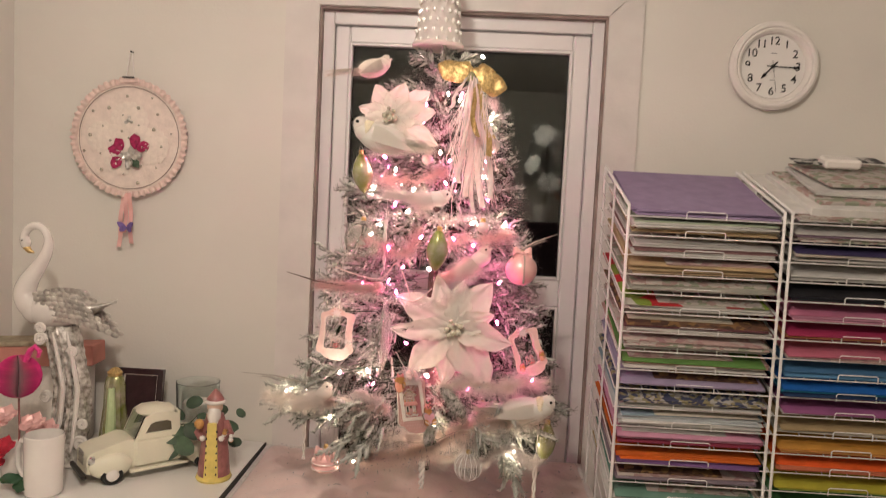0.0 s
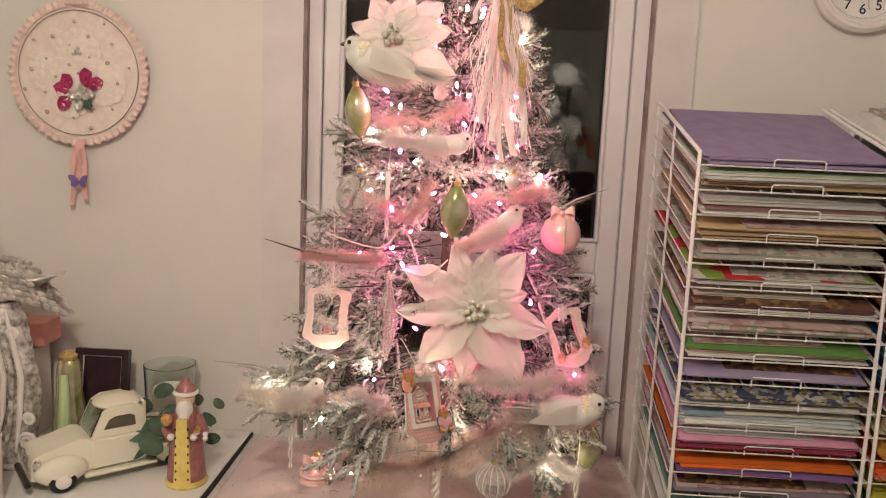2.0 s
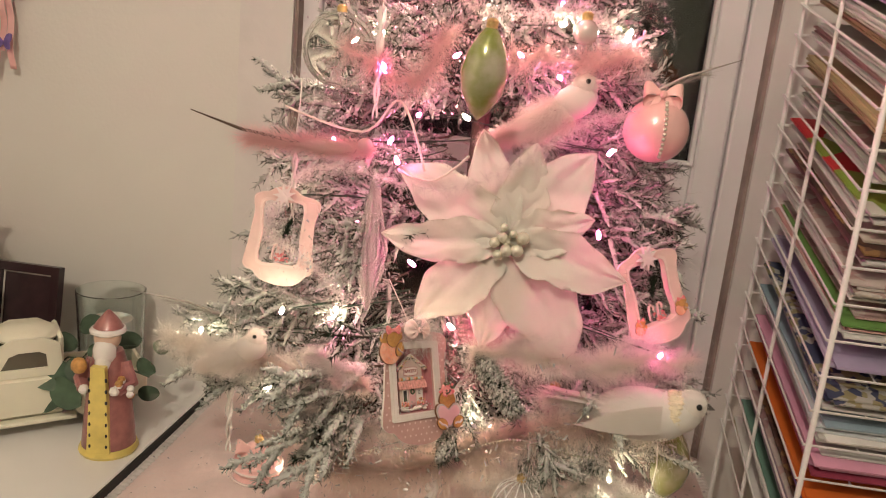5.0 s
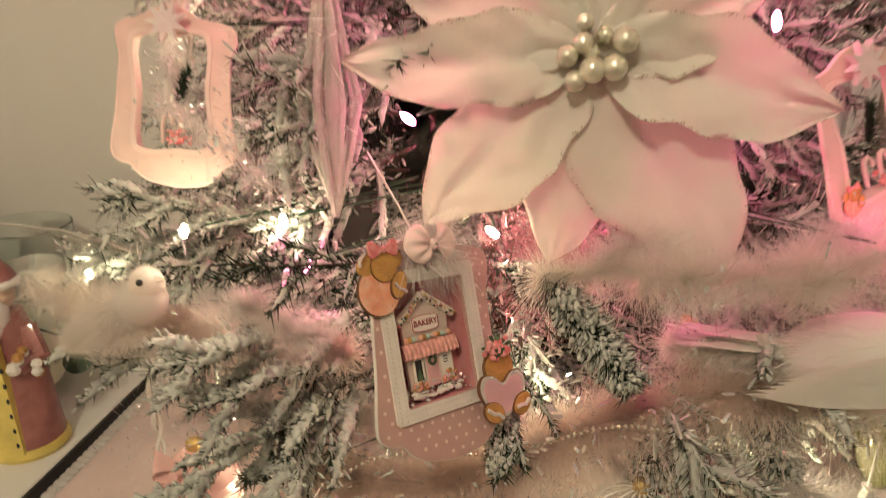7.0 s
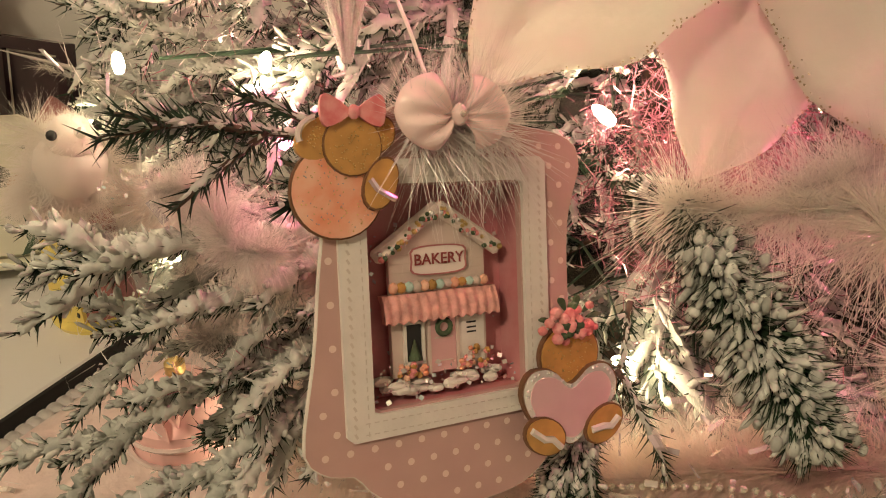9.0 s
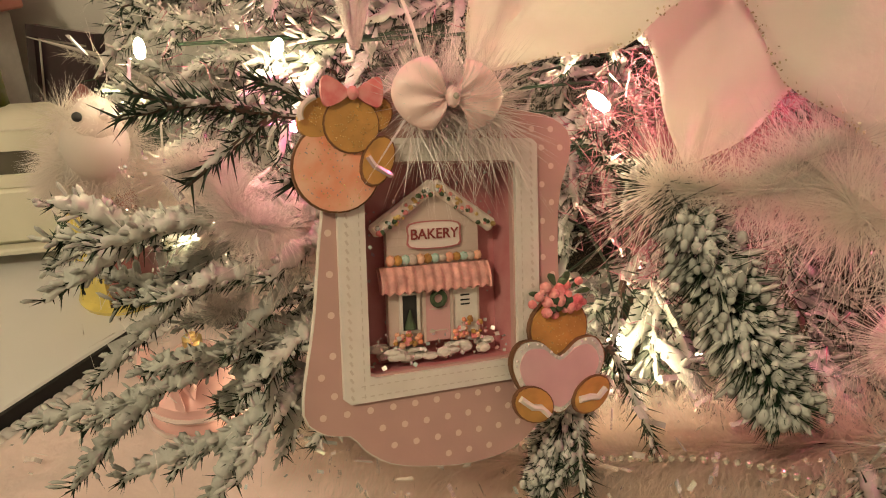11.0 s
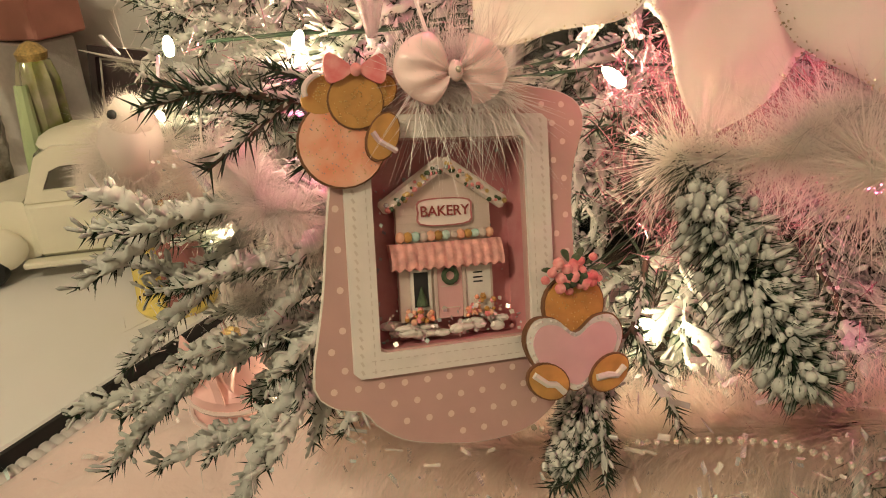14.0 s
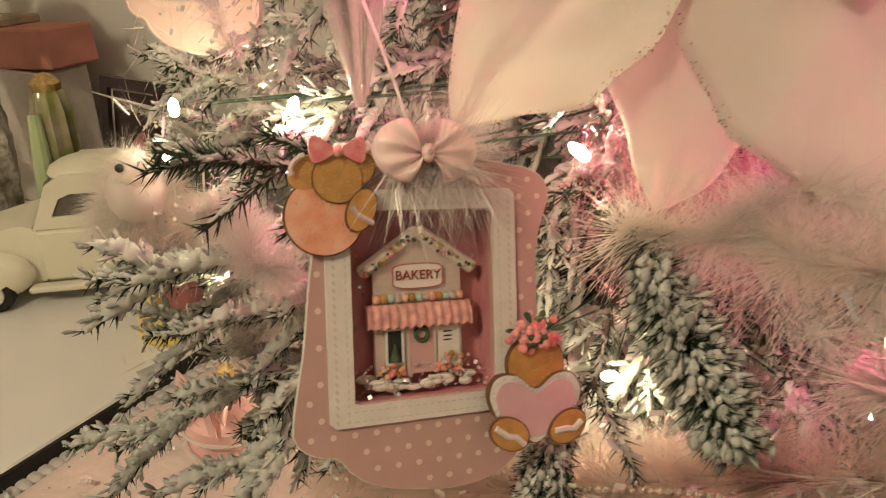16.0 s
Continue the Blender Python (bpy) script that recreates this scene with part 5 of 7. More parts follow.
for i in range(7):
    a = math.pi * i / 7
    part("wire_loop", Shape().tube([(0.0295 * math.cos(t) * math.cos(a) , 0.0295 * math.cos(t) * math.sin(a), 0.0295 * math.sin(t)) for t in np.linspace(0, 2 * math.pi, 28)[:-1]], 0.0006, 5, closed=True), WIRE, wb)


def ribbon_bow(parent, m, w, material, name="bow"):
    """Two loops, a knot and two tails."""
    s = Shape()
    for sg in (-1, 1):
        s.sheet(lambda u, v, sg=sg: (sg * w * math.sin(math.pi * u) * (1.0), (v - 0.5) * w * 0.75 * (0.25 + math.sin(math.pi * u)) + w * 0.25 * math.sin(2 * math.pi * u), w * 0.22 * math.sin(2 * math.pi * u) + 0.001), 16, 4, 0.0006)
        s.sheet(lambda u, v, sg=sg: (sg * (0.15 + 0.45 * u) * w + (v - 0.5) * w * 0.35, -u * w * 1.0, 0.001 + 0.05 * w * math.sin(5 * u)), 8, 2, 0.0006)
    s.ball((0, 0, w * 0.12), (w * 0.2, w * 0.22, w * 0.18), 10)
    return part(name, s, material, parent, "satin ribbon bow", m=m, smooth=70)


g = bauble("gift_ball_ornament", pose(0.280, 1.995, 1.375), round_prof(0.034), PINKSATIN, "pink satin ball ornament with a bow and pearl trim")
ribbon_bow(g, pose(0, -0.012, 0.036, 60), 0.020, PINKSATIN)
s = Shape()
for i in range(18):
    a = -0.2 + 2.6 * i / 17
    s.ball((0.004, -0.0345 * math.sin(a), 0.0345 * math.cos(a)), 0.0022, 8)
part("pearl_trim", s, PEARL, g)
g = bauble("gift_ball_ornament", pose(-0.118, 1.95, 0.950), [(0.0002, -0.026), (0.020, -0.024), (0.028, -0.016), (0.026, -0.010), (0.030, -0.004), (0.028, 0.002), (0.022, 0.006), (0.018, 0.016), (0.012, 0.022), (0.004, 0.026)], PINKSATIN, "ribbed pink glass ornament with a pink bow")
ribbon_bow(g, pose(0, -0.020, 0.022, 70), 0.020, PINKSATIN)
for z in (-0.016, -0.004):
    part("pearl_rim", Shape().tube([(0.0295 * math.cos(t), 0.0295 * math.sin(t), z) for t in np.linspace(0, 2 * math.pi, 25)[:-1]], 0.0016, 6, closed=True), PINKPEARL, g)


def icicle(x, y, z0, z1, label, r=0.0042):
    s, n = Shape(), 60
    for ph in (0, math.pi):
        s.tube([(r * 0.6 * math.cos(ph + 14 * t), r * 0.6 * math.sin(ph + 14 * t), z0 + (z1 - z0) * t) for t in np.linspace(0, 1, n)], [r * 0.75 * (0.25 + 0.75 * t ** 0.5) for t in np.linspace(0, 1, n)], 8)
    s.tube([(0, 0, z1), (0.002, 0.002, z1 + 0.03), (0.0, 0.01, z1 + 0.06)], 0.0008, 5)
    solid("icicle_ornament", s, [SWANWHITE], label, "ornament", pose(x, y, 0), "icicle ornaments")


icicle(-0.178, 2.005, 0.925, 1.045, "twisted white icicle ornament")
icicle(0.330, 1.955, 0.86, 0.985, "twisted white icicle ornament")
icicle(0.090, 1.93, 0.905, 0.968, "short frosted icicle ornament", 0.006)
icicle(-0.01, 1.945, 1.36, 1.47, "thin twisted icicle ornament", 0.0035)
icicle(-0.105, 1.985, 1.23, 1.33, "thin twisted icicle ornament", 0.003)
# long faceted acrylic drop
c = thing("crystal_drop_ornament", pose(-0.004, 1.948, 1.222), "long clear pink acrylic drop ornament", "ornament")
for i in range(7):
    a = 2 * math.pi * i / 7
    part("acrylic_fin", Shape().tube([(0.001 * math.cos(a), 0.001 * math.sin(a), 0.085), (0.010 * math.cos(a), 0.010 * math.sin(a), 0.03), (0.017 * math.cos(a), 0.017 * math.sin(a), 0.0), (0.010 * math.cos(a), 0.010 * math.sin(a), -0.032), (0.001 * math.cos(a), 0.001 * math.sin(a), -0.07)], [0.0012, 0.0022, 0.0026, 0.0024, 0.001], 6), ACRYL, c)
part("core", Shape().lathe([(0.0003, -0.06), (0.005, -0.03), (0.010, 0.0), (0.005, 0.035), (0.0005, 0.08)], 7), ACRYL, c, smooth=0)

# topper: white quilted cone
top = thing("tree_topper", pose(0.071, 2.14, 1.862), "white quilted cone-shaped tree topper", "ornament")
part("cone", Shape().lathe([(0.052, 0.0), (0.055, 0.008), (0.050, 0.03), (0.043, 0.08), (0.036, 0.13), (0.026, 0.19), (0.012, 0.235), (0.0005, 0.245)], 40, 0, None, 0.03, 10), LACE, top)
s = Shape()
for row in range(9):
    for i in range(16):
        a = 2 * math.pi * (i + 0.5 * (row % 2)) / 16
        z = 0.012 + 0.022 * row
        r = 0.053 - 0.19 * z * 0.9 / 1.9 - (0.0 if z < 0.13 else (z - 0.13) * 0.12)
        s.ball((r * math.cos(a), r * math.sin(a), z), (0.005, 0.005, 0.006), 6)
part("quilted_tuft", s, SWANWHITE, top)
part("brim", Shape().tube([(0.054 * math.cos(t), 0.054 * math.sin(t), 0.004) for t in np.linspace(0, 2 * math.pi, 41)[:-1]], 0.006, 8, closed=True), FLUFF, top)

BLUSHLACE = mat("blush_lace", (0.92, 0.73, 0.71), 0.7, vary=0.08, scale=90, sub=0.2)
# gold bow with white and gold streamers
bow = thing("gold_bow", frame_of((0.152, 2.0, 1.775), (0.05, -0.97, 0.2)), "gold glitter leaf bow with white lace and gold streamers", "bow")
for ang, ln in ((158, 0.078), (-12, 0.080), (20, 0.055), (140, 0.05)):
    part("gold_leaf", Shape().sheet(petal_fn(ln, 0.024, 0.15, 0.2, 0.1, ang), 14, 6, 0.0007), GOLD, bow, m=Matrix.Rotation(radians(ang), 4, "Z"), smooth=80)
part("knot", Shape().ball((0, 0, 0.008), (0.010, 0.012, 0.009), 12), GREENGLASS, bow)
for n, (x0, x1, ln, w, mt) in enumerate(((-0.004, -0.045, 0.09, 0.010, LACE), (0.0, 0.0, 0.27, 0.013, BLUSHLACE), (0.006, 0.025, 0.29, 0.014, BLUSHLACE), (0.01, 0.045, 0.27, 0.012, LACE), (0.002, -0.018, 0.24, 0.012, LACE),
                                      (0.004, 0.008, 0.15, 0.013, GOLD), (0.010, 0.040, 0.19, 0.014, GOLD), (0.002, 0.012, 0.30, 0.010, LACE))):
    part("streamer", Shape().sheet(lambda u, v: (x0 + (x1 - x0) * u ** 0.7 + (v - 0.5) * w * (0.55 + 0.3 * u) + 0.005 * math.sin(9 * u + 2.3 * n) * u, -ln * u, 0.010 + 0.02 * u + 0.006 * math.sin(7 * u + n) + 0.004 * math.sin(20 * u + 5 * v) - 0.0012 * n + 0.04 * u * u + (0.022 * u if mt is GOLD else 0.0)), 26, 4, 0.0004), mt, bow, smooth=80)
s = Shape()
for i in range(130):
    x = rng.uniform(-0.040, 0.055)
    z0 = rng.uniform(0.02, 0.14)
    ln = rng.uniform(0.10, 0.17)
    s.tube([(x * 0.5 + 0.004, -z0, 0.02), (x * 0.8 + rng.normal(0, 0.006), -z0 - ln * 0.5, 0.028 + rng.uniform(0, 0.025)), (x + rng.normal(0, 0.006), -z0 - ln, 0.04 + rng.uniform(0, 0.03))], 0.0006, 4)
tagged(part("fringe", s, BLUSHLACE, bow, "thin pinkish white lace fringe"), kind="stuff")
# pale cords and a bead string draped across
for n, pts_ in enumerate((((-0.12, 1.99, 1.36), (-0.02, 1.935, 1.345), (0.02, 1.925, 1.38), (0.05, 1.93, 1.31)), ((0.02, 1.94, 1.31), (0.06, 1.925, 1.305), (0.095, 1.92, 1.335)))):
    fine = smooth_loop(list(pts_) + list(reversed(pts_))[1:-1], 8)[: 8 * (len(pts_) - 1)]
    solid("ribbon_cord", Shape().tube(fine, 0.0013, 6), [mat("pale_cord", (0.85, 0.68, 0.64), 0.6)], "thin pale pink ribbon cord draped over branches", "ribbon", group="ribbon cords")


# ---- shadow box ornaments ----
OUT = [(-44.5, -35), (-44.3, -42.5), (-38, -47.5), (-31, -49), (-27, -54), (-18, -60), (-2.5, -63.5), (10, -64.5), (22.8, -62.7), (32, -57), (36, -51.5), (43, -48), (47, -42), (46, -34), (43.5, -22),
       (42, -5), (42.2, 14.8), (44, 25), (47.4, 34.7), (46, 42), (39, 46), (30, 47.5), (20.6, 49.5), (14, 54), (5, 57), (-5, 57), (-14, 54), (-21, 50), (-32, 47.5), (-38.5, 43), (-38.5, 35), (-36.5, 24), (-38.5, 6.5), (-40.5, -12), (-43, -26)]


def rect(a, b):
    return [(-a, -b), (a, -b), (a, b), (-a, b)]


PALECARD = mat("pale_pink_card", (0.74, 0.53, 0.48), 0.6, vary=0.05, scale=60)
PALERIM = mat("pale_rim_card", (0.78, 0.59, 0.54), 0.55, vary=0.04, scale=60)


def shadow_box(m, label, inside="house"):
    """A card picture box about 12 cm high; local millimetres, x right, y up, z ahead."""
    b = thing("shadow_box_ornament", m, label, "ornament", "shadow box ornaments")

    def p(name, s, mats, lab="", smooth=35, up=None):
        s.v = [(x * 0.001, y * 0.001, z * 0.001) for x, y, z in s.v]
        return part(name, s, mats, up or b, lab, smooth=smooth)

    o, i = radial(smooth_loop(OUT, 4)), radial(rect(24.7, 31.5))
    if inside != "house":
        i = radial(smooth_loop([(-26, -36), (0, -38), (26, -36), (25, 0), (26, 37), (0, 38), (-26, 37), (-25, 0)], 3))
        p("front_board", Shape().ring(o, i, -3.0, 0.0), PALECARD, "pale pink card front")
        p("board_edge", Shape().ring([(x * 1.006, y * 1.006) for x, y in o], [(x * 0.985, y * 0.985) for x, y in o], -3.4, 0.5), PALERIM, "raised rim")
        p("inner_rim", Shape().ring([(x * 1.10, y * 1.07) for x, y in i], [(x * 0.98, y * 0.985) for x, y in i], -4.0, 0.9), PALERIM, "raised inner rim")
        p("side_wall", Shape().ring([(x * 1.08, y * 1.05) for x, y in i], [(x * 1.02, y * 1.01) for x, y in i], -13.0, -3.0), PALERIM)
        for dx in (-9, 4):
            pts_ = [(dx, -34, -5), (dx + 0.5, -22, -5), (dx + 2, -16, -5), (dx + 5, -15, -5), (dx + 7.5, -18, -5), (dx + 7.5, -22, -5)]
            p("candy_cane", Shape().tube(pts_, 1.8, 8), DOTWHITE)
        s = Shape()
        for n in range(22):
            s.ball((4 + rng.uniform(-9, 9), -31 + rng.uniform(-4, 6), -2), rng.uniform(1.1, 1.9), 8)
        p("berry_cluster", s, ROSE)
        s = Shape()
        fuzz(s, [(2, -6, -8), (10, 16, -8)], 300, 9.0, 0.5, 0, (0.2, 0.5, 0.2))
        p("pine_sprig", s, NEEDLE)
        return b
    board = p("front_board", Shape().ring(o, i, -2.2, 0.0), CARDPINK, "pink polka-dot card front")
    p("board_edge", Shape().ring([(x * 1.006, y * 1.006) for x, y in o], [(x * 0.992, y * 0.992) for x, y in o], -2.6, -0.4), CARDWHITE)
    s = Shape()
    inside_out = lambda x, y: math.hypot(x, y) < 0.955 * math.hypot(*o[int((math.atan2(y, x) % (2 * math.pi)) / (2 * math.pi) * 120) % 120])
    for r in range(-11, 11):
        for q in range(-8, 9):
            x, y = q * 7.2 + (3.6 if r % 2 else 0), r * 6.0
            if inside_out(x, y) and not (abs(x) < 35 and abs(y) < 40.5):
                s.prism(disc(x, y, 1.05, 10), 0.0, 0.12)
    p("polka_dot", s, DOTWHITE)
    p("white_frame", Shape().ring(radial(rect(33.5, 39.0)), radial(rect(25.3, 32.1)), 0.0, 1.5), CARDWHITE, "white embossed inner frame")
    # embossed stitches as thin bars, the relief's shade put into their darker colour
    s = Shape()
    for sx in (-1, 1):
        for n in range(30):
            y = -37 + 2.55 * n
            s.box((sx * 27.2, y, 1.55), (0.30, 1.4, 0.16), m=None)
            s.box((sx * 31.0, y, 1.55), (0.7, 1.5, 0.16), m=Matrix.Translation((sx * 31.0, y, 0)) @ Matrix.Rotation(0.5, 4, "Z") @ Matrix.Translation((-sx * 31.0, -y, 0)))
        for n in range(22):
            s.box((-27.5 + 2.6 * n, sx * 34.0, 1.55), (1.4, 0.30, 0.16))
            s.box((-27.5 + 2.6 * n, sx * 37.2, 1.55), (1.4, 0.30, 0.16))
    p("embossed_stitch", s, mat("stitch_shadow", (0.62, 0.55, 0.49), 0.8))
    p("backing", Shape().box((0, 0, -13.5), (53, 66, 1.0)), BURGUNDY, "rose patterned backing")
    for c_, sz in (((-25.6, 0, -7.6), (1.6, 66, 10.6)), ((25.6, 0, -7.6), (1.6, 66, 10.6)), ((0, 32.4, -7.6), (49.4, 1.6, 10.6)), ((0, -32.4, -7.6), (49.4, 1.6, 10.6))):
        p("side_wall", Shape().box(c_, sz), BURGUNDY)
    if inside == "house":
        hs = p("paper_house", Shape().prism([(-15.8, -25), (15.8, -25), (15.8, 12.5), (0, 22.5), (-15.8, 12.5)], -9.0, -7.0), SIDING, "cream card bakery house")
        s = Shape()
        for n in range(9):
            s.box((0, -7 + n * 2.6, -6.95), (30.6, 0.25, 0.2))
        p("siding_line", s, mat("siding_groove", (0.58, 0.46, 0.40), 0.8), up=hs)
        for sx in (-1, 1):
            s = Shape().box((0, 0, -6.0), (25.5, 4.6, 2.4), m=Matrix.Translation((sx * 10.2, 18.0, 0)) @ Matrix.Rotation(-sx * 0.60, 4, "Z"), bevel=0.9)
            roof = p("roof_slope", s, mat("snow_roof_card", (0.74, 0.62, 0.56), 0.6, vary=0.1, scale=300), up=hs)
            s = Shape()
            for n in range(34):
                t = rng.uniform(-12, 12)
                q = Matrix.Translation((sx * 10.2, 18.0, 0)) @ Matrix.Rotation(-sx * 0.60, 4, "Z") @ Vector((t, rng.uniform(-2.4, 0.6), -4.7))
                s.ball(q, rng.uniform(0.5, 1.0), 6, int(rng.integers(4)))
            tagged(p("roof_garland", s, [DKGREEN, GOLD, ROSE, GLITTER], up=hs), kind="stuff")
        sg = p("sign", Shape().prism(smooth_loop([(-8.4, 5.6), (0, 4.8), (8.4, 5.6), (8.9, 9.2), (8.4, 12.8), (0, 13.6), (-8.4, 12.8), (-8.9, 9.2)], 3), -7.0, -6.2), mat("sign_card", (0.80, 0.70, 0.65), 0.6), "small sign reading BAKERY", up=hs)
        rim = smooth_loop([(-8.4, 5.6), (0, 4.8), (8.4, 5.6), (8.9, 9.2), (8.4, 12.8), (0, 13.6), (-8.4, 12.8), (-8.9, 9.2)], 3)
        p("sign_rim", Shape().ring([(x * 1.02, (y - 9.2) * 1.03 + 9.2) for x, y in rim], [(x * 0.96, (y - 9.2) * 0.93 + 9.2) for x, y in rim], -6.3, -6.0), mat("sign_line", (0.45, 0.16, 0.16), 0.6), up=hs)
        cu = bpy.data.curves.new("sign_text", "FONT")
        cu.body, cu.size, cu.align_x, cu.align_y, cu.extrude, cu.offset = "BAKERY", 0.0046, "CENTER", "CENTER", 0.0001, 0.00006
        cu.materials.append(mat("sign_ink", (0.28, 0.05, 0.05), 0.6))
        txt = new("sign_text", cu)
        txt.parent, txt.matrix_basis = hs, pose(0, 0.0094, -0.0059)
        s = Shape().sheet(lambda u, v: (-18.8 + 37.6 * u, -8.2 + 8.0 * v + 0.5 * math.sin(u * 75) * (1 - v), -3.2 + 0.2 * math.sin(u * 75) - 2.6 * v ** 2), 120, 8, 3.0)
        p("awning", s, AWNING, "coral glitter awning", up=hs)
        s = Shape()
        for n in range(13):
            s.ball((-15 + 2.5 * n, 1.8, -6.0), (1.6, rng.uniform(1.2, 2.0), 1.2), 8, n % 4)
        tagged(p("icing_trim", s, [COOKIE, GINGER, mat("mint_icing", (0.45, 0.62, 0.56), 0.5), SIDING], up=hs), kind="stuff")
        p("door", Shape().box((0.6, -16.5, -6.6), (8.6, 16.6, 0.9), bevel=0.2), mat("pink_door_card", (0.70, 0.40, 0.40), 0.6), "pink door", up=hs)
        s = Shape()
        for sx in (-1, 1):
            s.box((0.6 + sx * 4.8, -16.5, -6.4), (1.0, 17.2, 1.2))
        s.box((0.6, -14.5, -6.1), (6.0, 0.35, 0.2))
        s.box((0.6, -21.5, -6.1), (6.0, 0.35, 0.2))
        p("door_frame", s, SIDING, up=hs)
        p("wreath", Shape().tube([(0.6 + 2.2 * math.cos(t), -11.2 + 2.2 * math.sin(t), -5.6) for t in np.linspace(0, 2 * math.pi, 15)[:-1]], 0.85, 6, closed=True), DKGREEN, up=hs)
        p("window_glass", Shape().box((-9.0, -15.0, -6.8), (5.0, 11.0, 0.6)), INK, up=hs)
        p("window_tree", Shape().lathe([(2.0, 0), (0.2, 6.0)], 9, 0, pose(-9.0, -20, -6.0, -90)), DKGREEN, up=hs)
        s = Shape()
        for x in (-11.9, -6.1):
            s.box((x, -15, -6.4), (0.9, 12.6, 1.0))
        for y in (-21, -9):
            s.box((-9, y, -6.4), (6.7, 0.9, 1.0))
        p("window_frame", s, CARDWHITE, up=hs)
        p("shop_panel", Shape().box((10.6, -16.0, -6.8), (8.6, 15.0, 0.5)), CARDWHITE, up=hs)
        s = Shape()
        for y in (-11, -12.6, -14.0):
            s.box((10.4, y, -6.5), (3.2, 0.5, 0.2))
        p("menu_bar", s, INK, up=hs)
        s = Shape()
        for n in range(22):
            s.ball((rng.uniform(-15, -6), rng.uniform(-25, -21), -5.2), rng.uniform(0.7, 1.3), 6, n % 3)
            s.ball((rng.uniform(5.5, 15), rng.uniform(-25, -18.5), -5.2), rng.uniform(0.6, 1.2), 6, n % 3)
        tagged(p("planting", s, [COOKIE, ROSE, GINGER], up=hs), kind="stuff")
        s = Shape()
        for n in range(26):
            s.ball((rng.uniform(-20, 19), rng.uniform(-29.5, -25.5), rng.uniform(-11, -3)), (rng.uniform(2, 4), rng.uniform(1, 1.8), 2), 8)
        tagged(p("snow_drift", s, CARDWHITE), kind="stuff")
    s = Shape()
    for n in range(150):
        x, y = (rng.uniform(-24, 24), rng.uniform(-31, -20)) if n % 3 else (rng.uniform(-24, 24), rng.uniform(-30, 30))
        w = rng.uniform(0.25, 0.75)
        M = Matrix.Translation((x, y, rng.uniform(-12, -1.5) if y < -20 else -12.7)) @ Euler(rng.uniform(-0.8, 0.8, 3)).to_matrix().to_4x4()
        s.add([(-w, -w, 0), (w, -w, 0), (w, w, 0), (-w, w, 0)], [(0, 1, 2, 3)], 0, M)
    p("glitter_flake", s, GLITTER, smooth=0)
    s = Shape()
    fuzz(s, [(-12, 46, 3), (4, 48, 4), (20, 45, 3)], 300, 24.0, 0.16, 0, (0.1, -0.85, 0.10))
    fuzz(s, [(-12, 49, 2), (16, 50, 2)], 1100, 26.0, 0.14, 0, (0.05, 0.25, 0.0))
    fuzz(s, [(-4, 48, 4), (10, 48, 4)], 300, 32.0, 0.14, 0, (0.0, 0.0, 0.2))
    tagged(p("tinsel_tuft", s, TINSEL, "tuft of clear iridescent tinsel", 0), kind="stuff")
    s = Shape()
    for sg in (-1, 1):
        def loop(u, v, sg=sg):
            a = (v - 0.5) * 2.3
            r = (17.0 - 3.5 * abs(a) ** 1.5) * u ** 0.9
            return (-2 + sg * (0.6 + r * math.cos(a)), 50 + 0.9 * r * math.sin(a) + 1.0 * u, 11.0 + 3.2 * math.sin(math.pi * u) ** 0.8 + 0.9 * math.sin(9.5 * a + sg) * math.sin(math.pi * min(1.0, 0.15 + u * 0.8)))
        s.sheet(loop, 14, 36, 0.5)
    s.ball((-2, 50, 13.4), (2.3, 3.2, 2.0), 12)
    sat = p("bow", s, mat("blush_satin", (0.88, 0.66, 0.63), 0.30, vary=0.05, scale=200, coat=0.3), "pale pink satin bow", 70)
    p("bow_gem", Shape().ball((-2, 50, 15.6), 1.0, 8), PEARL, up=sat)
    p("hanging_ribbon", Shape().tube([(-2, 54, 0), (-6, 75, -6), (-14, 105, -14)], 0.6, 5), LACE)
    return b


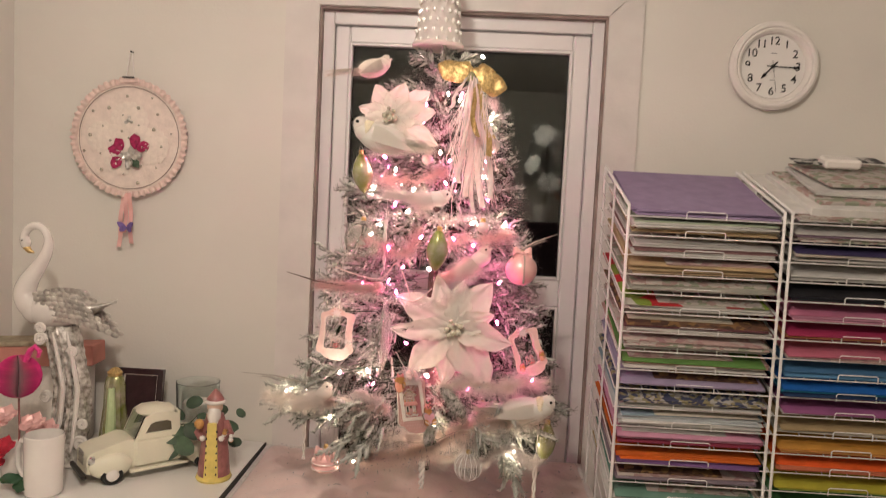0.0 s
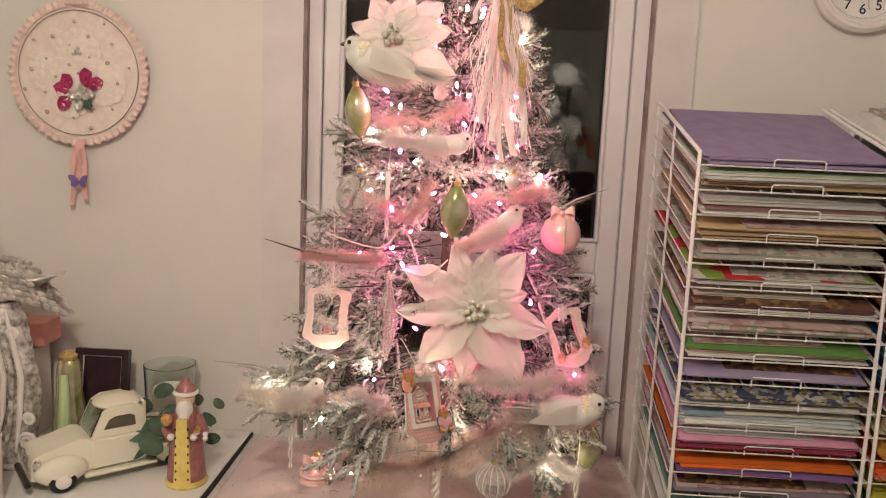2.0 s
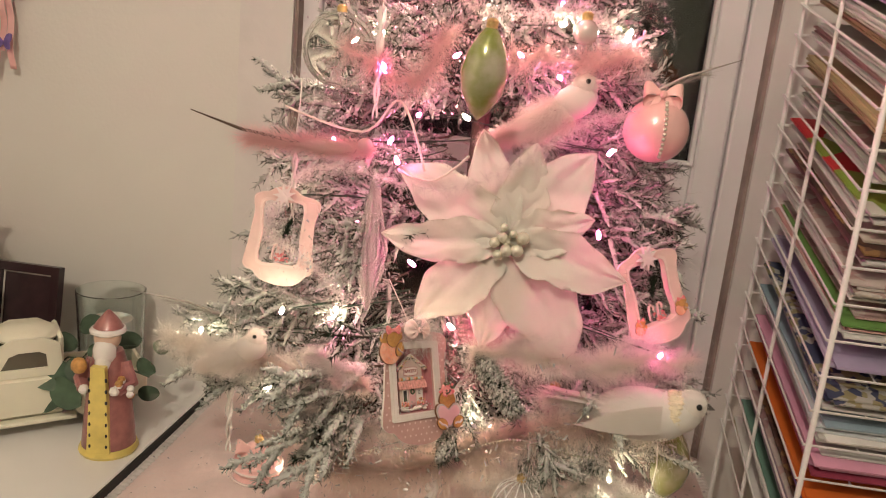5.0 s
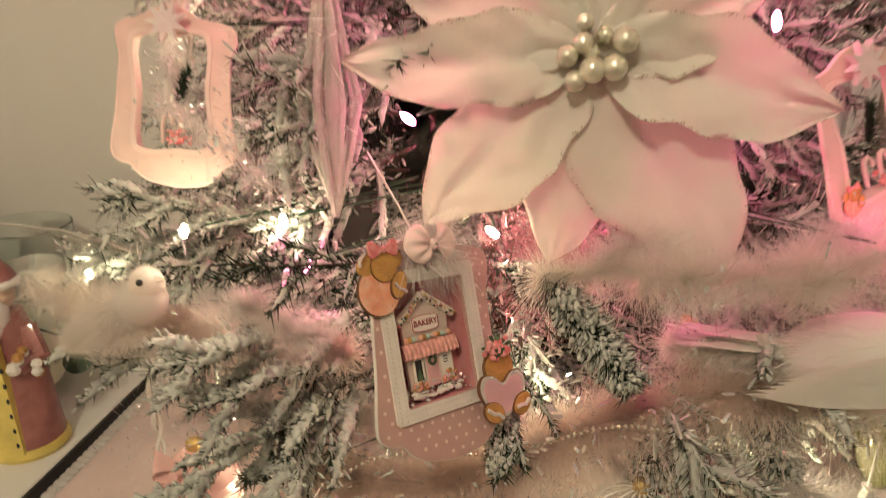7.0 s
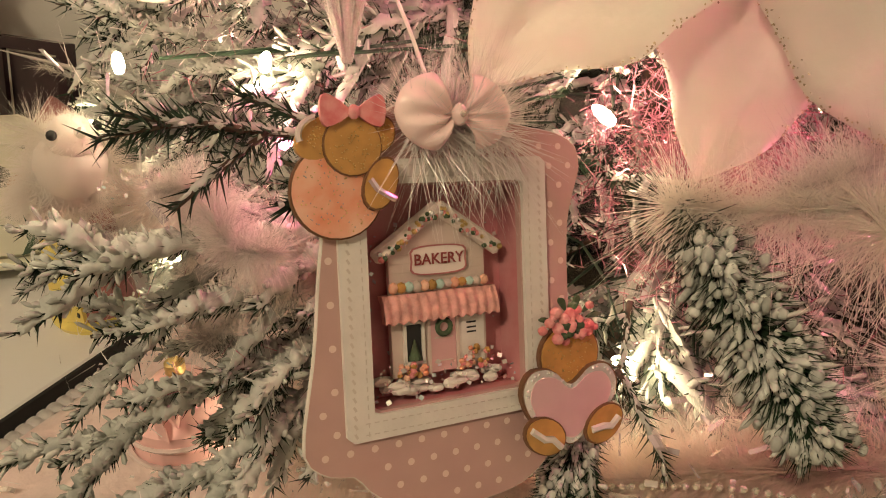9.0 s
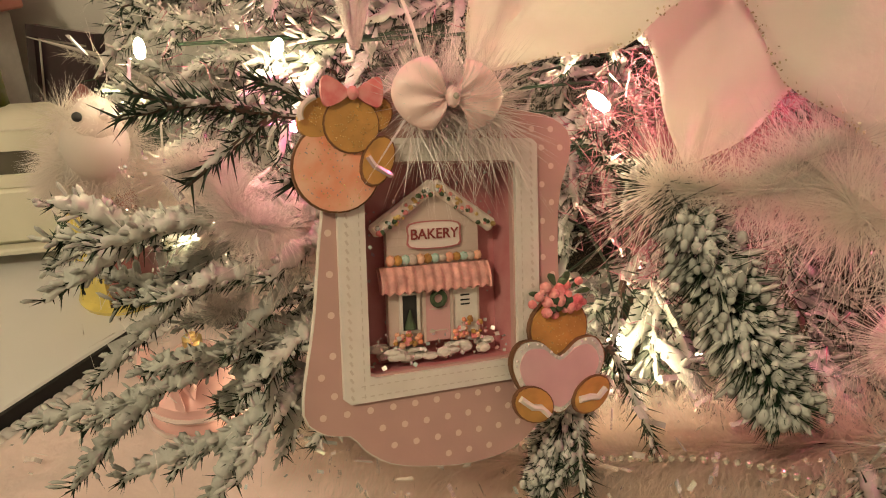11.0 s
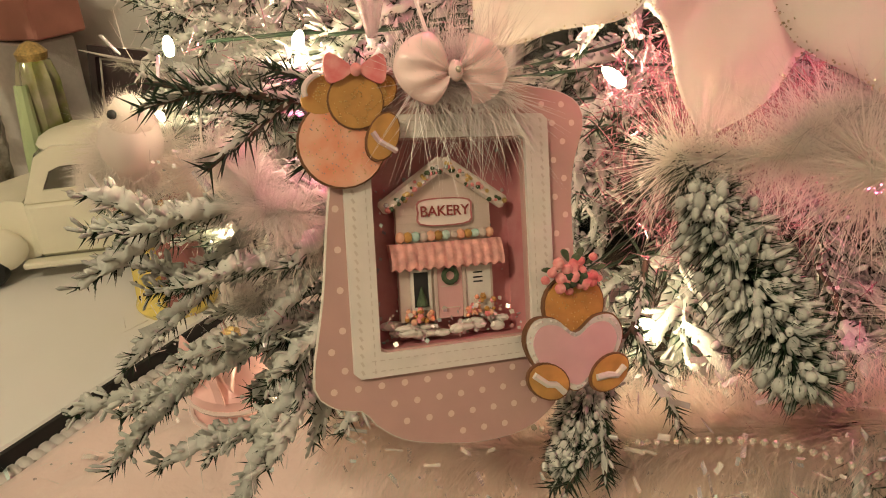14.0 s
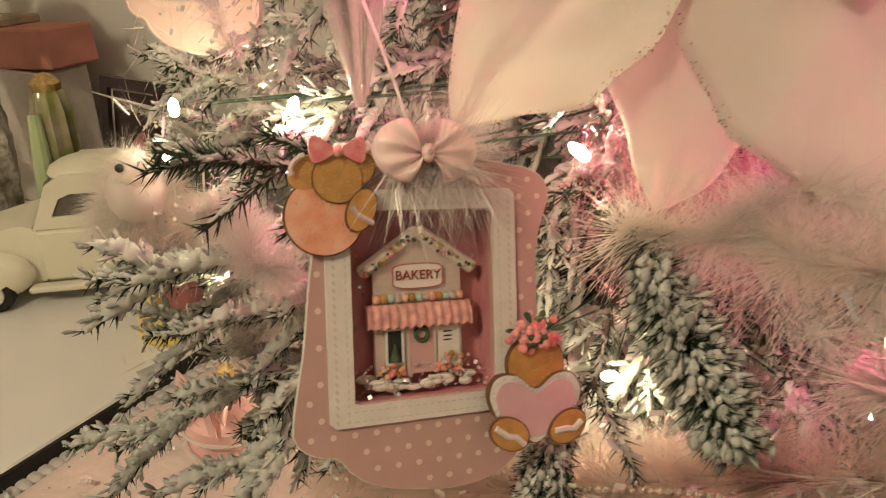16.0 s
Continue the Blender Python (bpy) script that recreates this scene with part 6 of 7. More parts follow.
def cookie_round(b, x, y, k=1.0):
    """A round coral card cookie with a ginger head and a red bow, standing off the frame."""
    mm = 0.001 * k
    s = Shape()
    for q, (out, z0, z1, mt) in enumerate(((disc(0, 0, 15.0, 28), 2.2, 4.0, 4), (disc(0, 0, 14.4, 28), 4.0, 4.5, 0), (disc(5.0, 14.0, 9.6, 22), 3.0, 5.2, 4), (disc(5.0, 14.0, 9.1, 22), 5.2, 5.7, 1), (disc(-4.5, 16.5, 7.4, 18, 1.2, 0.8, 0.5), 2.6, 4.6, 1),
                                           (disc(13.4, 2.0, 7.4, 18, 0.75, 1.2, -0.4), 4.4, 6.2, 4), (disc(13.4, 2.0, 6.8, 18, 0.75, 1.2, -0.4), 6.2, 6.6, 1), (disc(14.5, 17.5, 5.6, 18, 0.9, 1.1, -0.4), 2.8, 4.6, 4), (disc(14.5, 17.5, 5.0, 18, 0.9, 1.1, -0.4), 4.6, 4.9, 1))):
        s.prism(out, z0, z1, mt)
    s.tube([(9.5, 3.5, 7.0), (11.5, 0.5, 7.0), (14, -1.0, 7.0), (17.5, -3, 7.0)], 1.1, 6, 3)
    s.tube([(12 * math.cos(a), 17 + 7 * math.sin(a), 6) for a in np.linspace(2.2, 3.4, 8)], 1.0, 6, 3)
    for sg in (-1, 1):
        s.prism(smooth_loop([(5 + sg * 1.0, 24), (5 + sg * 8.5, 29.5), (5 + sg * 10.5, 25), (5 + sg * 8.5, 19.5)], 4), 5.6, 7.4, 2)
    s.ball((5, 24, 7.4), (2.0, 2.4, 1.4), 10, 2)
    for i in range(60):
        a, r = rng.uniform(0, 6.28), 13 * math.sqrt(rng.random())
        s.ball((r * math.cos(a), r * math.sin(a), 4.6), 0.28, 4, 3)
    for cx, cy, rad, zz, num in ((5.0, 14.0, 8.4, 5.8, 70), (-4.5, 16.5, 5.0, 4.7, 60), (14.5, 17.5, 4.2, 5.0, 45), (0.0, 0.0, 13.2, 4.6, 90)):
        for i in range(num):
            a, r = rng.uniform(0, 6.28), rad * math.sqrt(rng.random())
            s.ball((cx + r * math.cos(a), cy + r * math.sin(a), zz), rng.uniform(0.18, 0.36), 4, 6)
    s.v = [(x * 0.001 + px * mm, y * 0.001 + py * mm, pz * mm) for px, py, pz in s.v]
    return part("cookie_cutout", s, [COOKIE, GINGER, ROSE, GLITTER, OUTLINE, SKINNY, GOLD], b, "round coral card cookie shape with a red bow")


def cookie_heart(b, x, y, k=1.0):
    """A mauve card heart between two ginger paws, under a ginger disc with roses."""
    mm = 0.001 * k
    heart = smooth_loop([(0, -13.5), (7, -9), (15, -3.5), (18.2, 4), (14.5, 10.5), (7.5, 10.5), (0, 6), (-7.5, 11.5), (-15, 11.5), (-18.2, 5), (-14.5, -4), (-7, -9.5)], 4)
    s = Shape()
    s.prism(disc(1.5, 14.5, 10.8, 24, 1.05, 0.95), 2.4, 4.2, 4)
    s.prism(disc(1.5, 14.5, 10.2, 24, 1.05, 0.95), 4.2, 4.7, 1)
    s.prism(heart, 4.5, 6.6, 4)
    s.prism([(x_ * 0.965, y_ * 0.965) for x_, y_ in heart], 6.6, 6.9, 3)
    s.prism([(x_ * 0.84, y_ * 0.80 - 0.4) for x_, y_ in heart], 6.9, 7.2, 0)
    for cx, cy, tr in ((-11, -8.5, -0.5), (11.5, -8.5, 0.5)):
        s.prism(disc(cx, cy, 7.4, 20, 1.08, 0.78, tr), 6.9, 8.2, 4)
        s.prism(disc(cx, cy, 6.8, 20, 1.08, 0.78, tr), 8.2, 8.6, 1)
        s.tube([(cx - 5.5, cy + 3 * (1 if tr < 0 else -0.3), 9), (cx - 1, cy - 0.5, 9), (cx + 2, cy - 1, 9), (cx + 5, cy - 4 * (1 if tr < 0 else -0.4), 9)], 1.15, 6, 5)
    for i in range(34):
        a = 2 * math.pi * i / 34
        q = heart[int(len(heart) * i / 34)]
        s.ball((q[0] * 0.90, q[1] * 0.89, 7.1), 0.5, 5, 3)
    for i in range(46):
        s.ball((1.5 + rng.normal(0, 5.2), 24.5 + rng.normal(0, 2.8), 5.6 + rng.uniform(0, 1.5)), rng.uniform(1.0, 2.0), 8, 2 if i % 5 else 6)
    for a in (1.9, 1.3, 0.2, 2.9, 0.7):
        s.prism(smooth_loop([(1.5 + 6 * math.cos(a), 25 + 4 * math.sin(a)), (1.5 + 10 * math.cos(a + 0.12), 25 + 7.4 * math.sin(a + 0.12)), (1.5 + 12 * math.cos(a), 25 + 8.5 * math.sin(a)), (1.5 + 10 * math.cos(a - 0.12), 25 + 7.4 * math.sin(a - 0.12))], 3), 4.6, 5.4, 6)
    for i in range(70):
        a, r = rng.uniform(0, 6.28), 9 * math.sqrt(rng.random())
        s.ball((1.5 + r * math.cos(a), 14.5 + r * math.sin(a) * 0.9, 4.75), 0.26, 4, 7)
    s.v = [(x * 0.001 + px * mm, y * 0.001 + py * mm, pz * mm) for px, py, pz in s.v]
    return part("cookie_cutout", s, [PINKHEART, GINGER, ROSE, GLITTER, OUTLINE, CARDWHITE, DKGREEN, GOLD], b, "mauve card heart shape with ginger discs and roses")



U, V_, N_ = Vector((0.6299, 0.7658, -0.1298)), Vector((-0.2060, 0.3258, 0.9227)), Vector((0.7489, -0.5545, 0.3629))
box_m = Matrix.Translation((0.0659, 1.8835, 1.1061)) @ Matrix((U, V_, N_)).transposed().to_4x4() @ Matrix.Diagonal((1.02, 1.0, 1.0, 1))
sb = shadow_box(box_m, "pink polka-dot shadow box ornament with a tiny bakery house inside")
cookie_round(sb, -33.5, 30.5, 0.86)
cookie_heart(sb, 37.5, -38.0)
sb = shadow_box(frame_of((-0.110, 1.965, 1.222), (0.15, -0.97, 0.2), roll=-2) @ Matrix.Diagonal((0.85, 0.9, 0.9, 1)), "pale pink shadow box ornament with candy canes and berries", "canes")
part("snowflake", Shape().prism([((15 if i % 2 else 7) * math.cos(math.pi * i / 9) * 0.001, (0.046 + (15 if i % 2 else 7) * math.sin(math.pi * i / 9) * 0.001)) for i in range(18)], 0.004, 0.010), LACE, sb, "white snowflake")
sb = shadow_box(frame_of((0.300, 1.972, 1.205), (0.35, -0.92, 0.15), roll=20) @ Matrix.Diagonal((0.8, 0.88, 0.9, 1)), "pale pink shadow box ornament with ginger shapes, hung askew", "canes")
cookie_round(sb, -30, -38, 0.5)
cookie_round(sb, 34, -30, 0.55)
part("snowflake", Shape().prism([((15 if i % 2 else 7) * math.cos(math.pi * i / 9) * 0.001, (0.046 + (15 if i % 2 else 7) * math.sin(math.pi * i / 9) * 0.001)) for i in range(18)], 0.004, 0.010), LACE, sb, "white snowflake")

# ---- on the wall ----
hoop = thing("lace_hoop", pose(-0.780, WY - 0.016, 1.640, 90), "round pink lace wall hoop with pearls and dried flowers", "wall decor")
R = 0.150
CREAMLACE = mat("cream_doily", (0.86, 0.77, 0.69), 0.85, vary=0.06, scale=80, bump=0.3, bscale=300)
part("hoop_ring", Shape().tube([(R * math.cos(t), R * math.sin(t), 0) for t in np.linspace(0, 2 * math.pi, 73)[:-1]], 0.0055, 8, closed=True), PINKLACE, hoop)
s = Shape().sheet(lambda u, v: ((R - 0.004 + (0.016 + 0.002 * math.sin(96 * math.pi * v)) * u) * math.cos(2 * math.pi * v), (R - 0.004 + (0.016 + 0.002 * math.sin(96 * math.pi * v)) * u) * math.sin(2 * math.pi * v), 0.007 + 0.004 * math.sin(120 * math.pi * v) * u), 4, 480, 0.0006)
part("ruffle", s, PINKLACE, hoop, "gathered pink lace ruffle", smooth=70)
part("lace_disc", Shape().sheet(lambda u, v: (R * u * math.cos(2 * math.pi * v), R * u * math.sin(2 * math.pi * v), 0.002 + 0.0015 * math.sin(24 * math.pi * v) * u), 12, 72, 0.0008), mat("ivory_lace", (0.84, 0.73, 0.66), 0.85, vary=0.06, scale=60, bump=0.4, bscale=160), hoop)
for (x, y, r) in ((0.0, 0.045, 0.052), (-0.02, -0.05, 0.05), (0.06, -0.02, 0.05), (-0.075, 0.0, 0.042)):
    s = Shape()
    for ring_, n in ((1.0, 14), (0.66, 10), (0.34, 6)):
        for i in range(n):
            a = 2 * math.pi * i / n
            s.ball((x + r * ring_ * 0.8 * math.cos(a), y + r * ring_ * 0.8 * math.sin(a), 0.005 + 0.004 * (1 - ring_)), (r * 0.27, r * 0.27, 0.0016), 10)
    tagged(part("doily", s, CREAMLACE, hoop), kind="stuff")
for i in range(26):
    a, r = i * 2.4, 0.026 * math.sqrt(i)
    part("pearl_bead", Shape().ball((r * math.cos(a), r * math.sin(a), 0.008), 0.0028 + 0.0012 * (i % 3), 10), PEARL, hoop)
part("inner_wire", Shape().tube([(0.925 * R * math.cos(t), 0.925 * R * math.sin(t), 0.006) for t in np.linspace(0, 2 * math.pi, 73)[:-1]], 0.0010, 6, closed=True), SEAL, hoop, "thin brown wire ring")
part("clasp", Shape().box((0, R + 0.013, 0.016), (0.034, 0.004, 0.003), bevel=0.001), INK, hoop, "dark metal clasp")
part("gem_cluster", Shape().ball((0, 0.048, 0.010), 0.006, 8).ball((0.008, 0.044, 0.010), 0.005, 8).ball((-0.007, 0.042, 0.010), 0.005, 8).ball((0.002, 0.055, 0.010), 0.005, 8), SILVER, hoop)
for x, y, a in ((-0.050, -0.040, 165), (0.030, -0.030, 60), (-0.045, -0.055, 225), (0.060, -0.030, 25), (-0.040, -0.035, 120), (0.050, -0.025, 95)):
    part("dyed_flower_petal", Shape().sheet(petal_fn(0.038, 0.015, 0.2, 0.2, 0, a), 8, 6, 0.0006), mat("magenta_petal", (0.52, 0.03, 0.14), 0.7, vary=0.25, scale=90), hoop, m=pose(x * 0.4, y, 0.010, 0, 0, a), smooth=80)
for a in (90, 160, 20, 250, 310):
    part("silver_leaf", Shape().sheet(petal_fn(0.034, 0.010, 0.15, 0.1, 0, a), 8, 4, 0.0007), SILVER if a != 310 else LEAF, hoop, m=pose(0.012, -0.055, 0.016, 0, 0, a), smooth=80)
part("top_bow", Shape().box((0, R + 0.006, 0.010), (0.055, 0.014, 0.008), bevel=0.003), PINKLACE, hoop)
part("hanging_cord", Shape().tube([(-0.012, R + 0.01, 0.004), (-0.002, 0.235, 0.002), (0.002, 0.235, 0.002), (0.012, R + 0.01, 0.004)], 0.0012, 5), WIRE, hoop)
part("nail", Shape().lathe([(0.0028, 0), (0.0028, 0.012), (0.0003, 0.013)], 8, 0, pose(0, 0.234, -0.008)), INK, hoop)
for x0, x1, ln in ((-0.012, -0.022, 0.15), (0.006, 0.012, 0.14), (-0.003, -0.006, 0.11)):
    part("ribbon_tail", Shape().sheet(lambda u, v: (x0 + (x1 - x0) * u + (v - 0.5) * 0.012, -R - ln * u, 0.008 + 0.004 * math.sin(9 * u + x0 * 200)), 20, 3, 0.0005), PINKSATIN, hoop, smooth=80)
for sg in (-1, 1):
    part("butterfly_wing", Shape().prism(smooth_loop([(0.001, 0.0), (0.010, 0.011), (0.023, 0.013), (0.022, 0.003), (0.017, -0.003), (0.018, -0.012), (0.009, -0.014), (0.001, -0.006)], 3), 0, 0.001), PURPLE, hoop, "purple butterfly wing", m=Matrix.Translation((0.002, -R - 0.093, 0.016)) @ Matrix.Diagonal((sg, 1, 1, 1)) @ Matrix.Rotation(-0.35, 4, "Y"))

ck = thing("wall_clock", pose(0.947, WY, 1.909, 90, 0, 0), "round white wall clock with black numerals at a quarter past seven", "clock")
part("rim", Shape().lathe([(0.112, 0.0), (0.117, 0.010), (0.116, 0.022), (0.108, 0.030), (0.102, 0.031), (0.098, 0.027), (0.094, 0.028), (0.088, 0.024), (0.0845, 0.016), (0.084, 0.008)], 64), CERAMIC, ck)
part("dial", Shape().lathe([(0.0845, 0.008), (0.0845, 0.0105), (0.0001, 0.0106)], 48), DIAL, ck)
for h in range(1, 13):
    a = math.pi / 2 - h * math.pi / 6
    cu = bpy.data.curves.new("numeral", "FONT")
    cu.body, cu.size, cu.align_x, cu.align_y, cu.extrude, cu.offset = str(h), 0.030, "CENTER", "CENTER", 0.0002, 0.0003
    cu.materials.append(INK)
    ob = new("numeral", cu)
    ob.parent, ob.matrix_basis = ck, pose(0.066 * math.cos(a), 0.066 * math.sin(a), 0.011)
for name, a, ln, w in (("hour_hand", 222, 0.040, 0.0034), ("minute_hand", 92, 0.066, 0.0026), ("second_hand", 170, 0.068, 0.0008)):
    s = Shape().box((0, ln / 2 - 0.008, 0.0135 if name != "second_hand" else 0.0148), (w, ln + 0.016, 0.0008))
    if name != "second_hand":
        s.prism([(0, ln + 0.006), (-w * 1.6, ln - 0.012), (w * 1.6, ln - 0.012)], 0.0131, 0.0139)
    part(name, s, INK, ck, m=Matrix.Rotation(-radians(a), 4, "Z"))
part("pin", Shape().lathe([(0.0045, 0.0106), (0.0045, 0.0155), (0.0003, 0.0165)], 12), INK, ck)
part("dial_mark", Shape().box((0.0, 0.034, 0.0108), (0.018, 0.0022, 0.0003)).box((0.0, -0.036, 0.0108), (0.012, 0.0018, 0.0003)), mat("grey_mark", (0.4, 0.4, 0.4), 0.6), ck)

# ---- on the desk ----
s = Shape()
neck = [(-0.070, 0.385), (-0.098, 0.400), (-0.110, 0.425), (-0.102, 0.452), (-0.086, 0.478), (-0.068, 0.505), (-0.054, 0.535), (-0.052, 0.562), (-0.062, 0.584), (-0.082, 0.594), (-0.102, 0.586), (-0.113, 0.566), (-0.111, 0.546)]
fine = smooth_loop([(x, 0, z) for x, z in neck] + [(x, 0, z) for x, z in reversed(neck)][1:-1], 5)[: 5 * (len(neck) - 1)]
s.tube(fine, [0.034 - 0.0245 * min(1, (i / len(fine)) * 1.7) for i in range(len(fine))], 16, 0)
s.ball((-0.109, 0, 0.552), (0.0135, 0.012, 0.017), 16, 0)
s.tube([(-0.108, 0, 0.541), (-0.098, 0, 0.530), (-0.087, 0, 0.527)], [0.0085, 0.0065, 0.002], 10, 2)
for sg in (-1, 1):
    s.ball((-0.112, sg * 0.0105, 0.557), 0.0024, 8, 3)
s.ball((-0.035, 0, 0.385), (0.075, 0.040, 0.044), 24, 0)
s.ball((-0.075, 0, 0.385), (0.040, 0.034, 0.036), 20, 0)
for sg in (-1, 1):
    for row in range(6):
        for i in range(7 + row):
            x = -0.066 + i * 0.0155 + row * 0.004
            z = 0.432 - row * 0.0125 - 0.00055 * (i - 3) ** 2
            s.ball((0, 0, 0), (0.012, 0.0045, 0.0072), 8, 1, Matrix.Translation((x, sg * (0.033 + 0.0035 * math.sin(0.5 * row) - 0.00045 * (i - 4) ** 2), z)) @ Matrix.Rotation(0.35, 4, "Y"))
    for i in range(6):
        s.tube([(0.010, sg * (0.026 - 0.002 * i), 0.412 - 0.008 * i), (0.062, sg * (0.020 - 0.002 * i), 0.398 - 0.002 * i), (0.122, sg * 0.004, 0.414 + 0.001 * i)], [0.009, 0.0065, 0.0014], 8, 1)
# scrolled acanthus column that leans under the bird
column = [(0.000, 0.006, 0.070, 0.040), (0.018, 0.004, 0.058, 0.036), (0.050, 0.004, 0.050, 0.032), (0.085, 0.014, 0.044, 0.032), (0.130, 0.022, 0.040, 0.030), (0.180, 0.024, 0.038, 0.030), (0.230, 0.018, 0.038, 0.029), (0.280, 0.002, 0.040, 0.030), (0.320, -0.012, 0.044, 0.032), (0.350, -0.020, 0.042, 0.028)]
NR = 56
vv, rows_ = [], 60
for j in range(rows_ + 1):
    zt = 0.350 * j / rows_
    q = max(i for i in range(len(column) - 1) if column[i][0] <= zt + 1e-9)
    t = (zt - column[q][0]) / (column[q + 1][0] - column[q][0])
    cx, rx_, ry_ = (column[q][d] + (column[q + 1][d] - column[q][d]) * t for d in (1, 2, 3))
    for i in range(NR):
        a = 2 * math.pi * i / NR
        flute = 1.06 - 0.20 * abs(math.sin(3.5 * a + 15 * zt)) ** 0.6 + 0.04 * math.sin(3 * a + 40 * zt)
        vv.append((cx + rx_ * flute * math.cos(a), ry_ * flute * math.sin(a), zt))
s.add(vv, [(j * NR + i, j * NR + (i + 1) % NR, (j + 1) * NR + (i + 1) % NR, (j + 1) * NR + i) for j in range(rows_) for i in range(NR)], 4)
for x, z, r, way in ((-0.052, 0.318, 0.015, 1), (-0.052, 0.345, 0.012, -1), (0.028, 0.290, 0.012, -1), (-0.036, 0.175, 0.014, 1), (0.052, 0.060, 0.020, -1), (-0.048, 0.040, 0.020, 1), (0.056, 0.110, 0.012, -1)):
    s.tube([(x + way * r * (1 - t * 0.28) * math.cos(4.4 * t), -0.030, z + r * (1 - t * 0.28) * math.sin(4.4 * t)) for t in np.linspace(0, 3, 26)], 0.0048, 8, 0)
for k_, x0 in enumerate((-0.030, -0.012, 0.006, 0.024)):
    s.tube([(x0 - 0.012, -0.026, 0.335), (x0 + 0.004, -0.031, 0.28), (x0 + 0.020, -0.032, 0.20), (x0 + 0.014, -0.032, 0.12), (x0 * 1.3 - 0.002, -0.034, 0.04)], [0.003, 0.0055, 0.0065, 0.0060, 0.003], 8, 0 if k_ % 2 else 4)
s.box((0.006, 0, 0.006), (0.150, 0.085, 0.012), 0, None, 0.004)
WORN = mat("rubbed_silver_white", (0.80, 0.77, 0.73), 0.3, 0.3, vary=0.2, scale=70, bump=0.7, bscale=150, color2=(0.20, 0.17, 0.14))
solid("swan_figurine", s, [SWANWHITE, SILVER, GOLD, INK, WORN], "pearl white swan figurine with silver wings on a silver scrollwork base", "figurine", pose(-0.820, 2.20, DZ))

# pickup truck planter, front towards the room
SMOKED = mat("smoked_glass", (0.10, 0.09, 0.06), 0.12, vary=0.1, coat=0.6)
tr = thing("toy_truck", pose(-0.603, 2.203, DZ, 0, 0, 221) @ Matrix.Diagonal((0.94, 0.94, 0.87, 1)), "cream enamel vintage pickup truck model holding greenery", "toy truck")
TURN_X = Matrix(((1, 0, 0, 0), (0, 0, -1, 0), (0, 1, 0, 0), (0, 0, 0, 1)))
def side(poly, y0, y1, k=0):
    return Shape().prism([(x, z) for x, z in poly], -y1, -y0, k, TURN_X)
hood = [(0.058, 0.030), (0.165, 0.030), (0.172, 0.045), (0.173, 0.070), (0.164, 0.086), (0.120, 0.099), (0.062, 0.107)]
body_ = part("hood", side(smooth_loop(hood, 3), -0.048, 0.048), CREAM, tr)
for sg in (-1, 1):
    part("fender", Shape().ball((0.118, sg * 0.055, 0.048), (0.052, 0.020, 0.034), 18), CREAM, tr)
    part("fender", Shape().ball((-0.118, sg * 0.058, 0.046), (0.048, 0.017, 0.034), 18), CREAM, tr)
    part("headlight", Shape().lathe([(0.012, 0), (0.0125, 0.008), (0.009, 0.012), (0.0003, 0.013)], 14, 0, pose(0.158, sg * 0.050, 0.068, 0, 80, 0)), CHROME, tr)
    part("running_board", Shape().box((0.0, sg * 0.060, 0.026), (0.15, 0.018, 0.008), bevel=0.002), CREAM, tr)
part("cab_lower", Shape().box((0.0, 0, 0.068), (0.122, 0.112, 0.080), bevel=0.008), CREAM, tr)
for sg in (-1, 1):
    o_ = [(0.058, 0.106), (0.034, 0.165), (0.014, 0.177), (-0.030, 0.177), (-0.052, 0.164), (-0.058, 0.106)]
    i_ = [(0.034, 0.122), (0.022, 0.146), (0.008, 0.152), (-0.022, 0.152), (-0.032, 0.146), (-0.034, 0.122)]
    s = Shape().ring(o_, i_, -0.004, 0.004, 0, Matrix.Translation((0, sg * 0.050, 0)) @ TURN_X)
    part("cab_side", s, CREAM, tr)
    part("side_window", Shape().box((0.0, sg * 0.0495, 0.137), (0.070, 0.002, 0.036)), SMOKED, tr, "dark side window")
part("roof", Shape().ball((-0.008, 0, 0.170), (0.050, 0.054, 0.016), 20), CREAM, tr)
part("rear_wall", Shape().box((-0.055, 0, 0.140), (0.008, 0.092, 0.068), bevel=0.003), CREAM, tr)
part("windscreen", Shape().box((0, 0, 0), (0.003, 0.088, 0.062), m=pose(0.046, 0, 0.137, 0, -22, 0)), GLASS, tr)
bed = part("bed", Shape().box((-0.125, -0.054, 0.072), (0.130, 0.006, 0.055), bevel=0.002).box((-0.125, 0.054, 0.072), (0.130, 0.006, 0.055), bevel=0.002).box((-0.187, 0, 0.072), (0.006, 0.102, 0.055), bevel=0.002).box((-0.125, 0, 0.045), (0.118, 0.102, 0.006)), CREAM, tr)
part("bumper", Shape().box((0.182, 0, 0.030), (0.012, 0.125, 0.015), bevel=0.004), mat("dark_bumper", (0.05, 0.045, 0.04), 0.3, 0.6), tr, "dark metal front bumper")
s = Shape()
for i in range(5):
    s.box((0.1745, 0, 0.052 + 0.008 * i), (0.004, 0.046, 0.0035), bevel=0.001)
part("grille", s, CHROME, tr)
for x in (0.118, -0.118):
    for sg in (-1, 1):
        w = part("wheel", Shape().lathe([(0.010, -0.010), (0.024, -0.010), (0.027, -0.005), (0.027, 0.005), (0.024, 0.010), (0.010, 0.010)], 28, 0, pose(0, 0, 0, 90)), BLACK, tr, "black rubber tyre", m=Matrix.Translation((x, sg * 0.062, 0.027)))
        part("hub_cap", Shape().lathe([(0.016, 0), (0.0155, 0.003), (0.010, 0.006), (0.0003, 0.007)], 20, 0, pose(0, sg * 0.010, 0, -sg * 90)), CERAMIC, w, "white hub cap")
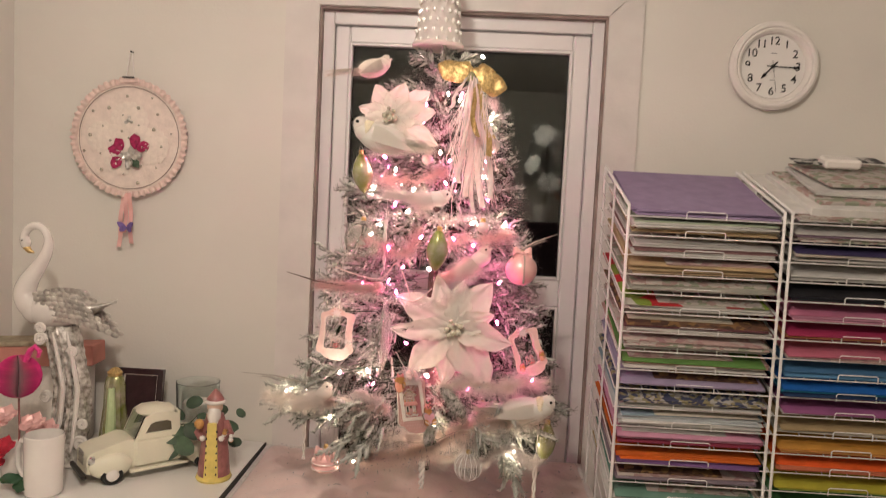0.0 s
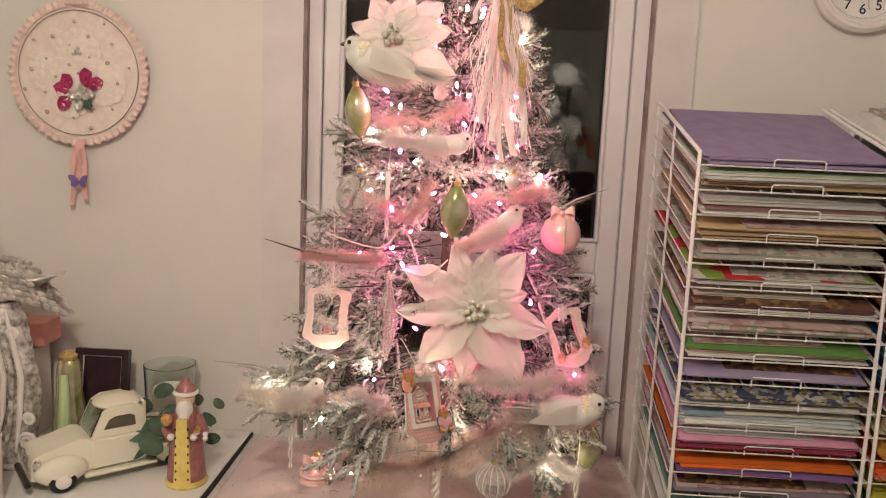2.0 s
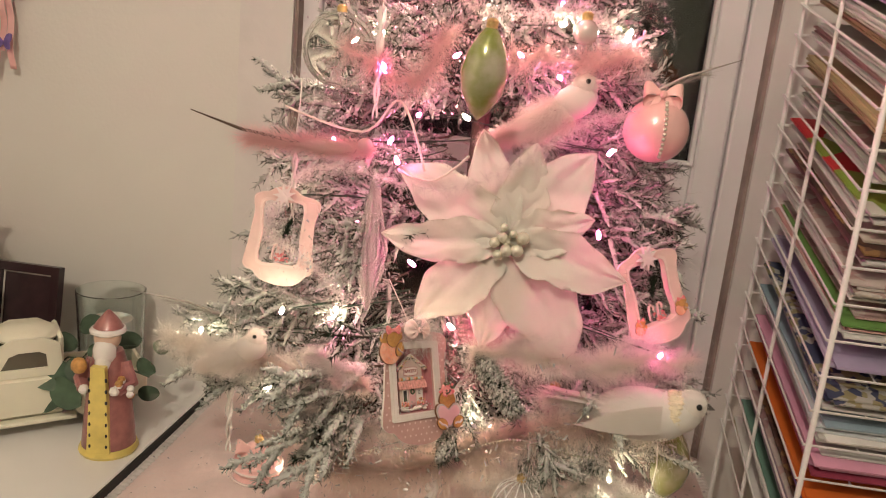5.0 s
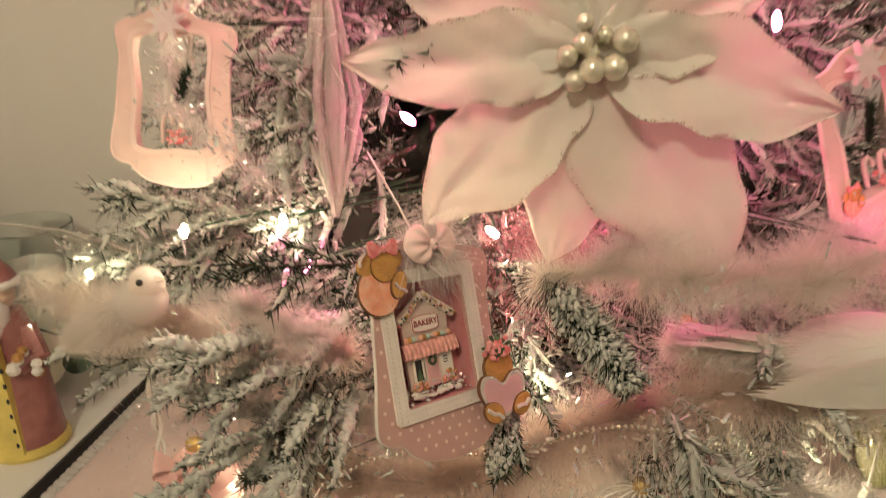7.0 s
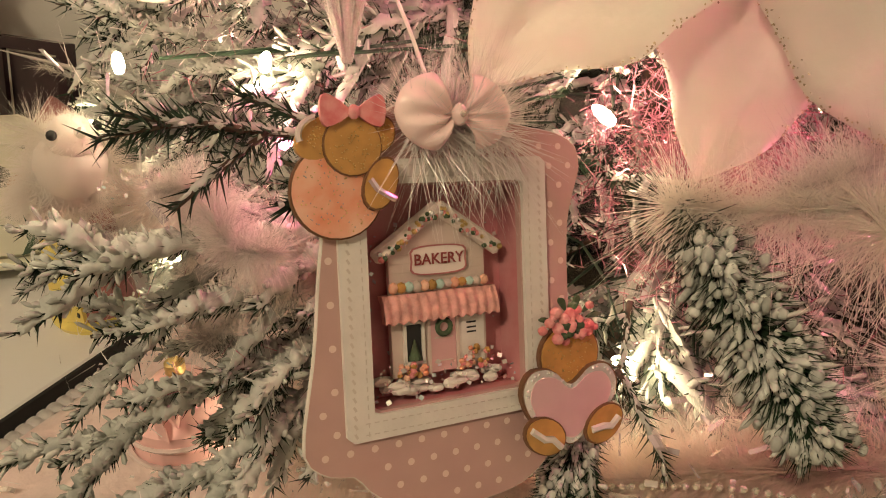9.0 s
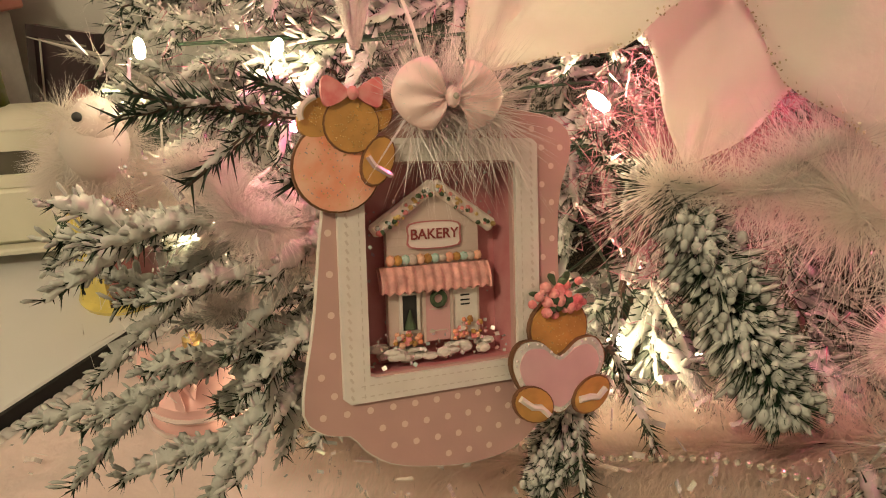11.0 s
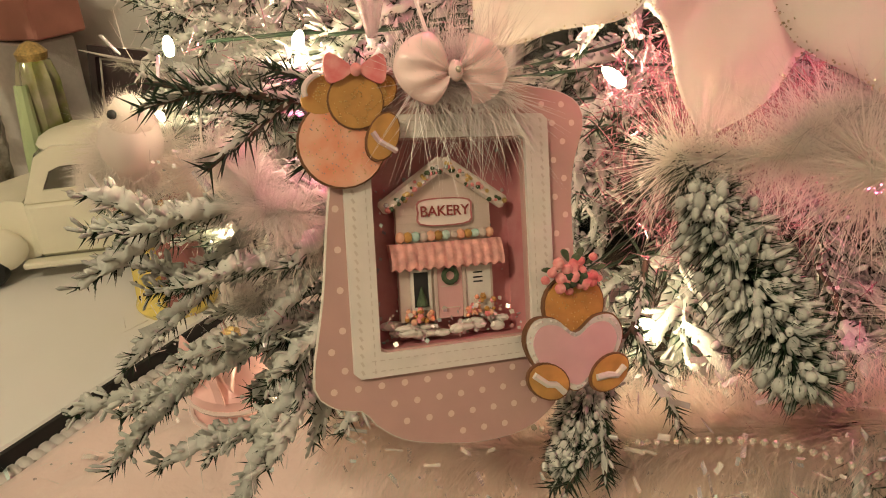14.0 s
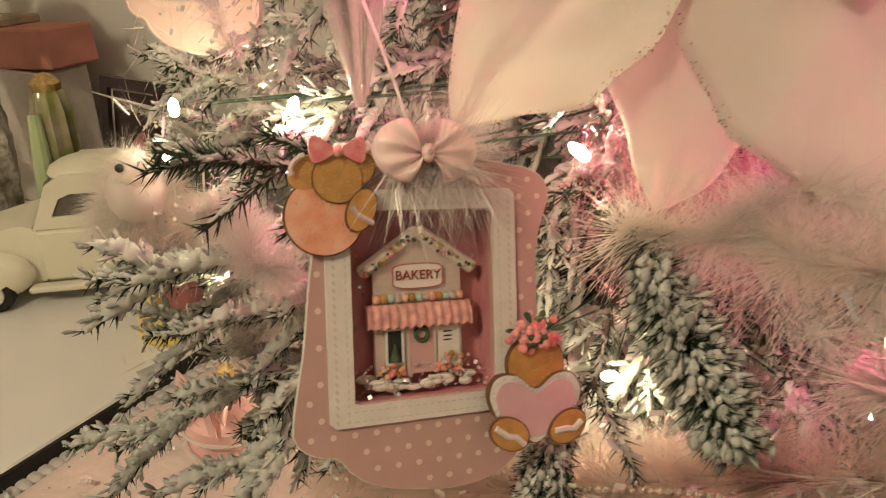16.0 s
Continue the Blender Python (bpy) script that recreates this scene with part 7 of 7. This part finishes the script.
# eucalyptus in the truck bed, trailing over the side
eu = thing("eucalyptus_spray", pose(-0.500, 2.262, DZ + 0.05) @ Matrix.Diagonal((0.9, 0.9, 0.9, 1)), "green eucalyptus sprigs lying in the truck bed", "greenery")
for n, (x, y, z, r, rx, ry, rz) in enumerate(((-0.05, -0.075, 0.045, 0.045, 70, 10, 20), (-0.015, -0.085, 0.020, 0.040, 75, 30, -10), (-0.06, -0.08, 0.0, 0.038, 80, -20, 15), (0.0, -0.07, 0.055, 0.034, 60, 40, 0), (-0.09, -0.06, 0.022, 0.032, 70, -30, 30),
                                              (0.03, -0.06, 0.09, 0.026, 70, 20, 0), (-0.06, -0.03, 0.085, 0.030, 50, 20, 50), (-0.02, 0.0, 0.115, 0.030, 60, -15, 0), (0.06, -0.02, 0.105, 0.026, 75, 0, 20), (0.10, -0.03, 0.065, 0.024, 80, 20, -10), (0.115, -0.05, 0.025, 0.022, 75, 0, 10), (0.12, -0.02, 0.10, 0.018, 70, 40, 0), (-0.10, 0.01, 0.06, 0.028, 60, 0, 60))):
    r *= 0.85
    part("leaf", Shape().sheet(lambda u, v: (r * (u * 2 - 1), r * 0.72 * (v * 2 - 1) * math.sqrt(max(0.02, 1 - (u * 2 - 1) ** 2)), 0.006 * math.sin(3 * u) + 0.12 * r * abs(v * 2 - 1)), 12, 6, 0.0008), LEAF, eu, m=pose(x, y, z, rx, ry, rz), smooth=80)
part("stem", Shape().tube([(-0.12, 0, 0.0), (-0.05, -0.03, 0.06), (0.03, -0.04, 0.07), (0.11, -0.04, 0.05)], 0.0016, 6), LEAF, eu)
part("stem", Shape().tube([(-0.08, 0.0, 0.0), (0.0, -0.03, 0.09), (0.08, -0.03, 0.10)], 0.0014, 6), LEAF, eu)

# bearded winter figure
s = Shape()
s.lathe([(0.040, 0), (0.043, 0.006), (0.040, 0.014), (0.0002, 0.016)], 24, 1)
s.lathe([(0.039, 0.010), (0.036, 0.05), (0.031, 0.11), (0.027, 0.15), (0.020, 0.175), (0.002, 0.182)], 24, 0)
s.prism([(-0.017, 0.012), (0.017, 0.012), (0.013, 0.10), (0.010, 0.16), (-0.010, 0.16), (-0.013, 0.10)], 0.0285, 0.039, 1, TURN_X)
s.ball((0, -0.004, 0.196), (0.019, 0.019, 0.021), 16, 3)
s.ball((0, -0.014, 0.176), (0.017, 0.015, 0.026), 14, 2)
s.ball((0, -0.020, 0.160), (0.012, 0.010, 0.022), 12, 2)
s.lathe([(0.021, 0.206), (0.022, 0.212), (0.016, 0.224), (0.004, 0.240), (0.0002, 0.243)], 18, 0)
s.tube([(0.021 * math.cos(t), -0.002 + 0.021 * math.sin(t), 0.209) for t in np.linspace(0, 6.283, 21)[:-1]], 0.005, 8, 2, closed=True)
for sg in (-1, 1):
    s.tube([(sg * 0.022, 0, 0.155), (sg * 0.036, -0.010, 0.125), (sg * 0.024, -0.030, 0.118)], [0.011, 0.012, 0.009], 10, 0)
    s.ball((sg * 0.022, -0.034, 0.120), 0.008, 8, 2)
s.ball((-0.032, -0.026, 0.155), (0.012, 0.010, 0.014), 10, 4)
for i in range(9):
    s.ball((0.034 + 0.010 * math.cos(i * 2.1), -0.030 + 0.006 * math.sin(i), 0.125 + 0.012 * math.sin(i * 1.7)), 0.006, 8, 4 if i % 2 else 2)
for i in range(7):
    for sg in (-1, 1):
        s.ball((sg * 0.012, -0.0385, 0.025 + 0.019 * i), (0.0022, 0.0016, 0.0038), 6, 5)
solid("winter_figurine", s, [MAUVE, YELLOW, SWANWHITE, SKINNY, GINGER, INK], "glazed bearded winter figurine in a mauve and yellow robe", "figurine", pose(-0.430, 2.160, DZ, 0, 0, 8) @ Matrix.Diagonal((1, 1, 0.92, 1)))

fr = thing("picture_frame", pose(-0.705, 2.335, DZ, -9), "dark glossy picture frame leaning near the wall", "picture frame")
part("frame_border", Shape().ring(rect(0.062, 0.083), rect(0.047, 0.068), -0.010, 0.006, 0, Matrix.Translation((0, 0, 0.128)) @ TURN_X), DARKWOOD, fr)
part("picture", Shape().box((0, 0.004, 0.128), (0.098, 0.004, 0.140)), PHOTO, fr)
part("mat_line", Shape().ring(rect(0.0465, 0.0675), rect(0.0435, 0.0645), 0, 0.001, 0, Matrix.Translation((0, 0.0012, 0.128)) @ TURN_X), CARDWHITE, fr)
part("easel_foot", Shape().box((0, 0.020, 0.023), (0.10, 0.030, 0.046), bevel=0.003), DARKWOOD, fr)
vs = thing("glass_figure", pose(-0.725, 2.255, DZ), "green glass draped ornament with gold top", "ornament")
part("drape", Shape().lathe([(0.040, 0), (0.038, 0.03), (0.031, 0.09), (0.025, 0.14), (0.024, 0.19), (0.019, 0.212), (0.010, 0.222)], 28, 0, None, 0.09, 9), GREENGLASS, vs)
part("gold_cap", Shape().lathe([(0.017, 0.215), (0.019, 0.224), (0.010, 0.234), (0.0003, 0.238)], 18), GOLD, vs)
part("front_fold", Shape().tube([(0.004, -0.027, 0.19), (0.008, -0.034, 0.12), (0.006, -0.040, 0.02)], [0.008, 0.012, 0.014], 10), mat("pale_green_glass", (0.55, 0.66, 0.38), 0.2, vary=0.1, coat=0.8), vs)
hv = thing("hurricane_glass", pose(-0.548, 2.365, DZ) @ Matrix.Diagonal((1, 1, 0.81, 1)), "clear glass candle holder beside the truck", "vase")
part("glass_wall", Shape().lathe([(0.050, 0.0), (0.054, 0.05), (0.056, 0.17), (0.058, 0.225), (0.056, 0.226), (0.053, 0.17), (0.050, 0.05), (0.046, 0.006), (0.0003, 0.005)], 36), GLASS, hv)
solid("pillar_candle", Shape().lathe([(0.038, 0.0), (0.040, 0.004), (0.040, 0.150), (0.036, 0.156), (0.0003, 0.150)], 28), [WAX], "white pillar candle inside a clear glass", "candle", pose(-0.548, 2.365, DZ + 0.007) @ Matrix.Diagonal((1, 1, 0.78, 1)))
bx = thing("card_box", pose(-0.96, 2.36, DZ, 0, 0, 4), "coral and kraft card boxes behind the swan", "box")
part("box_body", Shape().box((-0.02, 0, 0.105), (0.26, 0.08, 0.21), bevel=0.003), CARDWHITE, bx, "white lower box")
part("upper_box", Shape().box((0.005, 0, 0.238), (0.285, 0.085, 0.056), m=Matrix.Rotation(-0.05, 4, "Y"), bevel=0.003), CORALBOX, bx, "coral card box")
part("box_lid", Shape().box((-0.06, -0.002, 0.272), (0.20, 0.09, 0.014), m=Matrix.Rotation(-0.05, 4, "Y"), bevel=0.003), mat("kraft_lid", (0.50, 0.42, 0.30), 0.7, vary=0.2, scale=30), bx)
mg = thing("mug", pose(-0.770, 2.015, DZ, 0, 0, -10), "plain white ceramic mug on the desk", "mug")
part("cup", Shape().lathe([(0.036, 0), (0.040, 0.004), (0.0415, 0.07), (0.042, 0.135), (0.0405, 0.137), (0.038, 0.07), (0.036, 0.008), (0.0003, 0.007)], 36), CERAMIC, mg)
part("handle", Shape().tube([(-0.040, 0, 0.112), (-0.060, 0, 0.114), (-0.070, 0, 0.095), (-0.068, 0, 0.055), (-0.055, 0, 0.032), (-0.040, 0, 0.032)], 0.006, 10), CERAMIC, mg)
pk = thing("paper_pompom", pose(-0.865, 2.07, DZ), "hot pink tissue pompom and red silk flowers on sticks", "decoration")
part("stick", Shape().tube([(0, 0, 0.0), (0.004, 0, 0.13), (0.0, 0, 0.24)], 0.0025, 6), MAUVE, pk)
leaf_mesh = Shape().sheet(lambda u, v: (0.050 * math.sin(math.pi * u) * (2 * v - 1), 0.0012 * math.sin(9 * u), -0.050 * math.cos(math.pi * u)), 14, 2).mesh("tissue_leaf", [HOTPINK], 0)
for i in range(44):
    part("tissue_leaf", leaf_mesh, None, pk, m=pose(0, 0, 0.250, 0, 0, 180 * i / 44))
part("loop_neck", Shape().tube([(0.022, -0.01, 0.29), (0.034, -0.01, 0.315), (0.045, -0.01, 0.325), (0.056, -0.01, 0.315), (0.052, -0.01, 0.300)], [0.008, 0.007, 0.006, 0.006, 0.004], 8), HOTPINK, pk)
for n, (x, y, z) in enumerate(((0.0, -0.06, 0.10), (-0.03, -0.05, 0.055), (0.035, 0.0, 0.14), (0.05, 0.03, 0.115), (-0.02, -0.02, 0.16))):
    s = Shape()
    for i in range(9):
        a = i * 40
        s.sheet(petal_fn(0.030, 0.013, 0.5 - 0.3 * (i % 2), 0.2, 0, i), 6, 5, 0.0005, 0, Matrix.Translation((x, y, z)) @ Matrix.Rotation(radians(35), 4, "X") @ Matrix.Rotation(radians(a), 4, "Z"))
    part("silk_flower", s, RED if n < 2 else PINKSATIN, pk, smooth=80)
for n, (x, y, z, rz) in enumerate(((0.0, -0.07, 0.03, 20), (0.03, -0.06, 0.02, -30), (-0.04, -0.03, 0.03, 160))):
    part("silk_leaf", Shape().sheet(petal_fn(0.05, 0.014, 0.2, 0.2, 0, n), 8, 4, 0.0005), mat("dark_silk_leaf", (0.03, 0.09, 0.04), 0.6), pk, m=pose(x, y, z, 40, 0, rz), smooth=80)
part("holder_cup", Shape().lathe([(0.032, 0), (0.036, 0.05), (0.038, 0.088), (0.035, 0.088), (0.030, 0.006), (0.0003, 0.005)], 24), CERAMIC, pk)

# papers on top of the second rack
top = thing("paper_pad_stack", pose(1.035, 2.14, 1.562, slope), "untidy pile of white printed pads on the rack", "paper")
for n, (dx, dy, rz, mt, h) in enumerate(((0, 0, 0, "w", 0.022), (0.01, 0.02, 3, "f", 0.012), (0.02, 0.03, -4, "w", 0.008), (0.03, 0.06, 8, "f", 0.006))):
    m1 = paper_mat(WHT) if mt == "w" else FLORAL
    part("pad", Shape().box((0, 0, 0), (0.30 - 0.02 * n, 0.28 - 0.03 * n, h), bevel=0.001), m1, top, m=pose(dx, dy, 0.005 + 0.012 * n, 0, 0, rz))
INKPR = printed("black_print", (0.04, 0.04, 0.04), (0.6, 0.58, 0.55), (0.35, 0.33, 0.32), 90)
part("tag_card", Shape().box((-0.07, 0.10, 0.060), (0.075, 0.05, 0.002)), INKPR, top)
part("tag_card", Shape().box((0.06, 0.11, 0.066), (0.08, 0.05, 0.002)), INKPR, top)
part("tape_dispenser", Shape().box((-0.005, 0.085, 0.064), (0.085, 0.045, 0.022), bevel=0.005), CERAMIC, top)

# ---- behind the camera: white flower tree that the door glass mirrors ----
ft = thing("white_flower_tree", pose(0.60, 0.22, 0), "white artificial poinsettia bush with a peach flower on a dark stand", "artificial tree")
part("stand", Shape().box((0.02, 0, 0.70), (0.26, 0.26, 1.40), bevel=0.006), DARKWOOD, ft)
part("pot", Shape().lathe([(0.06, 1.40), (0.075, 1.47), (0.078, 1.50), (0.07, 1.50), (0.06, 1.42), (0.0003, 1.41)], 24), CERAMIC, ft)
part("trunk", Shape().tube([(0, 0, 1.42), (0, 0, 2.0)], 0.008, 8), BARK, ft)
WP = mat("white_silk", (0.85, 0.83, 0.80), 0.7, vary=0.04)
for i in range(18):
    a, z = i * 2.4, 1.58 + 0.024 * i
    r = 0.13 - 0.004 * i
    dirv = Vector((math.cos(a), math.sin(a), 0.1)).normalized()
    ob = new("branch", BR[i % 7])
    ob.parent, ob.matrix_basis = ft, Matrix.Translation((0, 0, z)) @ dirv.to_track_quat("X", "Z").to_matrix().to_4x4() @ Matrix.Diagonal((r / 0.15,) * 3 + (1,))
for i in range(14):
    a, z = i * 2.4 + 0.6, 1.52 + 0.034 * i
    r = 0.15 - 0.006 * i
    s = Shape()
    for q in range(7):
        s.sheet(petal_fn(0.07, 0.024, 0.25, 0.2, 0, q), 8, 4, 0.0006, 0, Matrix.Rotation(q * 0.9, 4, "Z"))
    part("silk_flower", s, WP if i not in (0, 2) else PEACH, ft, m=frame_of((r * math.cos(a), r * math.sin(a), z), (math.cos(a), math.sin(a), 0.3)), smooth=80)
